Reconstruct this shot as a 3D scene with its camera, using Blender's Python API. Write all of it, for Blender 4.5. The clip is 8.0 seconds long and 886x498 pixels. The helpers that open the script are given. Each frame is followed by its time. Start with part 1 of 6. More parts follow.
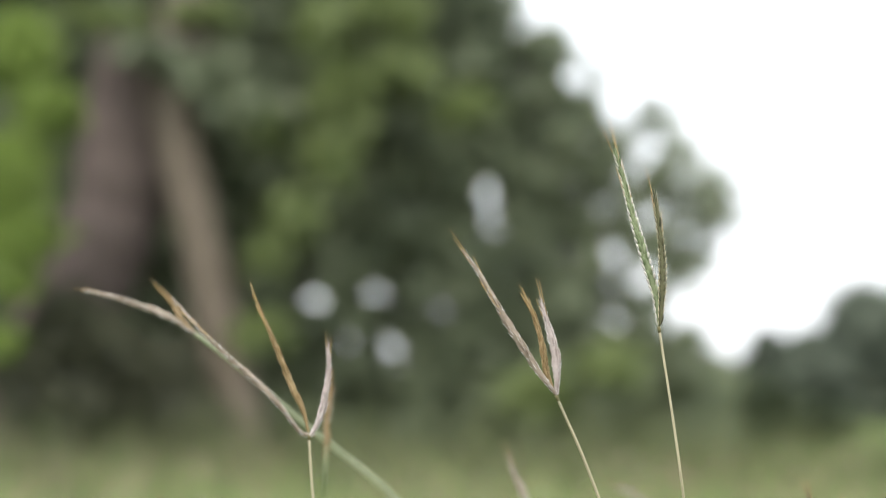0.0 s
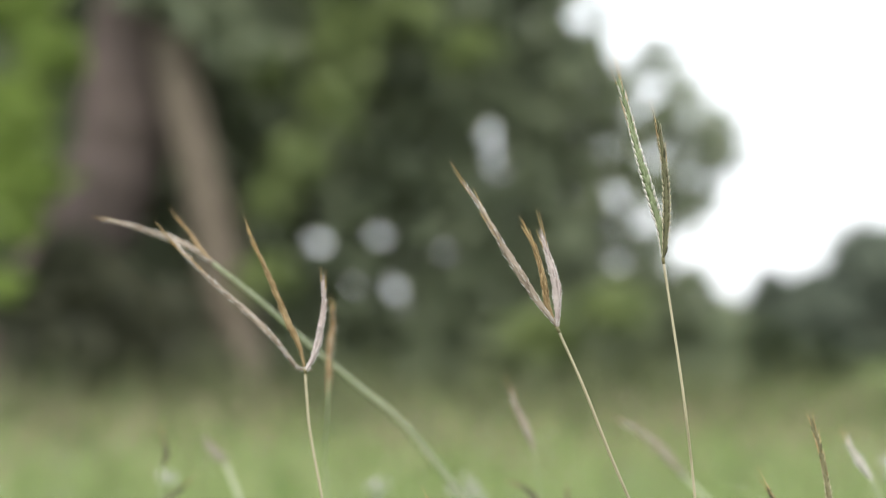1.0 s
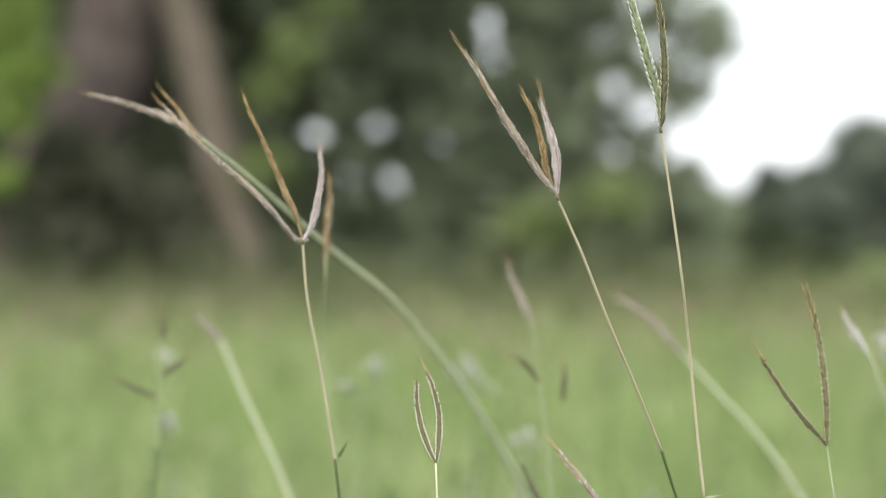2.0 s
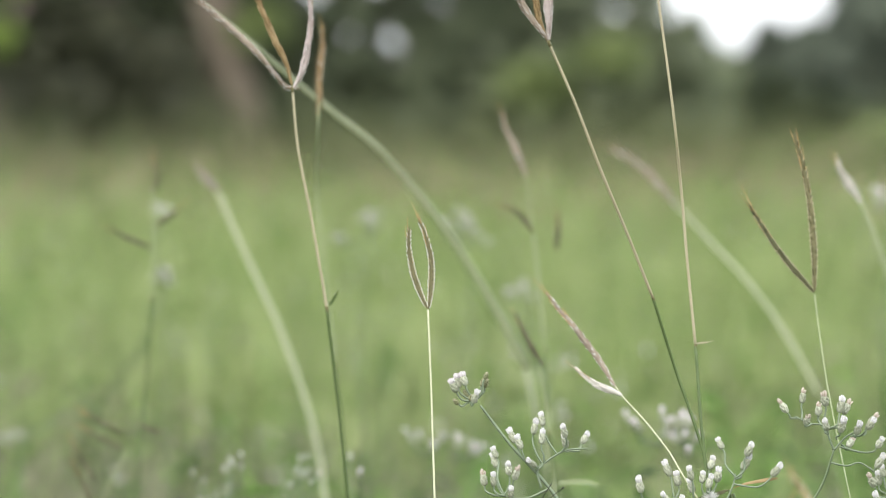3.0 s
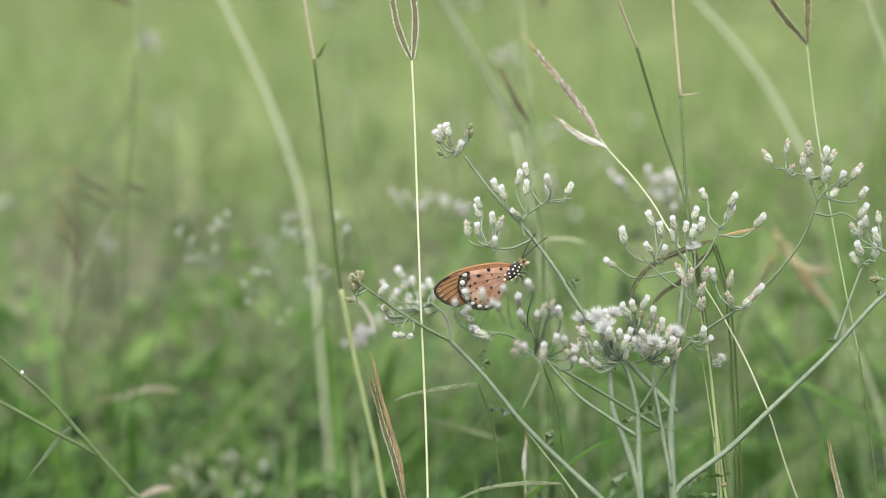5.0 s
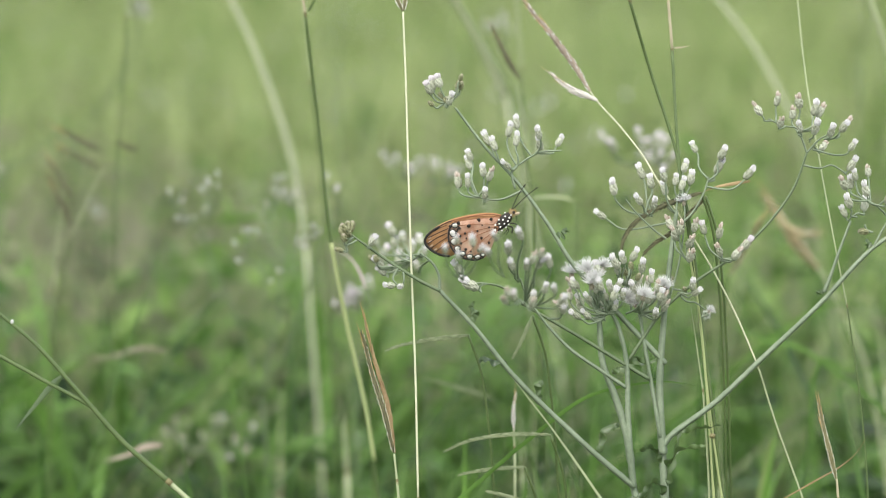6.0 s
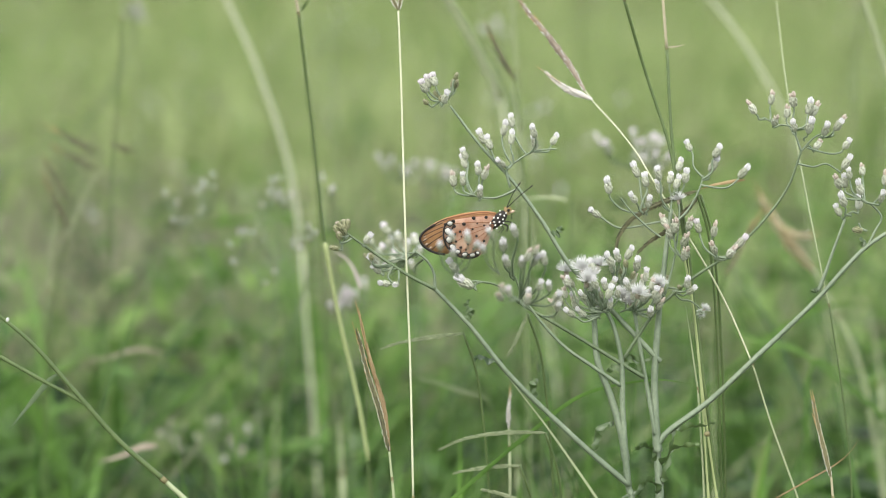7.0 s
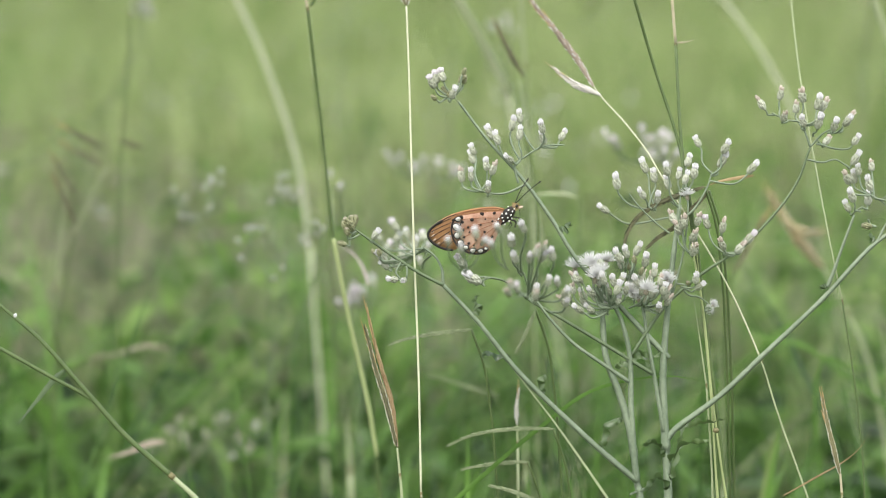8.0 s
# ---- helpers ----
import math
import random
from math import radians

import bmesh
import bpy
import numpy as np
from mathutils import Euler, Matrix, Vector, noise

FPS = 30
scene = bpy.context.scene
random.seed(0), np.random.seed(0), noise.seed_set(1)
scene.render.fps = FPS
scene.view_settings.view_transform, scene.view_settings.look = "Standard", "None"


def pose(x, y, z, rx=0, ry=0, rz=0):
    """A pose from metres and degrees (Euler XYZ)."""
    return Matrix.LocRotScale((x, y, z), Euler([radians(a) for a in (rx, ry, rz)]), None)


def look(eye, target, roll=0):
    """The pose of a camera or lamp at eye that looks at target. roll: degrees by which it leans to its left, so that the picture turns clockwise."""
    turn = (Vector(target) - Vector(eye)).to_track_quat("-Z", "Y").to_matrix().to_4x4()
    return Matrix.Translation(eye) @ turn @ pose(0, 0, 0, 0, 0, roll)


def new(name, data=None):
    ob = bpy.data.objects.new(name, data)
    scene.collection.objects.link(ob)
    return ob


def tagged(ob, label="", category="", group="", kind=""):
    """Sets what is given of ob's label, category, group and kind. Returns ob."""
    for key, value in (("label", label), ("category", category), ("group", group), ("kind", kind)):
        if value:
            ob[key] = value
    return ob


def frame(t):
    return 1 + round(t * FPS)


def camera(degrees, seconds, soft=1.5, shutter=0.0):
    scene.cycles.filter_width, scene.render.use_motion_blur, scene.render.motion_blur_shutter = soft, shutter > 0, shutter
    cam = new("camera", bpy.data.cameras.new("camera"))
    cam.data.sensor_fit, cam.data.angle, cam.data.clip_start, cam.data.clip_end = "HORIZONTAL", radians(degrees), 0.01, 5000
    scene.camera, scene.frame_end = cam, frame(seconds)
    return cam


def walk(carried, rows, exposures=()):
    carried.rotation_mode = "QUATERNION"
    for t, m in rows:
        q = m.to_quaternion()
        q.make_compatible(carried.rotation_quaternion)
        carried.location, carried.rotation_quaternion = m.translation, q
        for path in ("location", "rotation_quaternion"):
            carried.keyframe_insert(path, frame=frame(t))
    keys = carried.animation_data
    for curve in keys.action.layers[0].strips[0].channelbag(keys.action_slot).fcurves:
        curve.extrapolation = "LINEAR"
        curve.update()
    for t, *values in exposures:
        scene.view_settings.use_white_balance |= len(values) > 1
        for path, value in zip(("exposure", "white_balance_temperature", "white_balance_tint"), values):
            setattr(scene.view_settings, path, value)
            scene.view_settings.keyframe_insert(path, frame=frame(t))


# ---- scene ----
# ---- camera ----
LENS = 26.0
cam = camera(LENS, 8.0, soft=1.0)
cam.data.dof.use_dof = True
cam.data.dof.focus_distance = 0.712
cam.data.dof.aperture_fstop = 5.7
PATH = [
    (0, -0, -0, 0.62, -0.454, 4.819, -0.227),
    (0.5, -0.0005, 0.0004, 0.6184, -0.376, 4.518, -0.053),
    (1, 0.0011, 0.0009, 0.6162, -0.349, 3.113, 0.058),
    (1.5, 0.0011, 0.0014, 0.6118, -0.375, 1.637, 0.079),
    (1.7, 0.0011, 0.0016, 0.6102, -0.387, 0.944, 0.074),
    (2.8, 0.0026, 0.0023, 0.6027, -0.497, -3.305, 0.088),
    (3, 0.0039, 0.0025, 0.6026, -0.433, -4.273, 0.133),
    (3.5, 0.0032, 0.0031, 0.6017, -0.624, -6.174, 0.241),
    (4, 0.0036, 0.0039, 0.5992, -0.692, -8.074, 0.217),
    (4.5, 0.0054, 0.004, 0.5942, -0.638, -9.355, 0.187),
    (5, 0.0068, 0.0033, 0.5894, -0.663, -10.667, 0.133),
    (5.2, 0.0067, 0.0027, 0.587, -0.727, -11.089, 0.107),
    (6.3, 0.0067, -0.0017, 0.5715, -1.031, -10.773, -0.247),
    (6.5, 0.0068, -0.0022, 0.5702, -1.058, -10.65, -0.258),
    (7, 0.0068, -0.0025, 0.5709, -1.103, -10.649, -0.217),
    (7.5, 0.0066, -0.0021, 0.5714, -1.024, -10.573, -0.138),
    (8, 0.0072, -0.0014, 0.5697, -0.828, -10.697, -0.189),
]
walk(cam, [(t, pose(x, y, z, 90 + pitch, 0, yaw) @ pose(0, 0, 0, 0, 0, -lean)) for t, x, y, z, yaw, pitch, lean in PATH])

# ---- light: a bright overcast day ----
SUN_UP, SUN_ROUND = 56.0, 205.0
world = bpy.data.worlds.new("overcast_sky")
scene.world = world
world.use_nodes = True
wn, wl = world.node_tree.nodes, world.node_tree.links
sky = wn.new("ShaderNodeTexSky")
sky.sky_type, sky.sun_disc = "NISHITA", False
sky.sun_elevation, sky.sun_rotation = radians(SUN_UP), radians(SUN_ROUND)
sky.air_density, sky.dust_density = 1.0, 4.0
cloud = wn.new("ShaderNodeMix")
cloud.data_type = "RGBA"
cloud.inputs["Factor"].default_value = 0.8
cloud.inputs["B"].default_value = (9.3, 9.6, 9.9, 1)
wl.new(sky.outputs["Color"], cloud.inputs["A"])
wl.new(cloud.outputs["Result"], wn["Background"].inputs["Color"])
wn["Background"].inputs["Strength"].default_value = 0.142
sun = new("sun", bpy.data.lights.new("sun", "SUN"))
sun.data.energy, sun.data.angle, sun.data.color = 1.5, radians(20), (1.0, 0.96, 0.9)
sd = Vector((math.sin(radians(SUN_ROUND)) * math.cos(radians(SUN_UP)), math.cos(radians(SUN_ROUND)) * math.cos(radians(SUN_UP)), math.sin(radians(SUN_UP))))
sun.matrix_world = look(sd * 50, (0, 0, 0))
scene.view_settings.exposure = 0.71


# ---- materials ----
def shader(name, colour, colour2, rough=0.6, thin=0.0, scale=300.0, bump=0.15, islands=0.35, objects=0.0, sheen=0.35, patchy=0.45):
    """Two colours mixed by noise at two scales; thin: how much light passes through; islands, objects: change from piece to piece."""
    m = bpy.data.materials.new(name)
    m.use_nodes = True
    n, l = m.node_tree.nodes, m.node_tree.links
    b = n["Principled BSDF"]
    geo, tex = n.new("ShaderNodeNewGeometry"), n.new("ShaderNodeTexCoord")
    fine, wide = n.new("ShaderNodeTexNoise"), n.new("ShaderNodeTexNoise")
    fine.inputs["Scale"].default_value, fine.inputs["Detail"].default_value = scale, 3
    wide.inputs["Scale"].default_value, wide.inputs["Detail"].default_value = scale * 0.11, 2
    l.new(tex.outputs["Object"], fine.inputs["Vector"])
    l.new(tex.outputs["Object"], wide.inputs["Vector"])
    blend = n.new("ShaderNodeMath")
    blend.operation = "MULTIPLY_ADD"
    blend.inputs[1].default_value = 0.6
    l.new(fine.outputs["Fac"], blend.inputs[0])
    wider = n.new("ShaderNodeMath")
    wider.operation = "MULTIPLY_ADD"
    wider.inputs[1].default_value, wider.inputs[2].default_value = patchy, 0.225 - patchy * 0.5
    l.new(wide.outputs["Fac"], wider.inputs[0])
    l.new(wider.outputs[0], blend.inputs[2])
    mix = n.new("ShaderNodeMix")
    mix.data_type = "RGBA"
    mix.inputs["A"].default_value, mix.inputs["B"].default_value = (*colour, 1), (*colour2, 1)
    last = blend
    for amount, out in ((islands, geo.outputs["Random Per Island"]), (objects, None)):
        if amount <= 0:
            continue
        if out is None:
            out = n.new("ShaderNodeObjectInfo").outputs["Random"]
        add = n.new("ShaderNodeMath")
        add.operation = "MULTIPLY_ADD"
        add.inputs[1].default_value = amount * 2
        l.new(out, add.inputs[0])
        off = n.new("ShaderNodeMath")
        off.operation = "SUBTRACT"
        off.inputs[1].default_value = amount
        l.new(last.outputs[0], off.inputs[0])
        l.new(off.outputs[0], add.inputs[2])
        last = add
    l.new(last.outputs[0], mix.inputs["Factor"])
    l.new(mix.outputs["Result"], b.inputs["Base Color"])
    b.inputs["Roughness"].default_value = rough
    b.inputs["Specular IOR Level"].default_value = sheen
    if bump:
        bm = n.new("ShaderNodeBump")
        bm.inputs["Strength"].default_value, bm.inputs["Distance"].default_value = bump, 0.2 / scale
        l.new(fine.outputs["Fac"], bm.inputs["Height"])
        l.new(bm.outputs["Normal"], b.inputs["Normal"])
    if thin:
        tr, both = n.new("ShaderNodeBsdfTranslucent"), n.new("ShaderNodeMixShader")
        both.inputs["Fac"].default_value = thin
        l.new(mix.outputs["Result"], tr.inputs["Color"])
        l.new(b.outputs[0], both.inputs[1])
        l.new(tr.outputs[0], both.inputs[2])
        l.new(both.outputs[0], n["Material Output"].inputs["Surface"])
    return m


M = dict(
    ground=shader("earth", (0.028, 0.042, 0.014), (0.065, 0.068, 0.032), 0.95, 0, 14, 0.6, 0),
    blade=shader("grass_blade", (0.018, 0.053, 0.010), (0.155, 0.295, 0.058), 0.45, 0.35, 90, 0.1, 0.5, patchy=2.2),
    # near-black green: the shaded gaps deep between the blades are painted in
    herb=shader("shaded_herb_leaf", (0.010, 0.034, 0.006), (0.09, 0.19, 0.035), 0.38, 0.3, 60, 0.1, 0.9, sheen=0.6, patchy=2.0),
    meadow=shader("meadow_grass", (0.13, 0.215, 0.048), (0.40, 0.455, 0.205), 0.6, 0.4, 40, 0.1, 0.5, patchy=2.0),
    dead=shader("dead_grass", (0.10, 0.105, 0.065), (0.29, 0.285, 0.19), 0.8, 0.25, 90, 0.2, 0.5),
    haze=shader("seed_haze", (0.26, 0.21, 0.12), (0.42, 0.35, 0.25), 0.8, 0.35, 60, 0.1, 0.5),
    # olive grass, its colour darkened for the trees' shade on the meadow's edge
    olive=shader("shaded_olive_grass", (0.06, 0.075, 0.03), (0.17, 0.19, 0.085), 0.7, 0.3, 40, 0.1, 0.5),
    fresh=shader("fresh_herb_leaf", (0.066, 0.145, 0.030), (0.24, 0.365, 0.10), 0.5, 0.4, 50, 0.1, 0.6, patchy=1.8),
    straw=shader("straw_culm", (0.44, 0.38, 0.24), (0.66, 0.60, 0.43), 0.45, 0.3, 260, 0.2, 0.2),
    green_culm=shader("green_culm", (0.045, 0.082, 0.024), (0.135, 0.185, 0.065), 0.45, 0.1, 260, 0.2, 0.2),
    pale_culm=shader("pale_culm", (0.50, 0.50, 0.32), (0.70, 0.70, 0.51), 0.45, 0.1, 260, 0.2, 0.15),
    pale_green=shader("pale_green_culm", (0.27, 0.32, 0.17), (0.43, 0.47, 0.28), 0.5, 0.1, 260, 0.2, 0.2),
    lime_culm=shader("yellow_green_culm", (0.33, 0.39, 0.16), (0.50, 0.56, 0.28), 0.45, 0.3, 260, 0.2, 0.2),
    soft_culm=shader("soft_green_culm", (0.54, 0.57, 0.38), (0.69, 0.71, 0.52), 0.5, 0.3, 260, 0.2, 0.2),
    # darkened likewise, as shade low in the grass
    low_leaf=shader("shaded_low_herb_leaf", (0.020, 0.055, 0.012), (0.10, 0.19, 0.045), 0.42, 0.25, 160, 0.3, 0.5, sheen=0.5, patchy=1.6),
    node=shader("culm_node", (0.10, 0.085, 0.035), (0.22, 0.20, 0.09), 0.6, 0, 900, 0.3, 0.2),
    bronze=shader("bronze_spikelet", (0.17, 0.10, 0.04), (0.46, 0.34, 0.19), 0.6, 0.2, 900, 0.3, 0.2, patchy=1.2),
    mauve=shader("mauve_spikelet", (0.20, 0.15, 0.105), (0.50, 0.42, 0.34), 0.6, 0.25, 900, 0.3, 0.2, patchy=1.2),
    green_spike=shader("green_spikelet", (0.15, 0.205, 0.09), (0.36, 0.405, 0.24), 0.6, 0.25, 900, 0.3, 0.5),
    dusky_spike=shader("dusky_spikelet", (0.075, 0.075, 0.04), (0.19, 0.175, 0.10), 0.6, 0.15, 900, 0.3, 0.4),
    olive_spike=shader("olive_spikelet", (0.11, 0.105, 0.045), (0.27, 0.245, 0.13), 0.6, 0.15, 900, 0.3, 0.4),
    dark_spike=shader("dark_spikelet", (0.048, 0.05, 0.024), (0.165, 0.16, 0.08), 0.6, 0.1, 900, 0.3, 0.5),
    pale_spike=shader("pale_spikelet", (0.56, 0.52, 0.46), (0.80, 0.76, 0.70), 0.7, 0.3, 900, 0.3, 0.2, patchy=1.2),
    gold_spike=shader("golden_spikelet", (0.29, 0.23, 0.11), (0.56, 0.48, 0.29), 0.6, 0.25, 900, 0.3, 0.2, patchy=1.2),
    rosy=shader("rosy_spikelet", (0.36, 0.28, 0.25), (0.64, 0.56, 0.53), 0.7, 0.25, 900, 0.3, 0.3, patchy=1.2),
    orange_spike=shader("orange_spikelet", (0.22, 0.14, 0.055), (0.46, 0.34, 0.18), 0.6, 0.25, 900, 0.3, 0.3, patchy=1.2),
    awn=shader("awn", (0.34, 0.20, 0.07), (0.56, 0.40, 0.18), 0.5, 0.2, 900, 0, 0.4),
    hair=shader("silky_hair", (0.72, 0.70, 0.66), (0.86, 0.85, 0.82), 0.6, 0.4, 900, 0, 0.2),
    weed_stem=shader("weed_stem", (0.08, 0.118, 0.066), (0.29, 0.345, 0.235), 0.6, 0.05, 700, 0.5, 0.1, patchy=0.9),
    weed_dark=shader("dark_weed_stem", (0.055, 0.09, 0.04), (0.19, 0.24, 0.135), 0.65, 0.05, 700, 0.35, 0.1),
    weed_leaf=shader("weed_leaf", (0.016, 0.04, 0.012), (0.10, 0.155, 0.05), 0.4, 0.15, 500, 0.5, 0.2, sheen=0.6, patchy=1.8),
    bract=shader("flower_bract", (0.23, 0.25, 0.17), (0.54, 0.555, 0.44), 0.7, 0.1, 1500, 0.3, 0.2, 0.3),
    bract_brown=shader("brown_bract", (0.19, 0.16, 0.11), (0.39, 0.35, 0.27), 0.7, 0.1, 1500, 0.4, 0.45, 0.25),
    rust_floret=shader("withered_floret", (0.40, 0.31, 0.23), (0.70, 0.63, 0.56), 0.7, 0.3, 2000, 0, 0.5),
    bud=shader("flower_bud", (0.10, 0.11, 0.05), (0.30, 0.30, 0.17), 0.7, 0, 1500, 0.4, 0.45),
    floret=shader("white_floret", (0.72, 0.71, 0.70), (0.86, 0.85, 0.85), 0.7, 0.45, 2000, 0, 0.2),
    down=shader("seed_down", (0.88, 0.88, 0.86), (0.94, 0.94, 0.93), 0.7, 0.6, 2000, 0, 0.1),
    lilac=shader("lilac_floret", (0.64, 0.58, 0.61), (0.80, 0.77, 0.78), 0.7, 0.35, 2000, 0, 0.4),
    bark=shader("bark", (0.065, 0.05, 0.045), (0.20, 0.155, 0.135), 0.9, 0, 7, 0.9, 0),
    # lighter tan copy of the bark, with the light on this trunk painted in
    bark_lit=shader("lit_tan_bark", (0.095, 0.078, 0.056), (0.225, 0.185, 0.14), 0.9, 0, 7, 0.9, 0),
    # haze before the tree is mixed into this leaf colour: paler and greyer
    crown=shader("hazed_tree_leaf", (0.108, 0.136, 0.085), (0.275, 0.312, 0.185), 0.5, 0.3, 12, 0, 0.5),
    # lighter olive copy of the leaf; paints the lit areas of the crown
    crown_lit=shader("lit_olive_tree_leaf", (0.115, 0.155, 0.05), (0.265, 0.32, 0.12), 0.5, 0.35, 12, 0, 0.5),
    crown_fresh=shader("fresh_tree_leaf", (0.18, 0.26, 0.05), (0.34, 0.44, 0.12), 0.5, 0.45, 12, 0, 0.5),
    # brownish leaf with the shade under the crown put into its dark tone
    shaded_low_shrub=shader("shaded_brownish_leaf", (0.048, 0.052, 0.032), (0.115, 0.12, 0.07), 0.6, 0.3, 12, 0, 0.5),
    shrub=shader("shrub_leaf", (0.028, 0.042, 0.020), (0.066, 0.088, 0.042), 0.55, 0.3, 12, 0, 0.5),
    # aerial haze is painted in: a lighter, greyer green than the leaf's own
    distant=shader("hazed_distant_leaf", (0.075, 0.098, 0.072), (0.15, 0.175, 0.125), 0.6, 0.3, 8, 0, 0.5),
    wing=shader("orange_wing", (0.31, 0.145, 0.05), (0.54, 0.30, 0.14), 0.6, 0.25, 500, 0.1, 0),
    hind=shader("buff_wing", (0.33, 0.14, 0.075), (0.62, 0.42, 0.30), 0.6, 0.25, 1400, 0.1, 0, patchy=2.2),
    black=shader("black_scales", (0.010, 0.009, 0.008), (0.035, 0.028, 0.022), 0.7, 0, 3000, 0.3, 0),
    white=shader("white_scales", (0.72, 0.70, 0.64), (0.86, 0.84, 0.80), 0.7, 0, 3000, 0.2, 0),
    pale_scales=shader("pale_scales", (0.42, 0.40, 0.35), (0.62, 0.60, 0.55), 0.7, 0, 1800, 0.2, 0),
    buff=shader("buff_scales", (0.48, 0.34, 0.24), (0.66, 0.53, 0.41), 0.7, 0.2, 2600, 0.2, 0),
    rust=shader("rusty_scales", (0.17, 0.065, 0.03), (0.37, 0.17, 0.08), 0.7, 0, 2500, 0.3, 0),
)
rng = random.Random(5)


# ---- building blocks ----
def spline(points, steps):
    """A smooth line through the points, as an array."""
    p = np.array(points, float)
    if len(p) == 2:
        return p[0] + (p[1] - p[0]) * np.linspace(0, 1, steps + 1)[:, None]
    e = np.vstack([2 * p[0] - p[1], p, 2 * p[-1] - p[-2]])
    gap = np.sqrt(np.maximum(np.linalg.norm(np.diff(e, axis=0), axis=1), 1e-9))
    out = []
    for i in range(1, len(e) - 2):
        a, b, c, d = e[i - 1], e[i], e[i + 1], e[i + 2]
        q, r, w = gap[i - 1], gap[i], gap[i + 1]
        m = r * ((b - a) / q - (c - a) / (q + r) + (c - b) / r)
        n = r * ((c - b) / r - (d - b) / (r + w) + (d - c) / w)
        for k in range(steps):
            u = k / steps
            out.append((2 * u ** 3 - 3 * u * u + 1) * b + (u ** 3 - 2 * u * u + u) * m + (3 * u * u - 2 * u ** 3) * c + (u ** 3 - u * u) * n)
    out.append(p[-1])
    return np.array(out)


def side_axes(d):
    d = d / (np.linalg.norm(d) + 1e-12)
    a = np.cross(d, (0.0, -1.0, 0.05))
    if np.linalg.norm(a) < 0.05:
        a = np.cross(d, (1.0, 0.0, 0.0))
    a /= np.linalg.norm(a)
    return d, a, np.cross(d, a)


class Shape:
    """Collects vertices and faces of one mesh."""

    def __init__(self):
        self.v, self.f = [], []

    def tube(self, line, radius, sides=6, rough=0.0, ribs=0.0):
        """A closed tube along a line; radius: a number or (start, end); ribs: the depth of ridges along it."""
        r0, r1 = radius if isinstance(radius, tuple) else (radius, radius)
        n, start = len(line), len(self.v)
        for i, c in enumerate(line):
            _, a, b = side_axes(line[min(i + 1, n - 1)] - line[max(i - 1, 0)])
            r = r0 + (r1 - r0) * i / (n - 1)
            r *= 1 + rough * rng.uniform(-1, 1)
            for k in range(sides):
                w = 2 * math.pi * k / sides
                self.v.append(tuple(c + r * (1 + ribs * (-1) ** k) * (math.cos(w) * a + math.sin(w) * b)))
        for i in range(n - 1):
            for k in range(sides):
                o, q = start + i * sides, (k + 1) % sides
                self.f.append((o + k, o + q, o + sides + q, o + sides + k))
        self.f.append(tuple(start + k for k in range(sides))[::-1])
        self.f.append(tuple(start + (n - 1) * sides + k for k in range(sides)))
        return self

    def spindle(self, foot, axis, length, width, sides=5, fat=0.4):
        """A pointed grain: foot, widest ring, second ring, tip."""
        d, a, b = side_axes(np.array(axis, float))
        foot, s = np.array(foot, float), len(self.v)
        self.v.append(tuple(foot))
        for u, r in ((fat * 0.5, 0.42), (fat + 0.2, 0.5)):
            for k in range(sides):
                w = 2 * math.pi * k / sides
                self.v.append(tuple(foot + d * length * u + r * width * (math.cos(w) * a + math.sin(w) * b)))
        self.v.append(tuple(foot + d * length))
        for k in range(sides):
            q = (k + 1) % sides
            self.f.append((s, s + 1 + q, s + 1 + k))
            self.f.append((s + 1 + k, s + 1 + q, s + 1 + sides + q, s + 1 + sides + k))
            self.f.append((s + 1 + sides + k, s + 1 + sides + q, s + 1 + 2 * sides))
        return self

    def ribbon(self, line, width, fold=0.25, twist=0.0, across=None):
        """A leaf along a line, folded along its midrib, with a tapered tip."""
        n, s = len(line), len(self.v)
        for i, c in enumerate(line):
            d, a, b = side_axes(line[min(i + 1, n - 1)] - line[max(i - 1, 0)])
            if across is not None:
                a = np.array(across, float)
                b = np.cross(d, a)
            u = i / (n - 1)
            w = width * 0.5 * min(1, 0.45 + u * 2.5) * (1 - u ** 2.2) + 1e-5
            t = twist * u
            a2, b2 = math.cos(t) * a + math.sin(t) * b, math.cos(t) * b - math.sin(t) * a
            self.v += [tuple(c - a2 * w + b2 * w * fold), tuple(c), tuple(c + a2 * w + b2 * w * fold)]
        for i in range(n - 1):
            o = s + 3 * i
            self.f += [(o, o + 1, o + 4, o + 3), (o + 1, o + 2, o + 5, o + 4)]
        return self

    def turned(self, profile, sides=10, flute=0.0):
        """A body of revolution about z from (radius, height) pairs."""
        s = len(self.v)
        for r, z in profile:
            for k in range(sides):
                w, q = 2 * math.pi * k / sides, r * (1 + flute * (-1) ** k)
                self.v.append((q * math.cos(w), q * math.sin(w), z))
        for i in range(len(profile) - 1):
            for k in range(sides):
                o, q = s + i * sides, (k + 1) % sides
                self.f.append((o + k, o + q, o + sides + q, o + sides + k))
        self.f.append(tuple(s + k for k in range(sides))[::-1])
        self.f.append(tuple(s + (len(profile) - 1) * sides + k for k in range(sides)))
        return self

    def mesh(self, name, material, origin=(0, 0, 0), smooth=True):
        v = np.array(self.v, float) - np.array(origin, float)
        me = bpy.data.meshes.new(name)
        me.from_pydata(v.tolist(), [], self.f)
        me.materials.append(material)
        if smooth:
            me.polygons.foreach_set("use_smooth", [True] * len(me.polygons))
        me.update()
        return me


def part(name, me, parent, label="", at=None):
    ob = new(name, me)
    ob.parent = parent
    if at is not None:
        ob.matrix_basis = at
    return tagged(ob, label) if label else ob


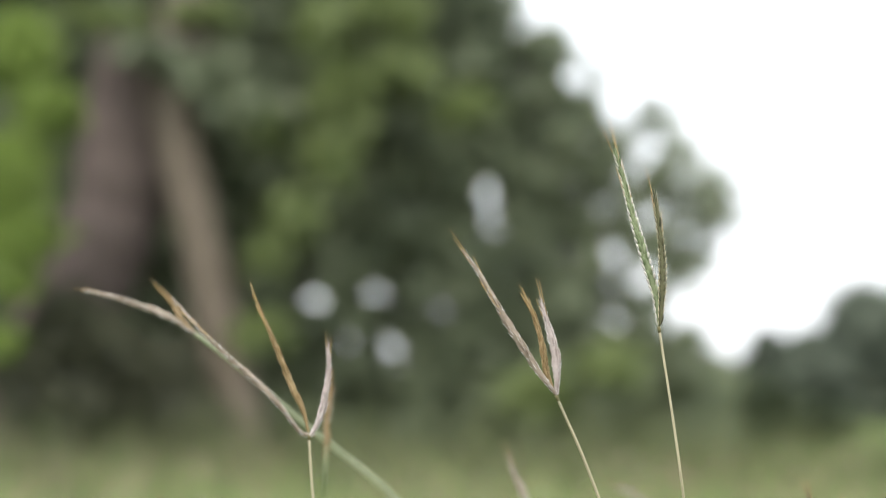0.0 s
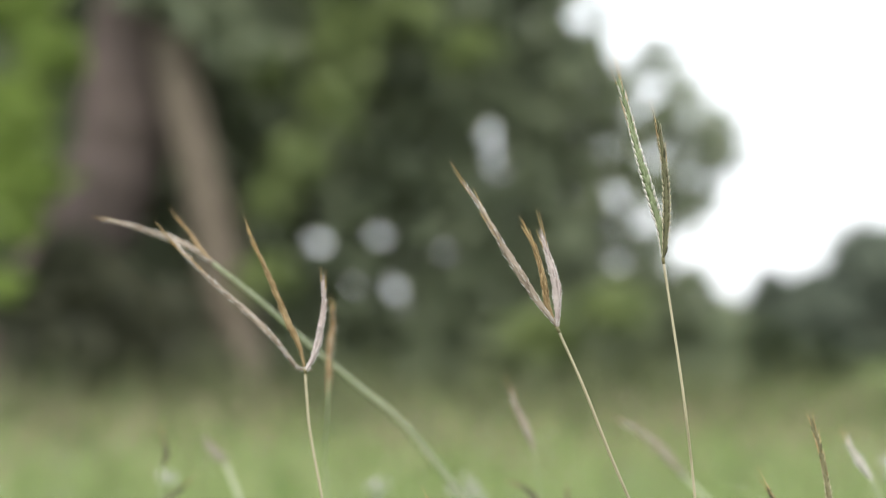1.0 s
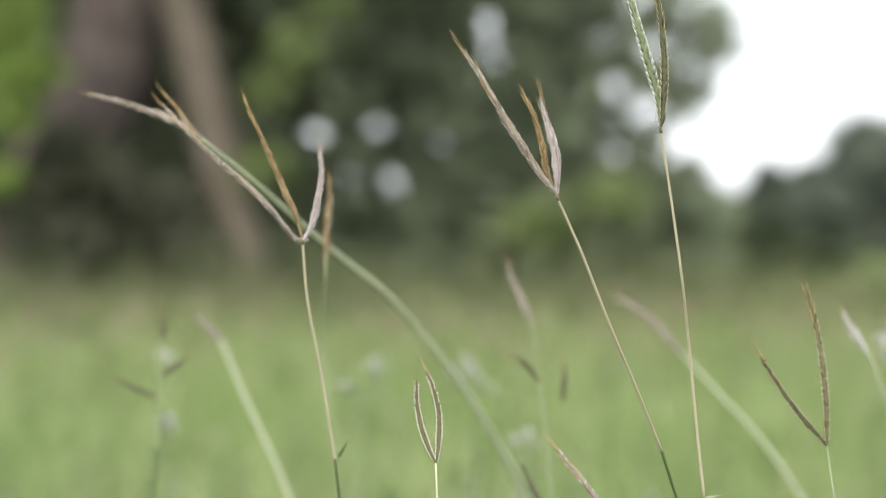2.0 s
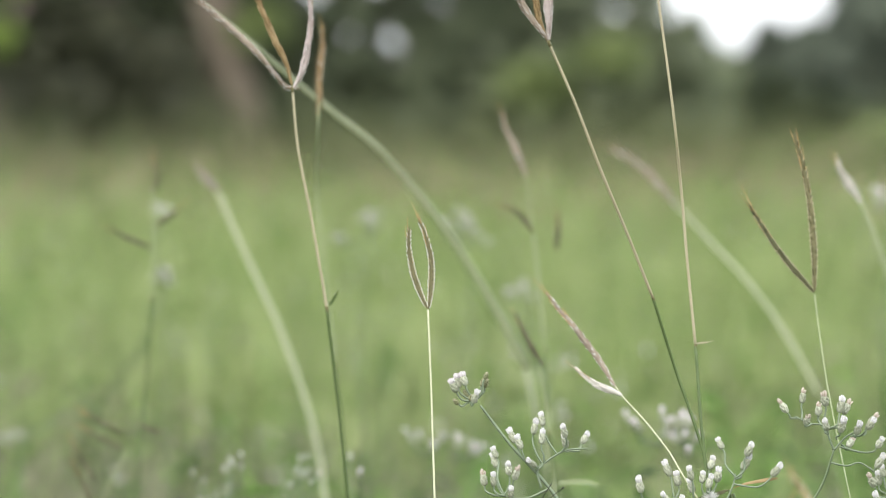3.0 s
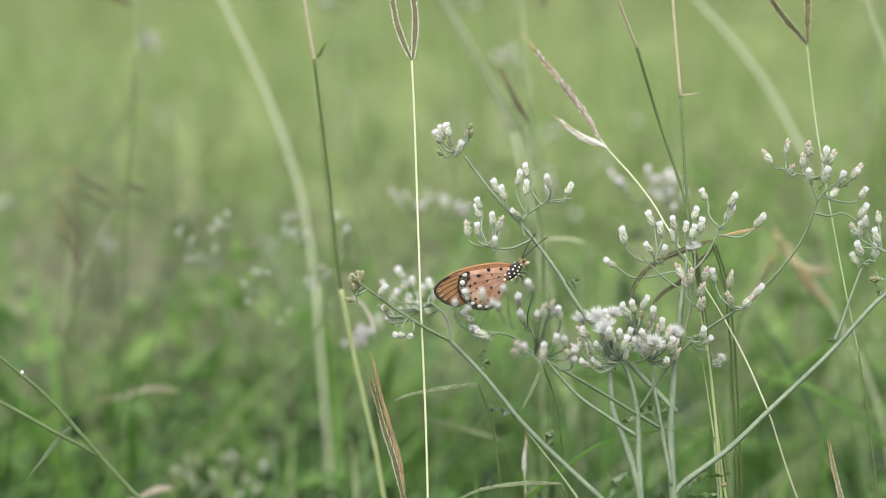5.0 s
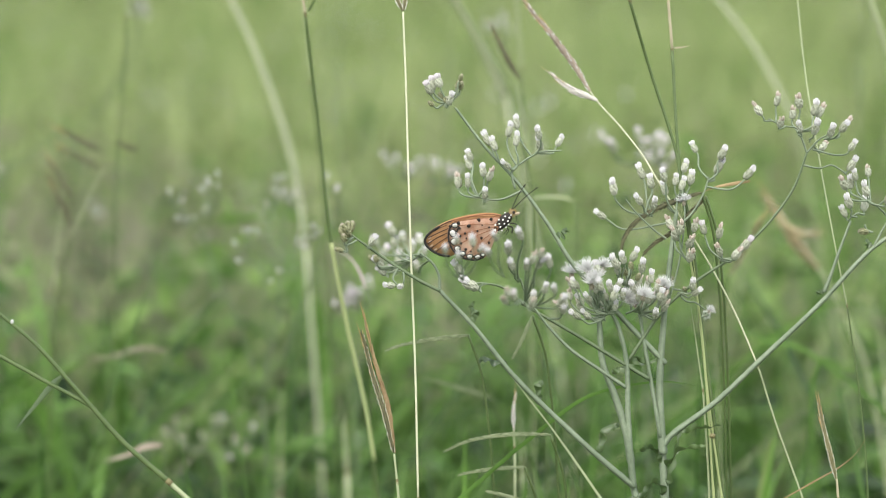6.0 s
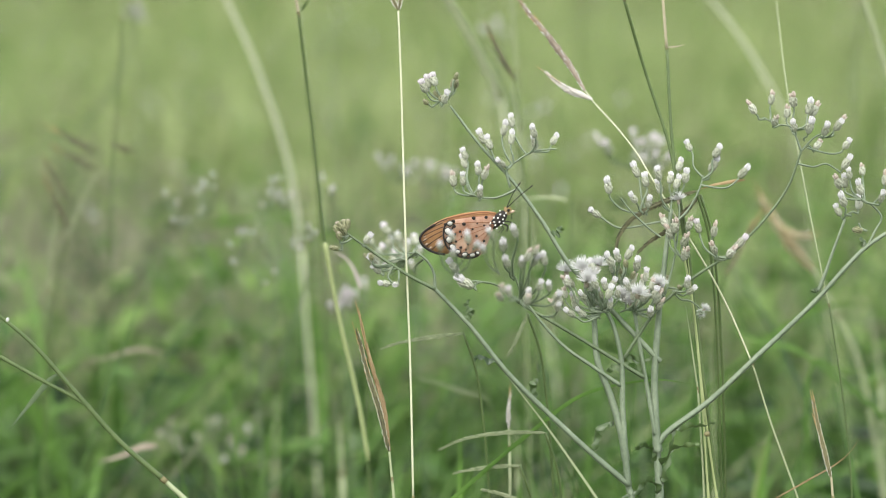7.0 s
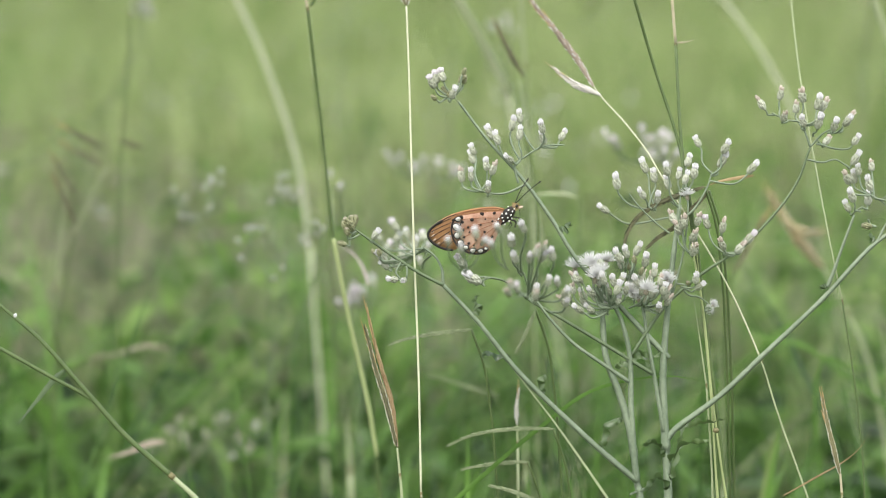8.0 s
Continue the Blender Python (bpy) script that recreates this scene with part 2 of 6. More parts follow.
def thing(name, base, label, category, group=""):
    ob = new(name)
    ob.location = base
    ob.empty_display_size = 0.02
    return tagged(ob, label, category, group)


def rooted(points, lean=0.4):
    """The points, carried on from the last one down to the ground."""
    p = [np.array(q, float) for q in points]
    d = p[-1] - p[-2]
    d = d / max(1e-6, abs(d[2]))
    z = p[-1][2]
    p.append(p[-1] + np.array((d[0] * lean * z * 0.5, d[1] * lean * z * 0.5, -z * 0.5)))
    p.append(np.array((p[-1][0] + d[0] * lean * 0.3 * z * 0.5, p[-1][1] + d[1] * lean * 0.3 * z * 0.5, -0.01)))
    return p


# ---- ground and meadow ----
def ground():
    s = Shape()
    edges = [-600, -250, -100, -40, -16, -8, -4, -2, -1, 0, 1, 2, 4, 8, 16, 40, 100, 250, 600]
    for y in edges:
        for x in edges:
            far = min(1.0, max(0.0, math.hypot(x, y) / 8 - 0.3))
            s.v.append((x, y, 0.05 * far * noise.noise((x * 0.3, y * 0.3, 0))))
    n = len(edges)
    for j in range(n - 1):
        for i in range(n - 1):
            s.f.append((j * n + i, j * n + i + 1, j * n + n + i + 1, j * n + n + i))
    tagged(new("ground", s.mesh("ground", M["ground"])), "brown earth under the meadow grass", "ground", kind="structure")


def blades(name, spots, heights, widths, bends, material, label, levels=4, seed=1, lift=None, tilt=0.0):
    """One mesh of many grass blades, each a tapered, bent ribbon."""
    g = np.random.default_rng(seed)
    n = len(spots)
    turn = g.uniform(0, 2 * np.pi, n)
    face = turn + g.normal(0, 0.5, n)
    lean = np.stack([np.cos(turn), np.sin(turn), np.zeros(n)], 1)
    across = np.stack([-np.sin(face), np.cos(face), np.zeros(n)], 1)
    u = np.linspace(0, 1, levels)
    wide = np.array([0.75] + [1.0] * (levels - 2) + [0.06]) if levels > 2 else np.array([1.0, 0.1])
    base = np.column_stack([spots, np.full(n, -0.01) if lift is None else lift])
    v = np.empty((n, levels, 2, 3))
    for k in range(levels):
        up = heights * (u[k] - 0.35 * bends * u[k] ** 3)
        c = base + lean * (heights * (bends * 0.6 * u[k] ** 2 + tilt * u[k]))[:, None]
        c[:, 2] += up
        for e, sgn in enumerate((-0.5, 0.5)):
            v[:, k, e] = c + across * (sgn * widths * wide[k])[:, None]
    o = np.arange(n)[:, None] * levels * 2
    quads = [np.stack([o[:, 0] + 2 * k, o[:, 0] + 2 * k + 1, o[:, 0] + 2 * k + 3, o[:, 0] + 2 * k + 2], 1) for k in range(levels - 1)]
    f = np.concatenate(quads)
    me = bpy.data.meshes.new(name)
    me.vertices.add(n * levels * 2)
    me.vertices.foreach_set("co", v.ravel())
    me.loops.add(f.size)
    me.loops.foreach_set("vertex_index", f.ravel().astype(np.int32))
    me.polygons.add(len(f))
    me.polygons.foreach_set("loop_start", np.arange(0, f.size, 4, dtype=np.int32))
    me.polygons.foreach_set("use_smooth", np.ones(len(f), bool))
    me.materials.append(material)
    me.update(calc_edges=True)
    me.validate()
    return tagged(new(name, me), label, "grass", kind="stuff")


def scatter(n, y0, y1, seed, spread=0.34, margin=0.5, power=1.0):
    """Spots on the ground between two distances, over the widening view."""
    g = np.random.default_rng(seed)
    y = y0 + (y1 - y0) * g.random(n) ** power
    x = g.uniform(-1, 1, n) * (spread * y + margin)
    return np.column_stack([x, y])


def undergrowth(name, spots, low, high, size, seed, material, label="small dark and fresh green leaves of low herbs"):
    """Small oval leaves of low herbs at all angles, thinning out upwards."""
    g = np.random.default_rng(seed)
    n = len(spots)
    z = low + (high - low) * g.random(n) ** 1.6 * np.clip(1.3 - 0.35 * spots[:, 1], 0.55, 1)
    a = g.normal(0, 1, (n, 3)) * np.array((1, 1, 0.6))
    a /= np.linalg.norm(a, axis=1)[:, None]
    b = np.cross(a, g.normal(0, 1, (n, 3)))
    b /= np.linalg.norm(b, axis=1)[:, None]
    k = (size * g.uniform(0.4, 1.2, n))[:, None]
    c = np.column_stack([spots, z])
    up = np.cross(a, b) * k * 0.12
    v = np.stack([c - a * k, c - a * k * 0.3 + b * k * 0.42 + up, c + a * k * 0.45 + b * k * 0.3 + up, c + a * k, c + a * k * 0.45 - b * k * 0.3 + up, c - a * k * 0.3 - b * k * 0.42 + up], 1)
    o = np.arange(n) * 6
    f = np.concatenate([np.stack([o, o + 1, o + 2, o + 3], 1), np.stack([o, o + 3, o + 4, o + 5], 1)])
    me = bpy.data.meshes.new(name)
    me.from_pydata(v.reshape(-1, 3).tolist(), [], f.tolist())
    me.materials.append(material)
    me.update()
    return tagged(new(name, me), label, "herb", kind="stuff")


def stem_leaves(name, spots, heights, per, size, seed, material, label):
    """Narrow leaves standing off upright stems, one after another up each stem."""
    g = np.random.default_rng(seed)
    k = np.repeat(np.arange(len(spots)), per)
    n = len(k)
    turn, rise = g.uniform(0, 2 * np.pi, n), g.uniform(-0.5, 1.1, n)
    a = np.stack([np.cos(turn) * np.cos(rise), np.sin(turn) * np.cos(rise), np.sin(rise)], 1)
    b = np.cross(a, np.stack([g.normal(0, 0.4, n), g.normal(0, 0.4, n), np.ones(n)], 1))
    b /= np.linalg.norm(b, axis=1)[:, None]
    ln = (size * g.uniform(0.5, 1.25, n))[:, None]
    foot = np.column_stack([spots[k], heights[k] * g.uniform(0.3, 1.0, n)])
    droop = np.array((0, 0, -0.25)) * ln
    w = ln * g.uniform(0.07, 0.13, n)[:, None]
    v = np.stack([foot, foot + a * ln * 0.4 + b * w, foot + a * ln * 0.8 + b * w * 0.6 + droop * 0.5, foot + a * ln + droop, foot + a * ln * 0.8 - b * w * 0.6 + droop * 0.5, foot + a * ln * 0.4 - b * w], 1)
    o = np.arange(n) * 6
    f = np.concatenate([np.stack([o, o + 1, o + 2, o + 3], 1), np.stack([o, o + 3, o + 4, o + 5], 1)])
    me = bpy.data.meshes.new(name)
    me.from_pydata(v.reshape(-1, 3).tolist(), [], f.tolist())
    me.materials.append(material)
    me.update()
    return tagged(new(name, me), label, "herb", kind="stuff")


def tufts(n, per, y0, y1, seed, loose, spread=0.34, margin=0.5):
    """Spots gathered in tufts, with a factor for each tuft's height."""
    g = np.random.default_rng(seed)
    c = scatter(n, y0, y1, seed + 100, spread, margin)
    tall = g.uniform(0.55, 1.15, n)
    k = np.repeat(np.arange(n), per)
    return c[k] + g.normal(0, loose, (n * per, 2)), tall[k]


def meadow():
    g = np.random.default_rng(3)
    dry = np.array((-0.32, 1.75))

    def dryness(s):
        return np.exp(-(((s - dry) / np.array((0.26, 0.38))) ** 2).sum(1))

    s, tall = tufts(560, 22, 1.12, 2.9, 11, 0.026)
    keep = (g.random(len(s)) > 0.7 * dryness(s)) & (s[:, 1] > 0.84)
    s, tall = s[keep], tall[keep]
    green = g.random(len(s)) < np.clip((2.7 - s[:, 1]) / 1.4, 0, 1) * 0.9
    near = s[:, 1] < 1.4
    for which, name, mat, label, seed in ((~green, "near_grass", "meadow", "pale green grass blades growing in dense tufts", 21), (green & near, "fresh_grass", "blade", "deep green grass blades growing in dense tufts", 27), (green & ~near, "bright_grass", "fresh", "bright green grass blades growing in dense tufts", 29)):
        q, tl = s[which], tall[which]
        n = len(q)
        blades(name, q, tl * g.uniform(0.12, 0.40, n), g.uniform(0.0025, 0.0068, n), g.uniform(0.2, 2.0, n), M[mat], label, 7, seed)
    s, tall = tufts(140, 13, 0.86, 1.4, 18, 0.019, margin=0.2)
    keep = (s[:, 1] > 0.87) & (g.random(len(s)) > 0.8 * dryness(s))
    s, tall = s[keep], tall[keep]
    n = len(s)
    blades("tuft_grass", s, tall * g.uniform(0.18, 0.42, n), g.uniform(0.0020, 0.0058, n), g.uniform(0.3, 2.2, n), M["blade"], "thin fresh grass blades behind the weed", 8, 34)
    s, tall = tufts(150, 9, 0.79, 0.95, 43, 0.016, margin=0.12)
    s[:, 1] = np.maximum(s[:, 1], 0.80)
    n = len(s)
    top = 0.40 - 0.06 * tall - 0.16 * (s[:, 1] - 0.8)
    blades("front_tufts", s, top * g.uniform(0.62, 1.12, n), g.uniform(0.0007, 0.0034, n), g.uniform(0.05, 1.9, n) ** 1.3, M["blade"], "thin dark and fresh grass blades close behind the weed", 9, 44)
    s = scatter(240, 0.83, 1.5, 20, margin=0.2)
    n = len(s)
    blades("arching_blades", s, g.uniform(0.28, 0.46, n), g.uniform(0.0018, 0.0045, n), g.uniform(1.1, 2.4, n), M["blade"], "long arching grass blades crossing one another", 9, 36)
    s, tall = tufts(16, 6, 0.9, 1.3, 19, 0.03, margin=0.2)
    n = len(s)
    blades("pale_blades", s, tall * g.uniform(0.22, 0.46, n), g.uniform(0.001, 0.003, n), g.uniform(0.6, 2.3, n), M["meadow"], "pale green grass blades leaning across one another", 8, 35)
    s = dry + g.normal(0, 1, (2400, 2)) * np.array((0.22, 0.3))
    s = s[s[:, 1] > 1.2]
    n = len(s)
    blades("dead_grass", s, g.uniform(0.1, 0.38, n), g.uniform(0.0015, 0.004, n), g.uniform(0.2, 1.4, n), M["dead"], "dry grey-brown dead grass among the green", 6, 22)
    s = scatter(2400, 1.4, 3.5, 12)
    n = len(s)
    blades("straw_grass", s, g.uniform(0.2, 0.42, n), g.uniform(0.0012, 0.003, n), g.uniform(0.1, 1.2, n), M["dead"], "thin straw-coloured grass stems among the green", 5, 23)
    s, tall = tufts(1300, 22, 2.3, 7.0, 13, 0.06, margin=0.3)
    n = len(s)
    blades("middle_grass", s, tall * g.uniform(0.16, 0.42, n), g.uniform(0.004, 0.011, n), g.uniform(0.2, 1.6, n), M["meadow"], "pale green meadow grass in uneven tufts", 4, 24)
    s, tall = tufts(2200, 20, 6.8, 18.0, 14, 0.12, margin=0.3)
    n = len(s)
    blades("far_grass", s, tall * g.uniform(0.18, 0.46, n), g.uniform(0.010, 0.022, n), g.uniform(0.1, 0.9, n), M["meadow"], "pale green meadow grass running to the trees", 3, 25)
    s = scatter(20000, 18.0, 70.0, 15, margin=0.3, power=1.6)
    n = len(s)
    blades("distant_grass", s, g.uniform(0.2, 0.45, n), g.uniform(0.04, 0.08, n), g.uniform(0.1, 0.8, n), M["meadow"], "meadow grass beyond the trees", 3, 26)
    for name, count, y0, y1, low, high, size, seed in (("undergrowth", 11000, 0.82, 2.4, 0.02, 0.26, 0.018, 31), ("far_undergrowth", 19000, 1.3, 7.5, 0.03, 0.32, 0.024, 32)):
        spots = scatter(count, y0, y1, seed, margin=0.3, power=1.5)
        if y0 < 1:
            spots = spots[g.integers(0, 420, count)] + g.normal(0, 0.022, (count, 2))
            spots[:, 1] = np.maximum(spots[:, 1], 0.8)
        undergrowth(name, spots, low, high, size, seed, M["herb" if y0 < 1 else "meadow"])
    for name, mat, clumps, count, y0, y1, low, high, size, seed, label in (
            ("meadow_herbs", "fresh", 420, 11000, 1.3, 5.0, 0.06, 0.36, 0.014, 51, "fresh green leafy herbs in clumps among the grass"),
            ("shaded_herbs", "herb", 150, 3600, 1.1, 3.2, 0.03, 0.25, 0.018, 52, "leafy herbs low among the grass, darkened as in its shade")):
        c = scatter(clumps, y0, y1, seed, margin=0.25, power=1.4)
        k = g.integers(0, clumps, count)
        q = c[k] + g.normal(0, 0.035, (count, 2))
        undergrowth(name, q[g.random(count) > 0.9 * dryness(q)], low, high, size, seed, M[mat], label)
    for name, mat, count, y0, y1, seed, label in (
            ("leafy_herbs", "blade", 95, 0.98, 1.8, 71, "deep green narrow leaves of upright herbs"),
            ("bright_leafy_herbs", "fresh", 130, 1.05, 2.4, 72, "bright green narrow leaves of upright herbs"),
            ("grey_leafy_herbs", "dead", 90, 1.2, 2.2, 73, "withered grey leaves of upright herbs")):
        q = scatter(count, y0, y1, seed, margin=0.15)
        q = q[g.random(count) > (0.8 if mat != "dead" else 0.0) * dryness(q)]
        h = g.uniform(0.5, 1.0, len(q)) * np.clip(0.47 - 0.06 * q[:, 1], 0.2, 0.4)
        stem_leaves(name, q, h, 13, 0.034, seed, M[mat], label)
        blades(name.replace("herbs", "stems"), q, h + 0.01, np.full(len(q), 0.0012), np.zeros(len(q)), M[mat], "thin upright stems of leafy herbs", 3, seed + 10)
    for name, mat, count, y0, y1, seed, label in (
            ("crossing_blades", "blade", 430, 0.84, 1.5, 61, "long green grass blades leaning across one another"),
            ("pale_crossing_blades", "meadow", 460, 0.98, 2.2, 62, "long pale green grass blades leaning across one another"),
            ("dry_crossing_blades", "dead", 520, 0.92, 2.3, 63, "thin dry grass stems leaning across one another")):
        q = scatter(count, y0, y1, seed, margin=0.2)
        h = np.clip(g.uniform(0.24, 0.46, count), 0, 0.56 - 0.2 * q[:, 1] + 0.06)
        blades(name, q, h, g.uniform(0.0012, 0.0034, count) * (0.6 if mat == "dead" else 1.0), g.uniform(0.0, 0.9, count), M[mat], label, 6, seed, tilt=g.uniform(0.2, 1.3, count))
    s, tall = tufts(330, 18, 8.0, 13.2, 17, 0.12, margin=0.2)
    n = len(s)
    blades("tall_grass", s, tall * g.uniform(0.35, 0.85, n), g.uniform(0.006, 0.014, n), g.uniform(0.1, 0.8, n), M["olive"], "taller olive grass tufts before the trees, darkened as in their shade", 4, 33)
    c, tall = tufts(90, 7, 1.5, 7.0, 41, 0.035, margin=0.3)
    tops = tall * g.uniform(0.26, 0.40, len(c))
    blades("weed_stems", c, tops + 0.01, np.full(len(c), 0.0012), np.zeros(len(c)), M["blade"], "thin green stems of small meadow weeds", 3, 42)
    dots = Shape()
    for (x, y), z in zip(c, tops):
        dots.spindle((x, y, z - 0.003), (g.normal(0, 0.3), g.normal(0, 0.3), 1), 0.008, 0.0035 + 0.0002 * y, 5, 0.5)
    tagged(new("weed_flowers", dots.mesh("weed_flowers", M["lilac"])), "tiny whitish flower heads scattered over the meadow", "flower", kind="stuff")
    s = np.column_stack([g.uniform(-8, 8, 150000), g.uniform(-8, 12, 150000)])
    wedge = (s[:, 1] > 0.80) & (np.abs(s[:, 0]) < 0.34 * s[:, 1] + 0.2)
    stand = (np.abs(s[:, 0]) < 0.25) & (s[:, 1] > -0.3) & (s[:, 1] < 0.55)
    near = (s[:, 1] < 0.80) & (s[:, 1] > 0.2) & (np.abs(s[:, 0]) < 0.45)
    s, low = s[~wedge & ~stand], near[~wedge & ~stand]
    h = np.where(low, 0.20, 0.36) * g.uniform(0.4, 1.0, len(s)) * (0.75 + 0.35 * np.sin(s[:, 0] * 2.1 + 0.7) * np.cos(s[:, 1] * 1.7))
    half = g.random(len(s)) < 0.55
    for which, name, mat, label, seed in ((half, "side_grass", "meadow", "pale green meadow grass all round", 37), (~half, "trodden_grass", "blade", "deep green grass around the standpoint", 38)):
        q = s[which]
        n = len(q)
        blades(name, q, h[which], g.uniform(0.006, 0.015, n), g.uniform(0.2, 1.6, n), M[mat], label, 3, seed)
    s = scatter(2400, 5.0, 13.5, 16, margin=0.3)
    n = len(s)
    h = g.uniform(0.04, 0.09, n)
    blades("seed_haze", s, h, g.uniform(0.004, 0.012, n), g.uniform(0.0, 0.6, n), M["haze"], "pinkish straw seed heads above the meadow", 4, 28, g.uniform(0.22, 0.40, n))
    blades("seed_stems", s, g.uniform(0.22, 0.40, n), g.uniform(0.002, 0.004, n), g.uniform(0.0, 0.3, n), M["dead"], "thin straw stems of the seed heads", 3, 29)


# ---- trees ----
def leaves(shape, centre, radii, count, size, gaps=(), thinning=None):
    """Small folded leaves filling an uneven clump, densest near its skin."""
    c, made = np.array(centre, float), 0
    while made < count:
        made += 1
        d = np.array([rng.gauss(0, 1) for _ in range(3)])
        d /= np.linalg.norm(d)
        wob = 0.78 + 0.45 * noise.noise(Vector(d * 1.9) + Vector(c * 3))
        p = c + d * np.array(radii) * wob * rng.random() ** 0.45
        if any((p[0] - x) ** 2 + (p[2] - z) ** 2 < r * r for x, z, r in gaps) or p[2] < 0.02:
            continue
        if thinning and rng.random() > thinning(p):
            continue
        a = np.array([rng.gauss(0, 1) for _ in range(3)])
        a /= np.linalg.norm(a)
        b = np.cross(a, (rng.gauss(0, 1), rng.gauss(0, 1), 0.2))
        b /= np.linalg.norm(b) + 1e-9
        k = size * rng.uniform(0.6, 1.3)
        o = len(shape.v)
        shape.v += [tuple(p - a * k), tuple(p + b * k * 0.4), tuple(p + a * k), tuple(p - b * k * 0.4 - np.array((0, 0, k * 0.15)))]
        shape.f += [(o, o + 1, o + 2), (o, o + 2, o + 3)]


def big_tree():
    t = thing("spreading_tree", (-1.55, 14.0, 0), "old spreading tree with leaning brown trunks and a dark green crown", "tree")
    o = t.location
    fork = (-1.83, 13.6, 2.9)
    right = rooted([fork, (-1.78, 13.6, 2.53), (-1.7, 13.6, 2.17), (-1.59, 13.6, 1.73), (-1.47, 13.6, 1.17), (-1.35, 13.6, 0.69), (-1.27, 13.6, 0.37)], 0.5)
    part("trunk", Shape().tube(spline(right, 6), (0.16, 0.17), 12, 0.06).mesh("trunk", M["bark_lit"], o), t, "leaning trunk, its tan bark lightened as if lit")
    left = [(-2.03, 14.1, 3.32), (-2.11, 14.1, 3.02), (-2.19, 14.1, 2.6), (-2.29, 14.1, 2.06), (-2.52, 14.1, 1.56), (-2.81, 14.1, 1.06), (-3.11, 14.1, 0.53), (-3.24, 14.1, 0.19), (-3.32, 14.1, -0.02)]
    part("trunk", Shape().tube(spline(left, 6), (0.42, 0.27), 14, 0.08).mesh("trunk", M["bark"], o), t, "thick purplish-brown leaning trunk")
    rise = np.array(fork) + np.array((0.05, 0.1, 0.1))
    # the crown's right-hand edge at several heights; the clumps fill what lies inside it
    heights = (-0.2, 0.6, 0.98, 1.15, 1.35, 1.62, 1.75, 1.9, 2.26, 2.8, 3.22, 3.64, 4.6)
    edge = (2.1, 2.2, 2.08, 1.95, 1.9, 1.95, 2.18, 2.3, 2.25, 1.95, 1.5, 0.95, 0.1)
    r, clumps = random.Random(31), []
    for j in range(15):
        for i in range(22):
            x, z = -4.4 + 0.33 * i + r.uniform(-0.12, 0.12), 0.30 + 0.29 * j + r.uniform(-0.1, 0.1)
            rad = r.uniform(0.22, 0.42) if x < 1.2 else r.uniform(0.2, 0.34)
            if x + rad * 0.4 < np.interp(z, heights, edge) + 0.25:
                clumps.append((x, 14.6, z, rad * r.uniform(0.9, 1.25), rad * r.uniform(0.8, 1.1)))
    gaps = [
        (-0.86, 1.46, 0.105),
        (-0.42, 1.52, 0.095),
        (-0.60, 1.13, 0.080),
        (-0.30, 1.13, 0.075),
        (0.18, 3.42, 0.05),
        (0.68, 3.53, 0.08),
        (1.05, 2.32, 0.05),
        (0.55, 1.99, 0.06),
        (1.05, 1.86, 0.07),
        (-0.17, 2.92, 0.08),
        (1.42, 1.82, 0.11),
        (1.14, 3.17, 0.14),
        (1.44, 3.00, 0.15),
        (0.27, 1.86, 0.05),
        (0.10, 1.40, 0.07),
        (0.79, 2.34, 0.04),
        (1.31, 2.08, 0.05),
        (1.57, 2.47, 0.08),
        (0.88, 2.90, 0.07),
        (1.70, 2.12, 0.10),
        (0.44, 2.33, 0.06),
        (-0.08, 2.68, 0.06),
        (0.62, 1.68, 0.06),
        (0.36, 1.60, 0.06),
        (1.22, 2.69, 0.06),
    ]
    clumps += [(1.0, 14.9, 2.05, 0.3, 0.3), (0.75, 14.9, 2.3, 0.3, 0.3), (1.2, 14.9, 1.5, 0.3, 0.25), (-0.62, 14.8, 0.72, 0.4, 0.32), (-0.25, 14.8, 0.68, 0.36, 0.28)]
    hub = rise + np.array((0.2, 0.5, 1.6))
    part("limb", Shape().tube(spline([rise, rise + np.array((0.0, 0.3, 0.8)), hub, hub + np.array((0.3, 0.2, 1.4))], 6), (0.22, 0.08), 10, 0.06).mesh("limb", M["bark"], o), t)
    for x, y, z, rx, rz in clumps[::7]:
        if z > 1.2 and x < 0.6:
            c = np.array((x, y + 0.2, z))
            mid = hub * 0.5 + c * 0.5 + np.array((0, 0.2, 0.3))
            part("limb", Shape().tube(spline([hub, mid, c], 5), (0.08, 0.02), 6, 0.06).mesh("limb", M["bark"], o), t)

    def thinning(p):
        """Leaves grow sparse towards the crown's ragged edge."""
        inside = np.interp(p[2], heights, edge) + 0.22 - p[0]
        if p[2] < 1.25:
            return inside / 0.5
        return max(0.0, min(1.0, inside / 1.1 + 0.25 * noise.noise(Vector((p[0] * 3.1, p[1] * 0.3, p[2] * 3.1))))) ** 1.1

    crown, low = Shape(), Shape()
    for x, y, z, rx, rz in clumps:
        leaves(crown, (x, y, z), (rx, 0.75, rz), int((4300 if x < 0.6 else 2800) * rx * rz) + 20, 0.085, gaps, thinning)
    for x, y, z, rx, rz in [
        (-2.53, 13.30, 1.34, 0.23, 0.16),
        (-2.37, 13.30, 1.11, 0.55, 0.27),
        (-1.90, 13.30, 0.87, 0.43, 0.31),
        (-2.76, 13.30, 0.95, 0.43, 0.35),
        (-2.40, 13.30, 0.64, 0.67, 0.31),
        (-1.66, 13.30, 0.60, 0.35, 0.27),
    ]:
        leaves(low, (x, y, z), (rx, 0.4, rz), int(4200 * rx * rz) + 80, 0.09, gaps)
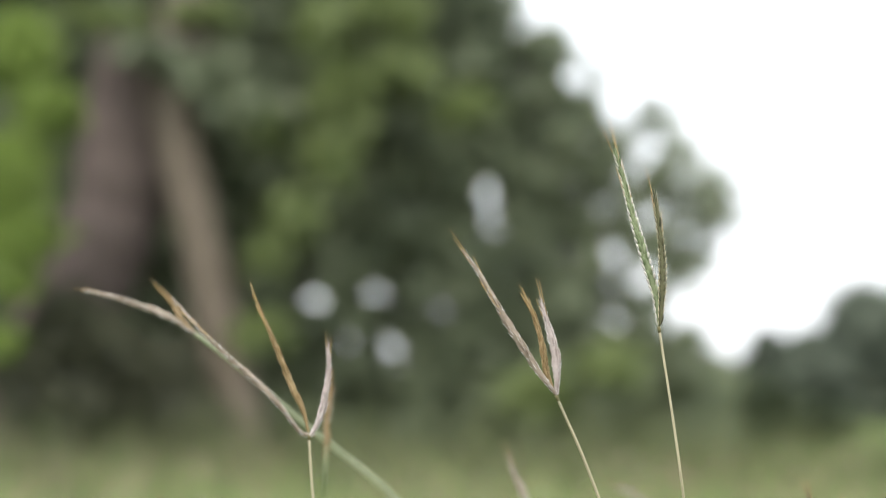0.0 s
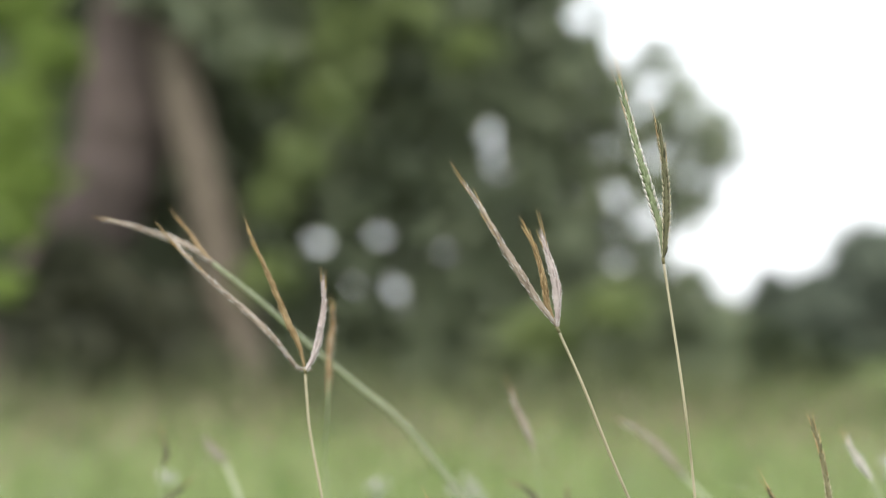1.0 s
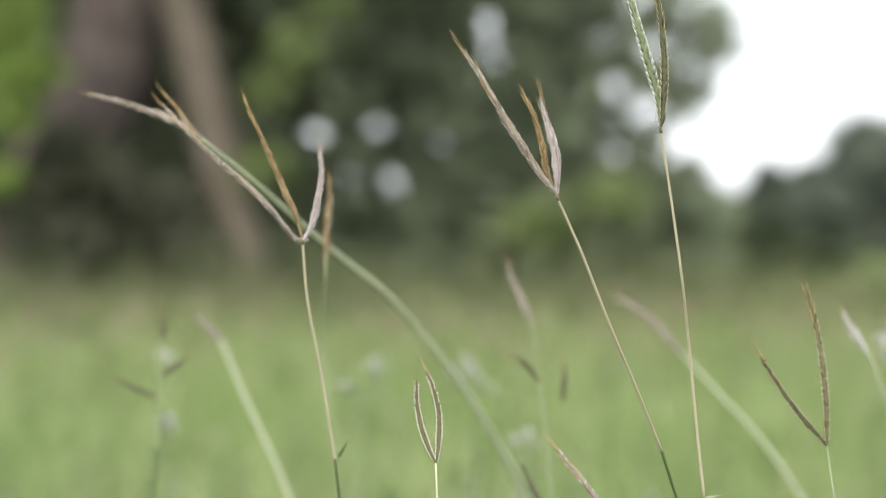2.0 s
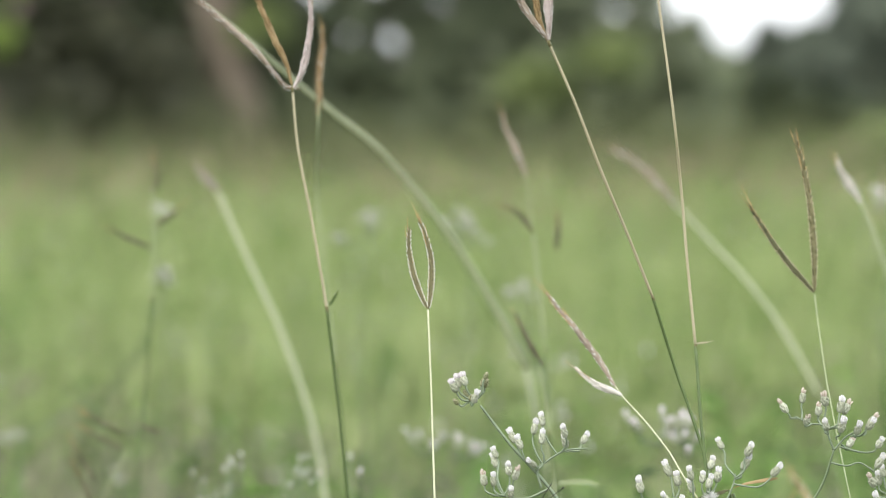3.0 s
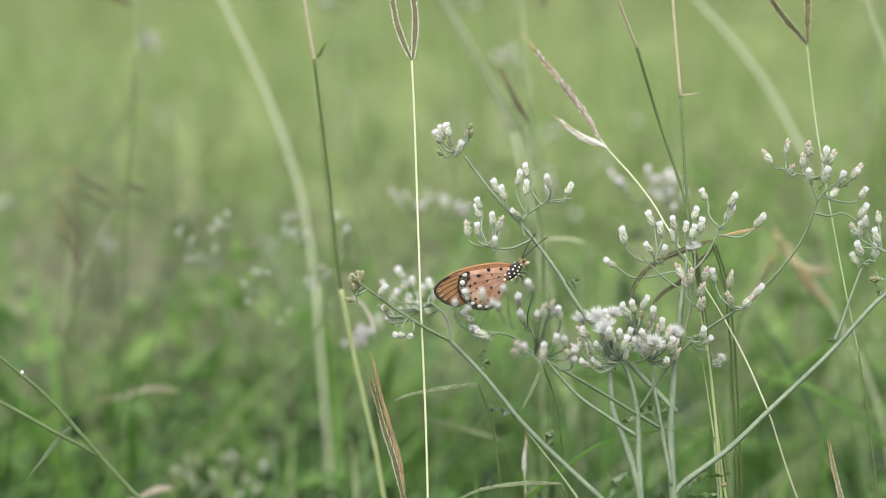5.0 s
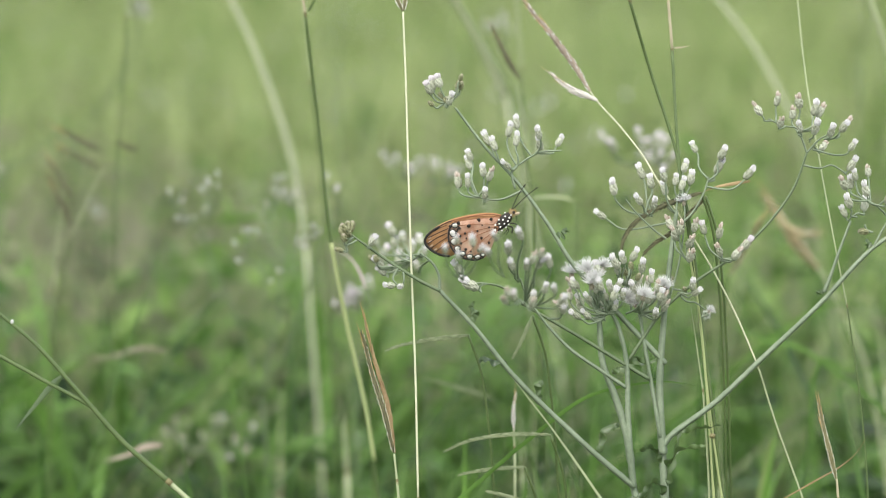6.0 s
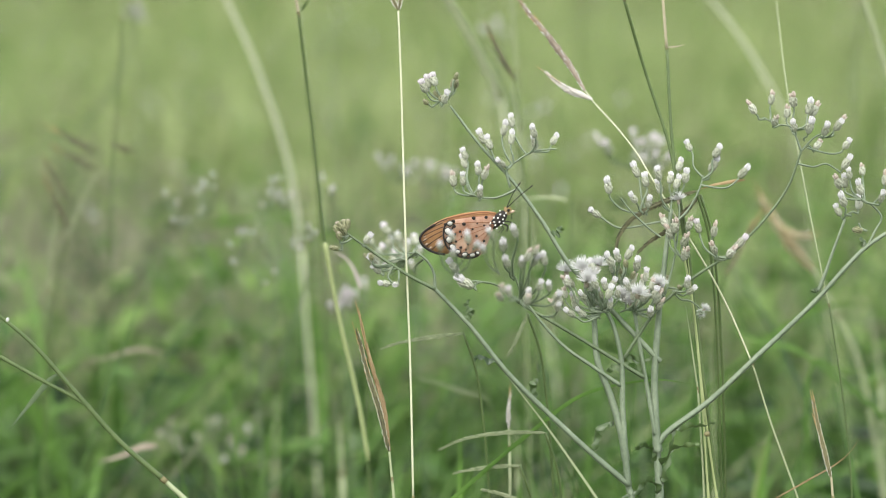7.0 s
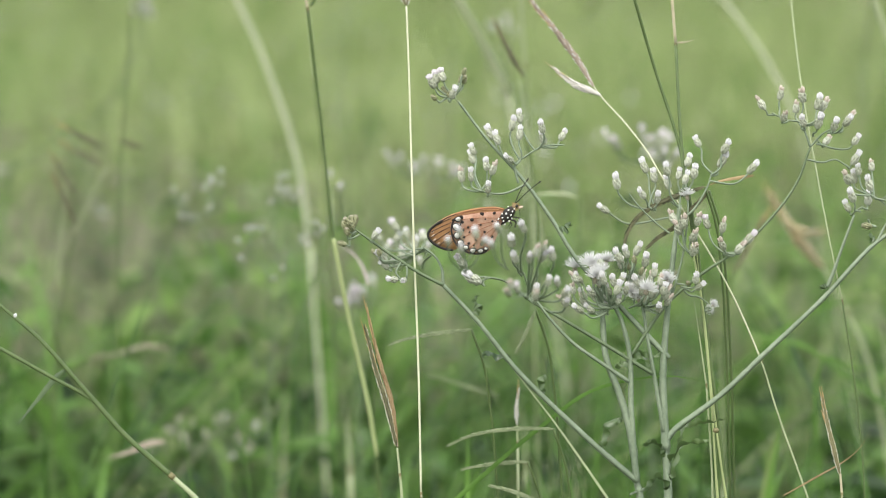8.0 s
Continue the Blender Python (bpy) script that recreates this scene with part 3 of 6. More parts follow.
    # unseen canopy added above the trunks, towards the meadow, to shade what hangs below
    for k in range(34):
        x, y, z = r.uniform(-4.6, 0.5), r.uniform(13.2, 17.0), r.uniform(4.3, 5.6)
        leaves(crown, (x, y, z), (0.75, 0.75, 0.42), 520, 0.1)
    part("leaf_spray", low.mesh("leaf_spray", M["shaded_low_shrub"], o, False), t, "brownish green leaves low on the trunk, darkened as in the crown's shade")
    part("crown", crown.mesh("crown", M["crown"], o, False), t, "dark green leaves paled by haze in their colour, with bright gaps")
    fresh = [
        (-2.86, 13.00, 3.06, 0.42, 0.34),
        (-2.62, 13.00, 2.68, 0.31, 0.23),
        (-2.84, 13.00, 2.25, 0.34, 0.38),
        (-2.79, 13.00, 1.78, 0.38, 0.31),
        (-2.82, 13.00, 1.48, 0.23, 0.15),
        (-2.89, 13.00, 1.09, 0.15, 0.11),
    ]
    olive = [
        (-0.72, 13.40, 3.31, 0.32, 0.40),
        (-0.60, 13.40, 2.85, 0.34, 0.35),
        (-0.68, 13.40, 2.43, 0.29, 0.30),
        (-0.92, 13.40, 1.98, 0.27, 0.26),
        (-1.12, 13.40, 1.70, 0.22, 0.18),
        (-0.26, 13.40, 3.42, 0.42, 0.30),
        (-0.15, 13.40, 3.02, 0.30, 0.25),
        (0.25, 13.40, 2.75, 0.30, 0.22),
        (-1.17, 13.40, 2.62, 0.20, 0.20),
        (-2.28, 13.40, 3.38, 0.45, 0.16),
        (-1.60, 13.40, 3.42, 0.40, 0.12),
        (-1.15, 13.40, 1.15, 0.30, 0.22),
        (1.28, 13.40, 0.93, 0.36, 0.20),
        (0.75, 13.40, 0.75, 0.36, 0.22),
    ]
    grey = [(-1.52, 13.30, 2.96, 0.42, 0.24), (-1.30, 13.30, 2.72, 0.36, 0.22), (-1.95, 13.30, 3.12, 0.36, 0.14)]
    for mat, dense, label, rows in (("crown_fresh", 2600, "bright yellow-green young leaves", fresh), ("crown_lit", 1700, "olive green leaves, lightened like the crown's lit areas", olive), ("crown", 1500, "grey-green leaves over the trunk's fork", grey)):
        spray_leaves = Shape()
        for x, y, z, rx, rz in rows:
            leaves(spray_leaves, (x, y, z), (rx, 0.3, rz), int(dense * rx * rz) + 40, 0.085, gaps)
        part("leaf_spray", spray_leaves.mesh("leaf_spray", M[mat], o, False), t, label)


def bushy(name, base, clumps, material, label, category, size, dense, group=""):
    """A tree or shrub seen from afar: a short trunk, limbs and a leafy crown."""
    t = thing(name, base, label, category, group)
    b = np.array(base, float)
    top = b + np.array((0, 0, max(z for _, _, z, _, _ in clumps) * 0.5))
    w = 0.03 * max(z for _, _, z, _, _ in clumps)
    part("trunk", Shape().tube(spline([b + np.array((0, 0, -0.05)), b * 0.5 + top * 0.5 + np.array((w, 0, 0)), top], 4), (w, w * 0.6), 8, 0.05).mesh("trunk", M["bark"], base), t)
    s = Shape()
    for dx, dy, z, rx, rz in clumps:
        leaves(s, b + np.array((dx, dy, z)), (rx, rx * 0.8, rz), int(dense * rx * rz) + 30, size)
    part("crown", s.mesh("crown", material, base, False), t)
    return t


def background_trees():
    r = random.Random(9)
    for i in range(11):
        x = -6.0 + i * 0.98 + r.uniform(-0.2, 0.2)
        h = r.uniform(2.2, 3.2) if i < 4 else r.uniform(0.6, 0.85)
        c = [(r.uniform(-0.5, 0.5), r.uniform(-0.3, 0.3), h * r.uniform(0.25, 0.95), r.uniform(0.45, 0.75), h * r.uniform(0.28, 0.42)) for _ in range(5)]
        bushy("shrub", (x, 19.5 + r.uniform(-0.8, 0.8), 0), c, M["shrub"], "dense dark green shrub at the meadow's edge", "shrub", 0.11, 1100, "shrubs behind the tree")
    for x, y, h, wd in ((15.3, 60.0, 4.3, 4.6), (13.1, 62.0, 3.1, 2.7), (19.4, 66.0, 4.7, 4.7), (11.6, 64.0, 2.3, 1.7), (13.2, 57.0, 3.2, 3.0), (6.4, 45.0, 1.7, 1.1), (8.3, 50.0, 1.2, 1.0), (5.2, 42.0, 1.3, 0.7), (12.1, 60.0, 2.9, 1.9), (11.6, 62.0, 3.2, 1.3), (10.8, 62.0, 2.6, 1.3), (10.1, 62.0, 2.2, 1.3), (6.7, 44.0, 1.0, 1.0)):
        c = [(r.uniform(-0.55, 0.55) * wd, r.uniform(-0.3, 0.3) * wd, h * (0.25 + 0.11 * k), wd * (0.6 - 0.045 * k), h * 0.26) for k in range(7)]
        bushy("distant_tree", (x, y, 0), c, M["distant" if h > 1.8 else "crown_lit"], "distant rounded grey-green tree across the meadow", "tree", 0.34, 210, "distant trees")
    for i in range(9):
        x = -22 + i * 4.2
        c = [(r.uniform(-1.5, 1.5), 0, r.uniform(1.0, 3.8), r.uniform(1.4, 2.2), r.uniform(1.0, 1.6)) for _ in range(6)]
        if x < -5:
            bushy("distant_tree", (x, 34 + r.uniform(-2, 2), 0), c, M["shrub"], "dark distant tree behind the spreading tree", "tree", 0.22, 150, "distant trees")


ground()
meadow()
big_tree()
background_trees()


# ---- grasses in seed ----
def raceme(line_points, kind, parent, origin, width=0.0034, awns=True, hairs=0, label="", name="raceme", splay=0.14, edges=""):
    """A finger of overlapping spikelets on a tapering axis, from foot to tip."""
    line = spline(line_points, 14)
    seg = np.linalg.norm(np.diff(line, axis=0), axis=1)
    run = np.concatenate([[0], np.cumsum(seg)])
    total = run[-1]
    rows = kind in ("green_spike", "dark_spike", "olive_spike")

    def swell(u):
        return min(1, 0.42 + 2.4 * u) * (1 - 0.72 * max(0.0, u - 0.4) / 0.6)

    s = Shape()
    n, sides = len(line), 8
    for q in range(n):
        _, a, b = side_axes(line[min(q + 1, n - 1)] - line[max(q - 1, 0)])
        rad = width * (0.2 if rows else 0.33) * swell(run[q] / total)
        for k in range(sides):
            w = 2 * math.pi * k / sides
            s.v.append(tuple(line[q] + rad * (1 + 0.14 * rng.uniform(-1, 1)) * (math.cos(w) * a + 0.8 * math.sin(w) * b)))
    for q in range(n - 1):
        for k in range(sides):
            o, e = q * sides, (k + 1) % sides
            s.f.append((o + k, o + e, o + sides + e, o + sides + k))
    s.f.append(tuple(range(sides))[::-1])
    s.f.append(tuple((n - 1) * sides + k for k in range(sides)))
    fringe, whisk, glumes = Shape(), Shape(), Shape()
    step = width * (0.27 if rows else 0.16)
    for i in range(int(total * 0.96 / step)):
        at = step * (i + 0.3)
        k = max(0, min(len(line) - 2, int(np.searchsorted(run, at)) - 1))
        c = line[k] + (line[k + 1] - line[k]) * ((at - run[k]) / max(seg[k], 1e-9))
        d, a, b = side_axes(line[k + 1] - line[k])
        u = at / total
        taper = swell(u)
        w = rng.uniform(-0.6, 0.6) + (math.pi if i % 2 else 0) if rows else rng.uniform(0, 6.283)
        out = math.cos(w) * a + math.sin(w) * b
        if rows:
            axis = d + out * rng.uniform(0.55, 1.45) * splay
            s.spindle(c + out * width * 0.08, axis, width * rng.uniform(0.9, 1.2), width * 0.36 * taper, 5)
            edge = a * (1 if i % 2 else -1) - b * 0.4
            glumes.spindle(c + edge * width * 0.24 * taper, d + edge * 0.22, width * 0.6, width * (0.2 if kind == "green_spike" else 0.13) * taper, 5)
        else:
            axis = d + out * rng.uniform(0.0, 0.09)
            s.spindle(c + out * width * 0.27 * taper, axis, width * rng.uniform(1.0, 1.5), width * 0.2 * taper, 4)
        for _ in range(hairs):
            h = d + out * rng.uniform(0.1, 0.4) + b * rng.uniform(-0.3, 0.3)
            h /= np.linalg.norm(h)
            foot = c + out * width * 0.3 * taper
            fringe.ribbon(np.array([foot, foot + h * width * 0.3, foot + h * width * rng.uniform(0.5, 0.8)]), 0.00026, 0.1)
        if awns and u > 0.55 and rng.random() < 0.2 + 0.8 * (u - 0.55) and (rows or i % 2):
            h = d + out * rng.uniform(0.0, 0.1)
            h /= np.linalg.norm(h)
            foot, ln = c + out * width * 0.3 * taper, width * rng.uniform(1.6, 3.2)
            whisk.tube(np.array([foot, foot + h * ln * 0.55, foot + h * ln]), (0.00022, 0.00006), 4)
    r = part(name, s.mesh(name, M[kind], origin), parent, label)
    if glumes.v:
        tagged(part("pale_edge", glumes.mesh("pale_edge", M[edges or ("pale_spike" if kind == "green_spike" else "straw")], origin), r, "pale grain tips along the edges"), kind="stuff")
    if whisk.v:
        tagged(part("awn_tuft", whisk.mesh("awn_tuft", M["awn"], origin), r, "fine golden bristles"), kind="stuff")
    if fringe.v:
        tagged(part("hair_fringe", fringe.mesh("hair_fringe", M["hair"], origin), r, "silky pale hairs"), kind="stuff")
    return r


def stalk(label, culm, joint, racemes, upper="straw", lower="green_culm", thick=0.0006, knots=(), group="flowering grass stalks", root=True, name="grass_stalk", low=1.3, top=1.0):
    """A flowering grass stalk: culm from the top down to a joint, leaf sheath below it, racemes at the top."""
    full = rooted(culm) if root else [np.array(p, float) for p in culm]
    base = full[-1].copy()
    if root:
        base[2] = 0
    t = thing(name, base, label, "grass", group)
    k = min(joint, len(full) - 1)
    part("culm", Shape().tube(spline(full[:k + 1], 8), (thick * top, thick * 1.2), 7).mesh("culm", M[upper], base), t)
    if k < len(full) - 1:
        part("leaf_sheath", Shape().tube(spline(full[k:], 8), (thick * low, thick * low * 1.15), 7).mesh("leaf_sheath", M[lower], base), t)
        knots = (*knots, k)
    for q in knots:
        c = full[q]
        d = full[min(q + 1, len(full) - 1)] - full[max(q - 1, 0)]
        d = d / np.linalg.norm(d)
        part("node", Shape().tube(np.array([c - d * 0.0012, c, c + d * 0.0012]), thick * 1.3, 8).mesh("node", M["node"], base), t)
    for pts, kind, w, hairs in racemes:
        raceme(pts[::-1], kind, t, base, w, True, hairs)
    return t


def flag_leaf(t, points, width, mat="blade", name="leaf", twist=0.5):
    return part(name, Shape().ribbon(spline(points, 6), width, 0.35, twist).mesh(name, M[mat], t.location), t)


stalk_a = stalk("tall slender grass stalk with green and bronze paired seed heads", [(0.0882, 0.72, 0.6508), (0.0925, 0.72, 0.6215), (0.0959, 0.72, 0.5962), (0.0998, 0.73, 0.5719), (0.103, 0.7333, 0.5414), (0.106, 0.7317, 0.5109), (0.1077, 0.7175, 0.4712), (0.1125, 0.708, 0.4396), (0.1169, 0.7027, 0.4037), (0.1244, 0.6938, 0.3437)], 5, [
    ([(0.0716, 0.72, 0.7191), (0.0744, 0.72, 0.7099), (0.0785, 0.72, 0.6934), (0.0829, 0.72, 0.6778), (0.087, 0.72, 0.6629), (0.0882, 0.72, 0.6516)], "green_spike", 0.0050, 1),
    ([(0.0859, 0.715, 0.7029), (0.0873, 0.715, 0.6929), (0.0887, 0.715, 0.6795), (0.0888, 0.715, 0.6658), (0.0878, 0.715, 0.6518)], "dark_spike", 0.0045, 0)], thick=0.00048, low=1.2, knots=(0,))
flag_leaf(stalk_a, [(0.1071, 0.736, 0.5111), (0.1102, 0.7361, 0.5113), (0.1139, 0.7364, 0.5121)], 0.0008, "straw")
stalk_b = stalk("tall grass stalk with three mauve and bronze seed heads", [(0.0468, 0.695, 0.6247), (0.0555, 0.695, 0.6051), (0.0659, 0.7, 0.5794), (0.0774, 0.71, 0.5539), (0.0877, 0.72, 0.5302), (0.0967, 0.7245, 0.5032), (0.1065, 0.7185, 0.4732), (0.1083, 0.7135, 0.4604), (0.1147, 0.7046, 0.4164), (0.1182, 0.6999, 0.3845), (0.121, 0.6939, 0.3437)], 4, [
    ([(0.0123, 0.695, 0.6784), (0.0189, 0.695, 0.6691), (0.0264, 0.695, 0.6558), (0.0344, 0.695, 0.6427), (0.0423, 0.695, 0.6312), (0.0466, 0.695, 0.6259)], "mauve", 0.0040, 1),
    ([(0.0353, 0.7, 0.6614), (0.0388, 0.7, 0.654), (0.0416, 0.7, 0.6437), (0.0436, 0.7, 0.6328), (0.0465, 0.7, 0.626)], "orange_spike", 0.0036, 0),
    ([(0.0407, 0.69, 0.6589), (0.0435, 0.69, 0.6494), (0.0459, 0.69, 0.6392), (0.0463, 0.69, 0.6315), (0.0464, 0.69, 0.6258)], "rosy", 0.0043, 1)], thick=0.00048, low=1.2, knots=(0,))
for ob, pts in ((stalk_a, [(0.1124, 0.7076, 0.4397), (0.1153, 0.7036, 0.4122), (0.1192, 0.6985, 0.3783), (0.1244, 0.6934, 0.3434)]), (stalk_b, [(0.1105, 0.7074, 0.4376), (0.1147, 0.704, 0.4154), (0.118, 0.6995, 0.3846), (0.121, 0.6934, 0.3434)])):
    pts = [*pts, tuple(2.2 * np.array(pts[-1]) - 1.2 * np.array(pts[-2]))]
    part("leaf_sheath", Shape().tube(spline(pts, 8), (0.0004, 0.0006), 7).mesh("leaf_sheath", M["lime_culm"], ob.location), ob, "pale yellow-green lower sheath")
stalk_c = stalk("grass stalk with three drooping mauve seed heads", [(-0.0491, 0.765, 0.6092), (-0.0472, 0.765, 0.5865), (-0.0426, 0.767, 0.5605), (-0.0388, 0.769, 0.5366), (-0.0365, 0.771, 0.5211), (-0.034, 0.773, 0.4973), (-0.0309, 0.775, 0.4669), (-0.0301, 0.775, 0.4578), (-0.0269, 0.775, 0.4273), (-0.0212, 0.775, 0.3963), (-0.0132, 0.775, 0.3588), (-0.0093, 0.775, 0.3342)], 4, [
    ([(-0.0722, 0.765, 0.6659), (-0.0679, 0.765, 0.6565), (-0.0622, 0.765, 0.6438), (-0.0559, 0.765, 0.6288), (-0.0513, 0.765, 0.6187), (-0.0493, 0.765, 0.6108)], "orange_spike", 0.0036, 0),
    ([(-0.0419, 0.76, 0.6448), (-0.0414, 0.76, 0.6354), (-0.0436, 0.76, 0.6209), (-0.0463, 0.76, 0.6131), (-0.0483, 0.76, 0.6097)], "rosy", 0.0040, 1),
    ([(-0.1089, 0.78, 0.667), (-0.1002, 0.78, 0.6579), (-0.0905, 0.78, 0.6478), (-0.0752, 0.78, 0.6344), (-0.0631, 0.78, 0.6228), (-0.0525, 0.78, 0.6105), (-0.0474, 0.78, 0.6096)], "mauve", 0.0032, 1)], "straw", "green_culm", 0.00052, (0,))
flag_leaf(stalk_c, [(-0.0357, 0.776, 0.522), (-0.0338, 0.776, 0.525), (-0.0317, 0.776, 0.5287)], 0.0014, "green_culm")
part("leaf_sheath", Shape().tube(spline([(-0.0268, 0.773, 0.4276), (-0.0212, 0.773, 0.3967), (-0.0132, 0.773, 0.3593), (-0.0092, 0.773, 0.3348)], 8), 0.00095, 7).mesh("leaf_sheath", M["lime_culm"], stalk_c.location), stalk_c, "pale straw-green lower sheath")
stalk_d = stalk("thin swaying grass stalk with two dark brown seed heads", [(0.1578, 0.7543, 0.5283), (0.1583, 0.7496, 0.5179), (0.1591, 0.7421, 0.503), (0.1602, 0.7335, 0.4883), (0.1661, 0.7098, 0.4415), (0.1715, 0.706, 0.416), (0.1761, 0.7016, 0.3863), (0.1788, 0.6981, 0.3627), (0.1801, 0.6952, 0.3431)], 5, [
    ([(0.1321, 0.757, 0.5638), (0.1369, 0.757, 0.556), (0.146, 0.757, 0.5427), (0.1563, 0.757, 0.5308), (0.158, 0.7564, 0.5286)], "dark_spike", 0.0036, 0),
    ([(0.1487, 0.753, 0.5914), (0.1517, 0.753, 0.5822), (0.1551, 0.753, 0.5656), (0.1572, 0.753, 0.5446), (0.1575, 0.7528, 0.5294)], "olive_spike", 0.0042, 0)], "pale_green", "green_culm", 0.00025)
stalk_e = stalk("leaning pale grass stalk with one mauve and one white seed head", [(0.0765, 0.743, 0.4934), (0.0791, 0.7405, 0.4898), (0.0877, 0.7336, 0.4806), (0.0955, 0.7254, 0.4706), (0.0994, 0.7194, 0.4638), (0.1102, 0.7118, 0.4466), (0.1208, 0.7088, 0.4296), (0.1294, 0.7059, 0.4134), (0.1381, 0.7026, 0.3937), (0.1452, 0.6988, 0.3715), (0.1555, 0.6942, 0.3435), (0.1693, 0.6875, 0.3012), (0.1772, 0.6817, 0.2647)], 8, [
    ([(0.0507, 0.764, 0.528), (0.0576, 0.7595, 0.5197), (0.064, 0.755, 0.5118), (0.0708, 0.7494, 0.5028), (0.0763, 0.7432, 0.4935)], "mauve", 0.0034, 1),
    ([(0.0612, 0.7457, 0.5002), (0.065, 0.7439, 0.4973), (0.0697, 0.7419, 0.4942), (0.0788, 0.7394, 0.4905)], "pale_spike", 0.0036, 1)], "pale_culm", "pale_green", 0.00027)
stalk_f = stalk("upright pale grass stalk with twin bristly seed heads", [(0.0036, 0.7293, 0.5251), (0.0047, 0.7234, 0.4979), (0.0053, 0.7169, 0.477), (0.0066, 0.7046, 0.4359), (0.0082, 0.6983, 0.3939), (0.0093, 0.6911, 0.3448)], 5, [
    ([(-0.0033, 0.73, 0.5568), (-0.0036, 0.73, 0.5497), (-0.0023, 0.73, 0.5406), (0.0006, 0.73, 0.5316), (0.0034, 0.7293, 0.5255)], "olive_spike", 0.0030, 9),
    ([(-0.0001, 0.728, 0.5601), (0.0027, 0.728, 0.5536), (0.0048, 0.728, 0.544), (0.0047, 0.728, 0.5332), (0.0038, 0.7274, 0.5257)], "olive_spike", 0.0030, 9)], "pale_culm", "pale_culm", 0.00036)
stalk_h = stalk("reddish-brown bristly seed spike on a pale stem", [(0.0003, 0.6917, 0.3628), (0.0014, 0.6902, 0.3523), (0.002, 0.6892, 0.3455)], 1, [
    ([(-0.0122, 0.6987, 0.4091), (-0.0104, 0.6977, 0.4023), (-0.0075, 0.696, 0.3912), (-0.0037, 0.6942, 0.3793), (0.0001, 0.6918, 0.3632)], "dark_spike", 0.0029, 1), ([(-0.0115, 0.6999, 0.4157), (-0.009, 0.6983, 0.4052), (-0.0055, 0.6964, 0.3923), (-0.0016, 0.6943, 0.3785), (0.0005, 0.692, 0.3631)], "bronze", 0.0024, 0)], "pale_green", "pale_green", 0.0004)
stalk_y = stalk("yellow bristly seed spike on a green stem", [(0.1675, 0.6925, 0.3523), (0.1682, 0.6913, 0.3443)], 1, [
    ([(0.1602, 0.6969, 0.382), (0.1622, 0.6955, 0.3724), (0.1649, 0.6939, 0.3618), (0.1675, 0.6924, 0.3516)], "olive_spike", 0.0026, 1)], "straw", "pale_green", 0.0004)
# leaning culms that cross one another
lean_a = stalk("leaning green grass culm with dark joints", [(-0.1582, 0.7045, 0.423), (-0.1456, 0.7028, 0.4126), (-0.1334, 0.7012, 0.4021), (-0.1183, 0.6985, 0.3852), (-0.1014, 0.6955, 0.3663), (-0.0845, 0.6931, 0.3515), (-0.0761, 0.6919, 0.3439), (-0.0549, 0.6886, 0.3229), (-0.0315, 0.6844, 0.2964)], 5, [], "green_culm", "pale_green", 0.0009, (), low=1.05, top=0.6)
flag_leaf(lean_a, [(-0.124, 0.6994, 0.3911), (-0.1285, 0.6989, 0.3873), (-0.1353, 0.6978, 0.3793), (-0.1428, 0.6965, 0.37)], 0.0026, "weed_leaf", "leaf")
part("bract", Shape().spindle((-0.1431, 0.7023, 0.4103), (0.3, 0, 1), 0.0022, 0.0014, 6).mesh("bract", M["floret"], lean_a.location), lean_a, "tiny white bract at the joint")
part("side_culm", Shape().tube(spline([(-0.1585, 0.7021, 0.404), (-0.1458, 0.701, 0.3973), (-0.129, 0.6994, 0.388), (-0.1184, 0.6985, 0.3824), (-0.1114, 0.6977, 0.378)], 6), 0.00075, 7).mesh("side_culm", M["green_culm"], lean_a.location), lean_a)


def small_raceme(label, foot, kind, width=0.0026):
    """A low sideways seed finger on its own thin stem, which goes down to the ground."""
    full = rooted([foot[-1], np.array(foot[-1]) + np.array((0.006, 0.002, -0.02))], 0.2)
    base = full[-1].copy()
    base[2] = 0
    t = thing("grass_stalk", base, label, "grass", "low seed fingers")
    part("culm", Shape().tube(spline(full, 6), 0.0005, 6).mesh("culm", M["green_culm"], base), t)
    raceme(foot[::-1], kind, t, base, width, False, 0, splay=0.18 if kind == "green_spike" else 0.1, edges=kind)
    return t


for pts in ([(-0.0034, 0.7055, 0.3992), (0.0026, 0.7057, 0.4012), (0.0112, 0.7059, 0.403), (0.0283, 0.706, 0.4052)], [(0.0187, 0.6956, 0.3622), (0.0265, 0.6961, 0.3658), (0.0346, 0.6963, 0.3678), (0.0463, 0.6963, 0.3691), (0.0591, 0.6962, 0.3689)], [(0.0242, 0.7023, 0.351), (0.0307, 0.7024, 0.3524), (0.0393, 0.7025, 0.3536), (0.0501, 0.7024, 0.3541)], [(0.0121, 0.85, 0.3503), (0.0224, 0.85, 0.3476), (0.0328, 0.85, 0.3441), (0.0437, 0.85, 0.3409)],
            [(0.0448, 0.7005, 0.3972), (0.0478, 0.7013, 0.403), (0.0503, 0.7021, 0.4087), (0.0524, 0.7028, 0.4133)], [(0.0345, 0.6893, 0.3489), (0.043, 0.6889, 0.347), (0.0526, 0.6883, 0.3434)]):
    small_raceme("low green seed finger of grass", pts, "green_spike", 0.0022)
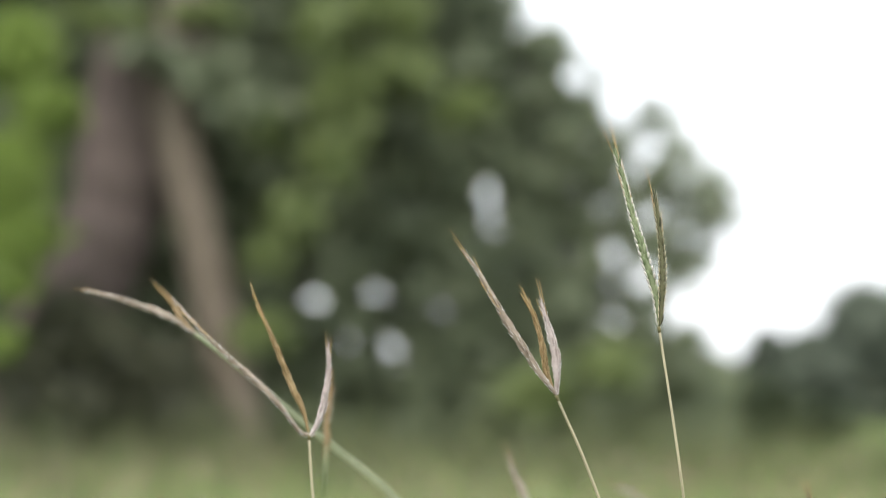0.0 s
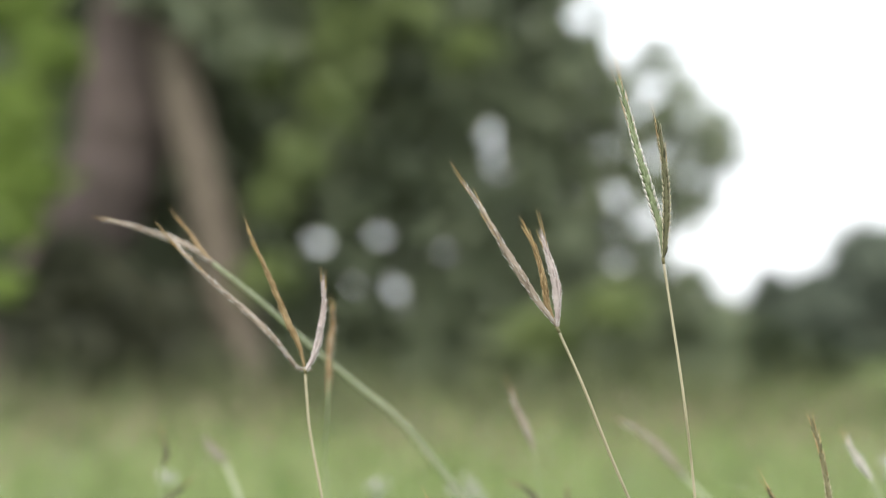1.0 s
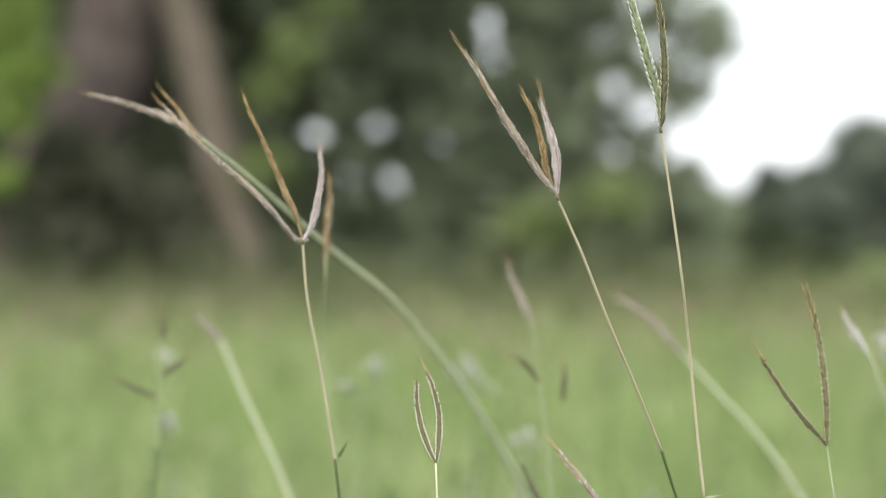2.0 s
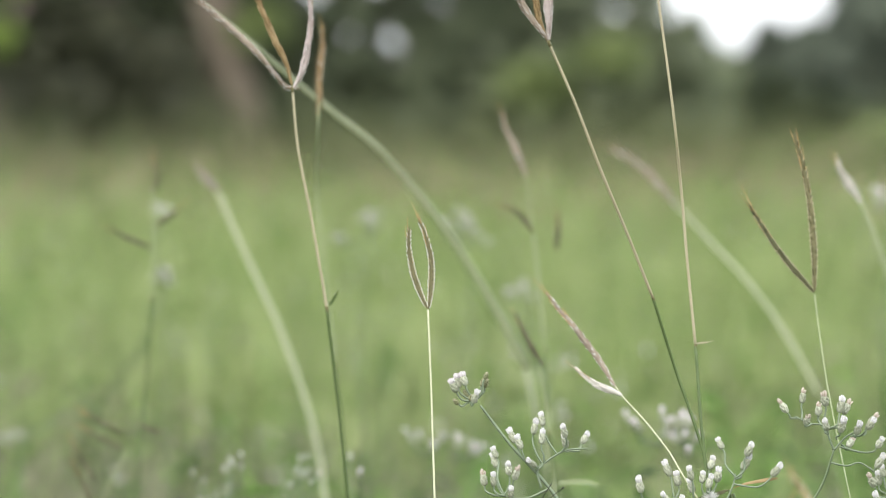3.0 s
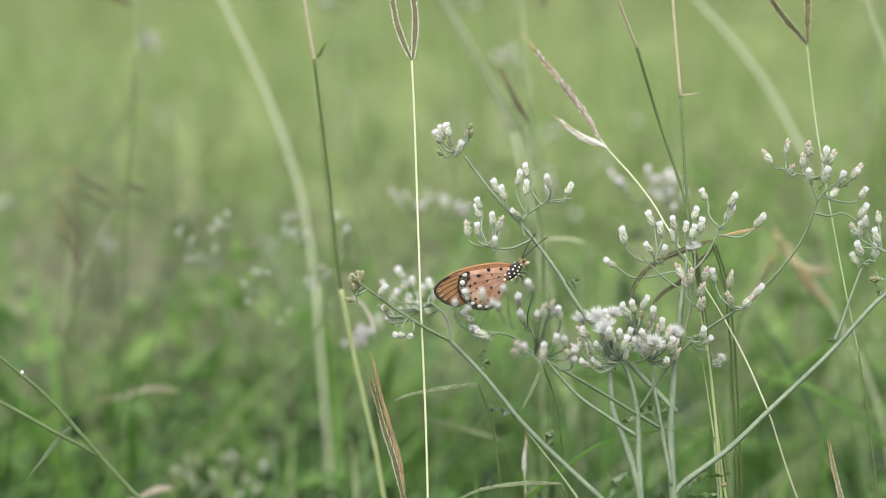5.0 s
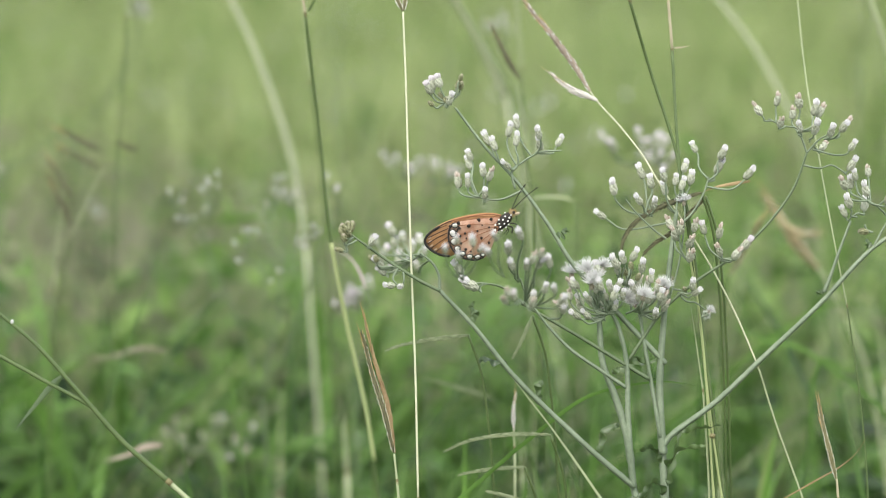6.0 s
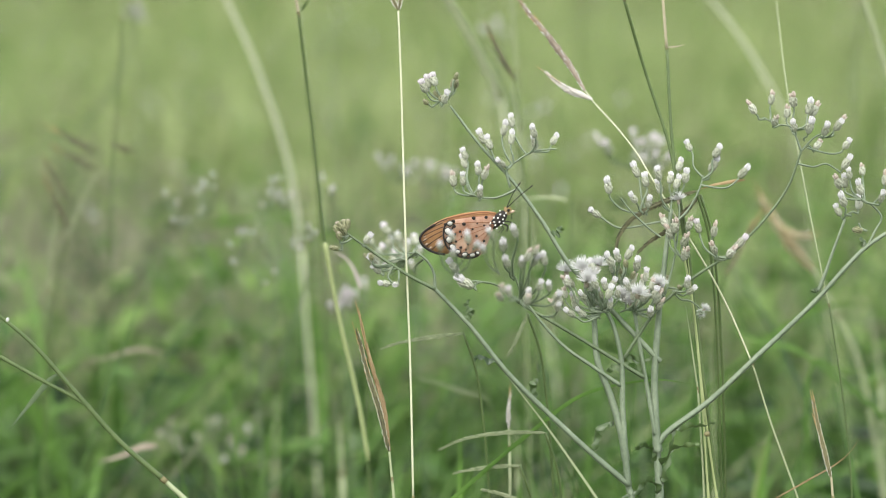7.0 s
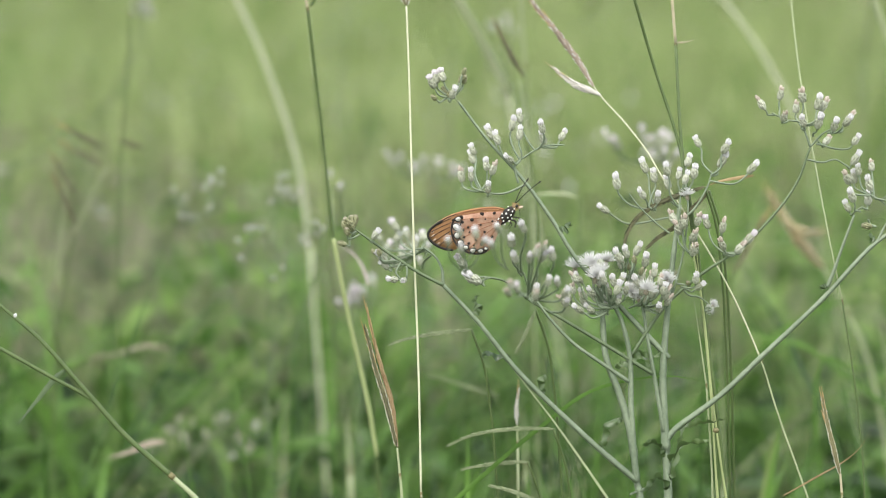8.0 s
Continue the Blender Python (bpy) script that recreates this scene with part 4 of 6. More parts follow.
for pts in ([(0.0849, 0.7037, 0.4357), (0.0866, 0.7047, 0.4428), (0.0899, 0.7054, 0.4477), (0.0963, 0.706, 0.4525), (0.1065, 0.7074, 0.4566), (0.1156, 0.7086, 0.4594)], [(0.0936, 0.7057, 0.4362), (0.0983, 0.7063, 0.4404), (0.1046, 0.7068, 0.4447), (0.112, 0.7079, 0.4522), (0.1175, 0.7098, 0.4577)]):
    small_raceme("dark arched seed finger of grass", pts, "dark_spike", 0.0032)
for pts, w, mat in (([(0.1156, 0.7086, 0.4594), (0.1212, 0.7095, 0.4614), (0.1281, 0.71, 0.4626), (0.1341, 0.7103, 0.4634)], 0.0014, "orange_spike"), ([(0.18, 0.6969, 0.3687), (0.1751, 0.6958, 0.3612), (0.1698, 0.6952, 0.3566), (0.1592, 0.6944, 0.3505), (0.1463, 0.6935, 0.3433)], 0.0008, "bronze")):
    t = thing("dry_leaf", (pts[-1][0], pts[-1][1], pts[-1][2]), "curled dry brown grass leaf caught among the stems", "leaf")
    part("blade", Shape().ribbon(spline(pts[::-1], 6), w, 0.5, 0.8).mesh("blade", M[mat], t.location), t)



def leaning_grass(pts, w):
    t = thing("leaning_grass", (pts[0][0], pts[0][1], 0), "long narrow green grass blade leaning across", "grass", "leaning blades")
    low = min(pts, key=lambda q: q[2])
    rest = [q for q in (pts if low == pts[0] else pts[::-1])]
    after = rest[1]
    run = (low[0] - after[0]) / max(0.01, abs(after[2] - low[2]))
    run = max(-1.2, min(1.2, run)) * low[2]
    foot = (low[0] + run, low[1] + 0.01, 0.0)
    part("blade", Shape().ribbon(spline([foot, (low[0] + run * 0.45, low[1] + 0.004, low[2] * 0.52), *rest], 6), w, 0.3, 0.4).mesh("blade", M["meadow" if w > 0.0035 else "pale_green" if w < 0.0015 else "blade"], t.location), t)

leaning_grass([(0.1176, 0.7021, 0.3857), (0.1034, 0.7026, 0.3877), (0.0884, 0.7025, 0.3861), (0.0755, 0.7022, 0.3827), (0.0638, 0.7013, 0.3758)], 0.0018)
leaning_grass([(0.0432, 0.7028, 0.3916), (0.0508, 0.7013, 0.382), (0.0583, 0.6998, 0.3725), (0.0691, 0.6975, 0.3576), (0.0803, 0.695, 0.3415)], 0.0010)
leaning_grass([(-0.2113, 0.97, 0.2997), (-0.1873, 0.97, 0.3134), (-0.1634, 0.97, 0.3285), (-0.1366, 0.97, 0.3436)], 0.0034)
leaning_grass([(-0.1949, 1, 0.2613), (-0.173, 1, 0.2803), (-0.145, 1, 0.3022)], 0.0034)
leaning_grass([(-0.1117, 1, 0.3022), (-0.0901, 1, 0.321), (-0.0687, 1, 0.3365)], 0.0034)
leaning_grass([(0.1715, 0.86, 0.2955), (0.1741, 0.86, 0.3121), (0.1779, 0.86, 0.323)], 0.0040)
leaning_grass([(0.2087, 0.95, 0.3569), (0.2287, 0.95, 0.3628), (0.2514, 0.95, 0.3613)], 0.0030)
leaning_grass([(0.2346, 0.88, 0.3506), (0.2165, 0.88, 0.3451), (0.2001, 0.88, 0.3506)], 0.0022)
leaning_grass([(0.1548, 0.9, 0.3681), (0.1738, 0.9, 0.3569), (0.1988, 0.9, 0.3499)], 0.0030)
for label, pts, w, mat in (
        ("arched dry pinkish leaf tip among the stems", [(-0.0252, 0.82, 0.4157), (-0.0193, 0.82, 0.4117), (-0.0152, 0.82, 0.4047), (-0.0135, 0.82, 0.3984)], 0.0016, "rosy"),
        ("dry tan blade lying across the low grass", [(-0.1376, 0.86, 0.3076), (-0.1257, 0.86, 0.3109), (-0.1172, 0.86, 0.3147), (-0.1093, 0.86, 0.3157)], 0.0030, "mauve"),
        ("thin dry brownish blade across the grass", [(-0.1611, 0.95, 0.334), (-0.1468, 0.95, 0.3352), (-0.1294, 0.95, 0.3399), (-0.118, 0.95, 0.338)], 0.0014, "mauve"),
        ("pale drooping blade behind the flowers", [(0.0558, 0.86, 0.4303), (0.0648, 0.86, 0.4324), (0.0751, 0.86, 0.4324), (0.0808, 0.86, 0.4308)], 0.0015, "pale_green")):
    t = thing("bent_blade", (pts[-1][0], pts[-1][1], 0), label, "leaf", "bent blades")
    x, y, z = pts[-1]
    part("stem", Shape().tube(spline([(x, y + 0.004, 0), (x + 0.004, y + 0.004, z * 0.55), (x + 0.001, y + 0.001, z)], 6), (0.0006, 0.0003), 6).mesh("stem", M["green_culm"], t.location), t)
    part("blade", Shape().ribbon(spline(pts[::-1], 7), w, 0.3, 0.6).mesh("blade", M[mat], t.location), t)
stalk("short pale seed spike among the low fingers", [(0.0478, 0.74, 0.358), (0.0482, 0.74, 0.35)], 1, [([(0.0483, 0.74, 0.3725), (0.0475, 0.74, 0.3655), (0.0478, 0.74, 0.358)], "pale_spike", 0.0022, 1)], "pale_green", "pale_green", 0.0004)
# soft stalks standing behind the weed
stalk_n = stalk("tall arching pale grass stalk behind the others", [(-0.1017, 0.84, 0.6534), (-0.0835, 0.8767, 0.6375), (-0.0622, 0.9133, 0.6172), (-0.0423, 0.95, 0.5991), (-0.0243, 0.97, 0.584), (-0.0073, 1.0025, 0.5637), (0.0151, 1.035, 0.5334), (0.039, 1.0675, 0.4932), (0.0596, 1.1, 0.4538)], 8, [
    ([(-0.1475, 0.82, 0.671), (-0.1308, 0.82, 0.6669), (-0.1102, 0.82, 0.6593), (-0.0992, 0.82, 0.6526)], "mauve", 0.0044, 1), ([(-0.114, 0.82, 0.6706), (-0.1091, 0.82, 0.6646), (-0.1041, 0.82, 0.6574), (-0.0992, 0.82, 0.6526)], "bronze", 0.0028, 0)], "soft_culm", "soft_culm", 0.0015, top=0.6, low=0.9)
stalk_m = stalk("arching pale grass stalk with a fluffy pink head", [(-0.1142, 1.08, 0.5546), (-0.1066, 1.08, 0.5356), (-0.0943, 1.08, 0.5085), (-0.082, 1.08, 0.4812), (-0.0697, 1.08, 0.4474), (-0.062, 1.08, 0.4214), (-0.0575, 1.08, 0.3953), (-0.0539, 1.08, 0.3691)], 7, [
    ([(-0.1256, 1.08, 0.5683), (-0.1235, 1.08, 0.5651), (-0.1195, 1.08, 0.5603), (-0.1142, 1.08, 0.5546)], "mauve", 0.0062, 3)], "soft_culm", "soft_culm", 0.0012, low=0.95)
stalk_p = stalk("arching pale grass stalk with a hazy mauve head", [(0.147, 1.1, 0.5449), (0.1666, 1.1, 0.5237), (0.1863, 1.1, 0.5025), (0.2028, 1.1, 0.4812), (0.2161, 1.1, 0.4599), (0.2294, 1.1, 0.4352)], 5, [
    ([(0.108, 1.1, 0.5783), (0.1177, 1.1, 0.5725), (0.1307, 1.1, 0.5627), (0.147, 1.1, 0.5449)], "mauve", 0.0058, 2)], "soft_culm", "pale_green", 0.0011, low=0.5)
stalk_q = stalk("grass stalk with a fluffy white head", [(0.2066, 0.9, 0.5571), (0.2122, 0.9, 0.5439), (0.2192, 0.9, 0.5252), (0.2305, 0.9, 0.4957), (0.242, 0.9, 0.4606)], 4, [
    ([(0.1954, 0.9, 0.5756), (0.1979, 0.9, 0.5709), (0.2017, 0.9, 0.5645), (0.2066, 0.9, 0.5571)], "pale_spike", 0.0052, 3)], "pale_green", "pale_green", 0.0010)
stalk_r = stalk("grass stalk with a narrow buff head", [(0.0519, 0.95, 0.5683), (0.0541, 0.95, 0.5488), (0.0575, 0.95, 0.5207), (0.061, 0.95, 0.4869), (0.0638, 0.95, 0.4529)], 4, [
    ([(0.0402, 0.95, 0.599), (0.0427, 0.95, 0.5901), (0.0477, 0.95, 0.5795), (0.0519, 0.95, 0.5683)], "mauve", 0.0044, 1)], "pale_green", "pale_green", 0.00032)
stalk_s = stalk("grass stalk with drooping buff seed heads", [(-0.0447, 0.87, 0.6126), (-0.0457, 0.87, 0.5922), (-0.0484, 0.9, 0.5651), (-0.0445, 0.9, 0.525), (-0.0402, 0.9, 0.4805), (-0.0357, 0.9, 0.4344)], 4, [
    ([(-0.0438, 0.87, 0.6369), (-0.0435, 0.87, 0.6279), (-0.0442, 0.87, 0.6197), (-0.0447, 0.87, 0.6126)], "bronze", 0.0034, 1), ([(-0.045, 0.87, 0.6254), (-0.0453, 0.87, 0.6164), (-0.045, 0.87, 0.6075), (-0.0457, 0.87, 0.5973)], "bronze", 0.0040, 0)], "pale_green", "green_culm", 0.0004)
stalk_w = stalk("buff two-fingered seed head behind the weed", [(0.2157, 0.96, 0.3784), (0.2219, 0.96, 0.3689), (0.2298, 0.96, 0.3546), (0.2429, 0.96, 0.3246)], 2, [
    ([(0.1868, 0.96, 0.4166), (0.1959, 0.96, 0.4034), (0.2051, 0.96, 0.3902), (0.2157, 0.96, 0.3784)], "gold_spike", 0.0080, 1), ([(0.2117, 0.95, 0.3991), (0.2057, 0.95, 0.3988), (0.1999, 0.95, 0.4002), (0.1949, 0.95, 0.4031)], "gold_spike", 0.0062, 1)], "pale_green", "pale_green", 0.0008)
stalk_x = stalk("dusky brown seed finger on a thin green stem", [(0.1529, 0.86, 0.3958), (0.1507, 0.86, 0.3825), (0.1503, 0.86, 0.361)], 1, [([(0.1666, 0.86, 0.4221), (0.1627, 0.86, 0.4143), (0.1578, 0.86, 0.405), (0.1529, 0.86, 0.3958)], "dark_spike", 0.0034, 0)], "green_culm", "green_culm", 0.0005)


def dark_fingered(label, culm, fingers):
    return stalk(label, culm, 2, [(q, "dusky_spike", 0.0033, 0) for q in fingers], "pale_green", "green_culm", 0.00036, group="soft dark-fingered stalks")


dark_fingered("blurred grass stalk with dark slanting seed fingers", [(-0.1322, 0.95, 0.5633), (-0.132, 0.95, 0.5353), (-0.1335, 0.95, 0.5072), (-0.1356, 0.95, 0.4762), (-0.1394, 0.95, 0.4422)], [[(-0.1534, 0.95, 0.5424), (-0.1478, 0.95, 0.5393), (-0.1409, 0.95, 0.5359), (-0.1331, 0.95, 0.5331)], [(-0.1189, 0.95, 0.5526), (-0.1223, 0.95, 0.5493), (-0.1263, 0.95, 0.5465), (-0.1308, 0.95, 0.5437)], [(-0.1306, 0.95, 0.5772), (-0.1301, 0.95, 0.5716), (-0.1293, 0.95, 0.5666), (-0.1317, 0.95, 0.5605)]])
dark_fingered("grass stalk with short dark seed fingers", [(-0.1418, 0.92, 0.4361), (-0.1499, 0.92, 0.4222), (-0.1587, 0.92, 0.4027), (-0.1653, 0.92, 0.3717)], [[(-0.1692, 0.92, 0.4334), (-0.1656, 0.92, 0.4251), (-0.1616, 0.92, 0.4167), (-0.1581, 0.92, 0.4069)], [(-0.1687, 0.95, 0.443), (-0.1627, 0.95, 0.4395), (-0.1558, 0.95, 0.4361), (-0.1483, 0.95, 0.432)]])
dark_fingered("grass stalk with a single dark finger", [(0.0528, 0.84, 0.4861), (0.0547, 0.84, 0.4761), (0.0569, 0.84, 0.4585), (0.0596, 0.84, 0.4408)], [[(0.0419, 0.84, 0.5113), (0.0455, 0.84, 0.5039), (0.0495, 0.84, 0.496), (0.0546, 0.84, 0.4881)]])
dark_fingered("grass stalk with dusky seed fingers", [(0.0545, 0.92, 0.541), (0.0572, 0.92, 0.5179), (0.06, 0.92, 0.4851)], [[(0.0396, 0.92, 0.5546), (0.0455, 0.92, 0.5519), (0.0504, 0.92, 0.5472), (0.0539, 0.92, 0.5418)], [(0.0681, 0.95, 0.5487), (0.0681, 0.95, 0.5417), (0.0676, 0.95, 0.5361), (0.0673, 0.95, 0.5305)]])
dark_fingered("grass stalk with bent dark fingers", [(-0.1615, 0.92, 0.4283), (-0.165, 0.92, 0.4032), (-0.1687, 0.92, 0.3751)], [[(-0.1684, 0.92, 0.4407), (-0.1653, 0.92, 0.4352), (-0.1615, 0.92, 0.4283), (-0.1575, 0.92, 0.4227)], [(-0.1619, 0.92, 0.4553), (-0.1553, 0.92, 0.4517), (-0.1486, 0.92, 0.4482), (-0.1432, 0.92, 0.4449)], [(-0.138, 0.94, 0.4464), (-0.1339, 0.94, 0.4444), (-0.1303, 0.94, 0.4433), (-0.1276, 0.94, 0.4427)]])
for culm, w in (([(0.1125, 0.7066, 0.4159), (0.1145, 0.7047, 0.4031), (0.1174, 0.7019, 0.384), (0.1191, 0.6984, 0.3605), (0.12, 0.6959, 0.343)], 0.0007), ([(0.2523, 1, 0.3581), (0.2589, 1, 0.3332), (0.2637, 1, 0.3081)], 0.0022),
                ([(0.0605, 0.95, 0.3154), (0.0627, 0.95, 0.2974), (0.0647, 0.95, 0.2762)], 0.0016), ([(0.1448, 0.85, 0.3794), (0.1477, 0.85, 0.3421), (0.1501, 0.85, 0.2988)], 0.0010), ([(-0.0665, 1.05, 0.292), (-0.0675, 1.05, 0.2622), (-0.0686, 1.05, 0.2281)], 0.0030), ([(-0.0307, 0.95, 0.3155), (-0.0279, 0.95, 0.2975), (-0.0263, 0.95, 0.2734)], 0.0026)):
    stalk("bare straight grass culm", culm, 2, [], "pale_green", "pale_green", w * 0.42, group="bare culms", top=0.15)


# ---- flowering weed ----
def head_meshes():
    """Shared meshes of the flower heads: (cup, tuft) by kind."""
    out = {}
    mm = 0.001
    cup = [(0.22, 0.0), (0.95, 0.3), (1.22, 1.0), (1.26, 1.9), (1.10, 3.1), (0.90, 4.0)]
    for kind, mat, tuft_mat in (("white", "bract", "floret"), ("brown", "bract", "rust_floret"), ("lilac", "bract", "lilac"), ("bud", "bud", None), ("fluffy", "bract_brown", "down")):
        k = {"bud": 0.72, "fluffy": 0.62}.get(kind, 1.0)
        s = Shape().turned([(r * k * mm, z * k * mm) for r, z in cup], 12, 0.06)
        for i in range(14):
            w, z0 = i * 2.4, 0.3 + 0.16 * i
            r = (1.13 - 0.13 * abs(z0 - 1.0)) * k
            s.spindle((r * math.cos(w) * mm * 0.93, r * math.sin(w) * mm * 0.93, z0 * k * mm), (0.22 * math.cos(w), 0.22 * math.sin(w), 1), 1.9 * k * mm, 0.75 * k * mm, 4)
        c = s.mesh("flower_head", M[mat])
        t = None
        if kind == "bud":
            q = Shape()
            for i in range(5):
                q.spindle((0.4 * mm * math.cos(i * 1.26), 0.4 * mm * math.sin(i * 1.26), 2.3 * mm), (0, 0, 1), 1.0 * mm, 0.6 * mm, 5)
            t = q.mesh("corolla", M["bract_brown"])
        else:
            q = Shape()
            n = {"white": 30, "brown": 22, "lilac": 34, "fluffy": 330}[kind]
            for i in range(n):
                w, tilt = rng.uniform(0, 6.28), rng.random() ** 0.6
                if kind == "fluffy":
                    tilt *= 1.35
                    d = np.array((math.sin(tilt) * math.cos(w), math.sin(tilt) * math.sin(w), math.cos(tilt)))
                    q.spindle(np.array((0, 0, 2.2 * mm)) + d * 0.4 * mm, d, rng.uniform(2.6, 4.8) * mm, 0.11 * mm, 3, 0.6)
                else:
                    r = tilt * (0.96 if kind != "brown" else 0.78)
                    d = np.array((0.16 * tilt * math.cos(w), 0.16 * tilt * math.sin(w), 1.0))
                    q.spindle((r * mm * math.cos(w), r * mm * math.sin(w), 3.3 * mm), d, (rng.uniform(1.5, 2.3) + 0.7 * (1 - tilt)) * mm, 0.5 * mm, 5, 0.85)
            t = q.mesh("corolla", M[tuft_mat])
        out[kind] = (c, t)
    return out


HEADS = head_meshes()


def flower_head(parent, p, axis, kind, size):
    cup, tuft = HEADS[kind]
    q = Vector(axis).to_track_quat("Z", "Y")
    m = Matrix.LocRotScale(Vector(p) - parent.location, q, Vector((size * 0.92, size * 0.92, size * rng.uniform(0.88, 1.1))))
    h = part("flower_head", cup, parent, {"white": "", "brown": "browning flower head", "lilac": "pale lilac flower head", "bud": "closed dark bud", "fluffy": "open head of white down"}[kind], m)
    part("corolla", tuft, h)


def spray(parent, hubs, heads, kind="white", stem="weed_stem", other=None, size=1.0, mix=0.0, thick=0.00031, deep=0.008):
    """Flower heads on curved pedicels, each from its nearest hub. Rows of heads: x, y, z."""
    hubs = [np.array(h, float) for h in hubs]
    for p in heads:
        p = np.array(p, float) + np.array((0, rng.uniform(-deep, deep), 0))
        below = [h for h in hubs if h[2] < p[2] - 0.001] or hubs
        h = min(below, key=lambda c: np.linalg.norm(c - p))
        near = sorted(hubs, key=lambda c: np.linalg.norm(c - h))
        if len(near) > 1:
            h = h + (near[1] - h) * rng.uniform(0, 0.55)
        away = p - h
        axis = away / (np.linalg.norm(away) + 1e-9) * 0.75 + np.array((rng.uniform(-0.45, 0.45), rng.uniform(-0.4, 0.3), 0.65))
        axis /= np.linalg.norm(axis)
        k = other if other and rng.random() < mix else kind
        sz = size * rng.uniform(0.88, 1.12)
        foot = p - axis * 0.0025 * sz
        mid = h * 0.5 + foot * 0.5 + np.array((away[0] * 0.16 + rng.uniform(-0.0008, 0.0008), rng.uniform(-0.001, 0.001), -0.12 * abs(away[0]) - 0.0004))
        part("pedicel", Shape().tube(spline([h, mid, foot - axis * 0.0015, foot], 4), (thick * 1.25, thick), 6).mesh("pedicel", M[stem], parent.location), parent)
        flower_head(parent, foot, axis, k, sz)


STEM_LINES = []


def branch(parent, points, radius, stem="weed_stem", name="branch"):
    line = spline(points, 7)
    STEM_LINES.extend(line)
    return part(name, Shape().tube(line, (radius[0] * 0.86, radius[1] * 0.80), 8, 0.04, 0.15).mesh(name, M[stem], parent.location), parent)


def curled_leaf(parent, points, width):
    """A shrivelled leaf: a tapered blade whose two edges are crinkled apart from one another."""
    points = [np.array(q, float) for q in points]
    joint = min(STEM_LINES, key=lambda q: np.linalg.norm(q - points[0]))
    if 0.0008 < np.linalg.norm(joint - points[0]) < 0.015:
        points.insert(0, joint)
    line, leaf = spline(points, 12), Shape()
    n, ph = len(line), rng.uniform(0, 6.28)
    for i, c in enumerate(line):
        d, a, b = side_axes(line[min(i + 1, n - 1)] - line[max(i - 1, 0)])
        u = i / (n - 1)
        w = width * 0.5 * (0.25 + 0.75 * math.sin(math.pi * min(1.0, 0.1 + 0.85 * u))) * (1 - 0.5 * u) + 0.0001
        turn = 0.9 * math.sin(5 * u + ph)
        a, b = math.cos(turn) * a + math.sin(turn) * b, math.cos(turn) * b - math.sin(turn) * a
        c = c + b * 0.0003 * math.sin(17 * u + ph)
        for side, speed in ((-1, 31.0), (0, 0.0), (1, 37.0)):
            wave = math.sin(speed * u + ph * (2 + side))
            leaf.v.append(tuple(c + a * side * w * (1 + 0.3 * wave) + b * abs(side) * w * (0.45 + 0.6 * wave)))
    for i in range(n - 1):
        o = 3 * i
        leaf.f += [(o, o + 1, o + 4, o + 3), (o + 1, o + 2, o + 5, o + 4)]
    return part("leaf", leaf.mesh("leaf", M["weed_leaf"], parent.location), parent, "small shrivelled dark leaf")


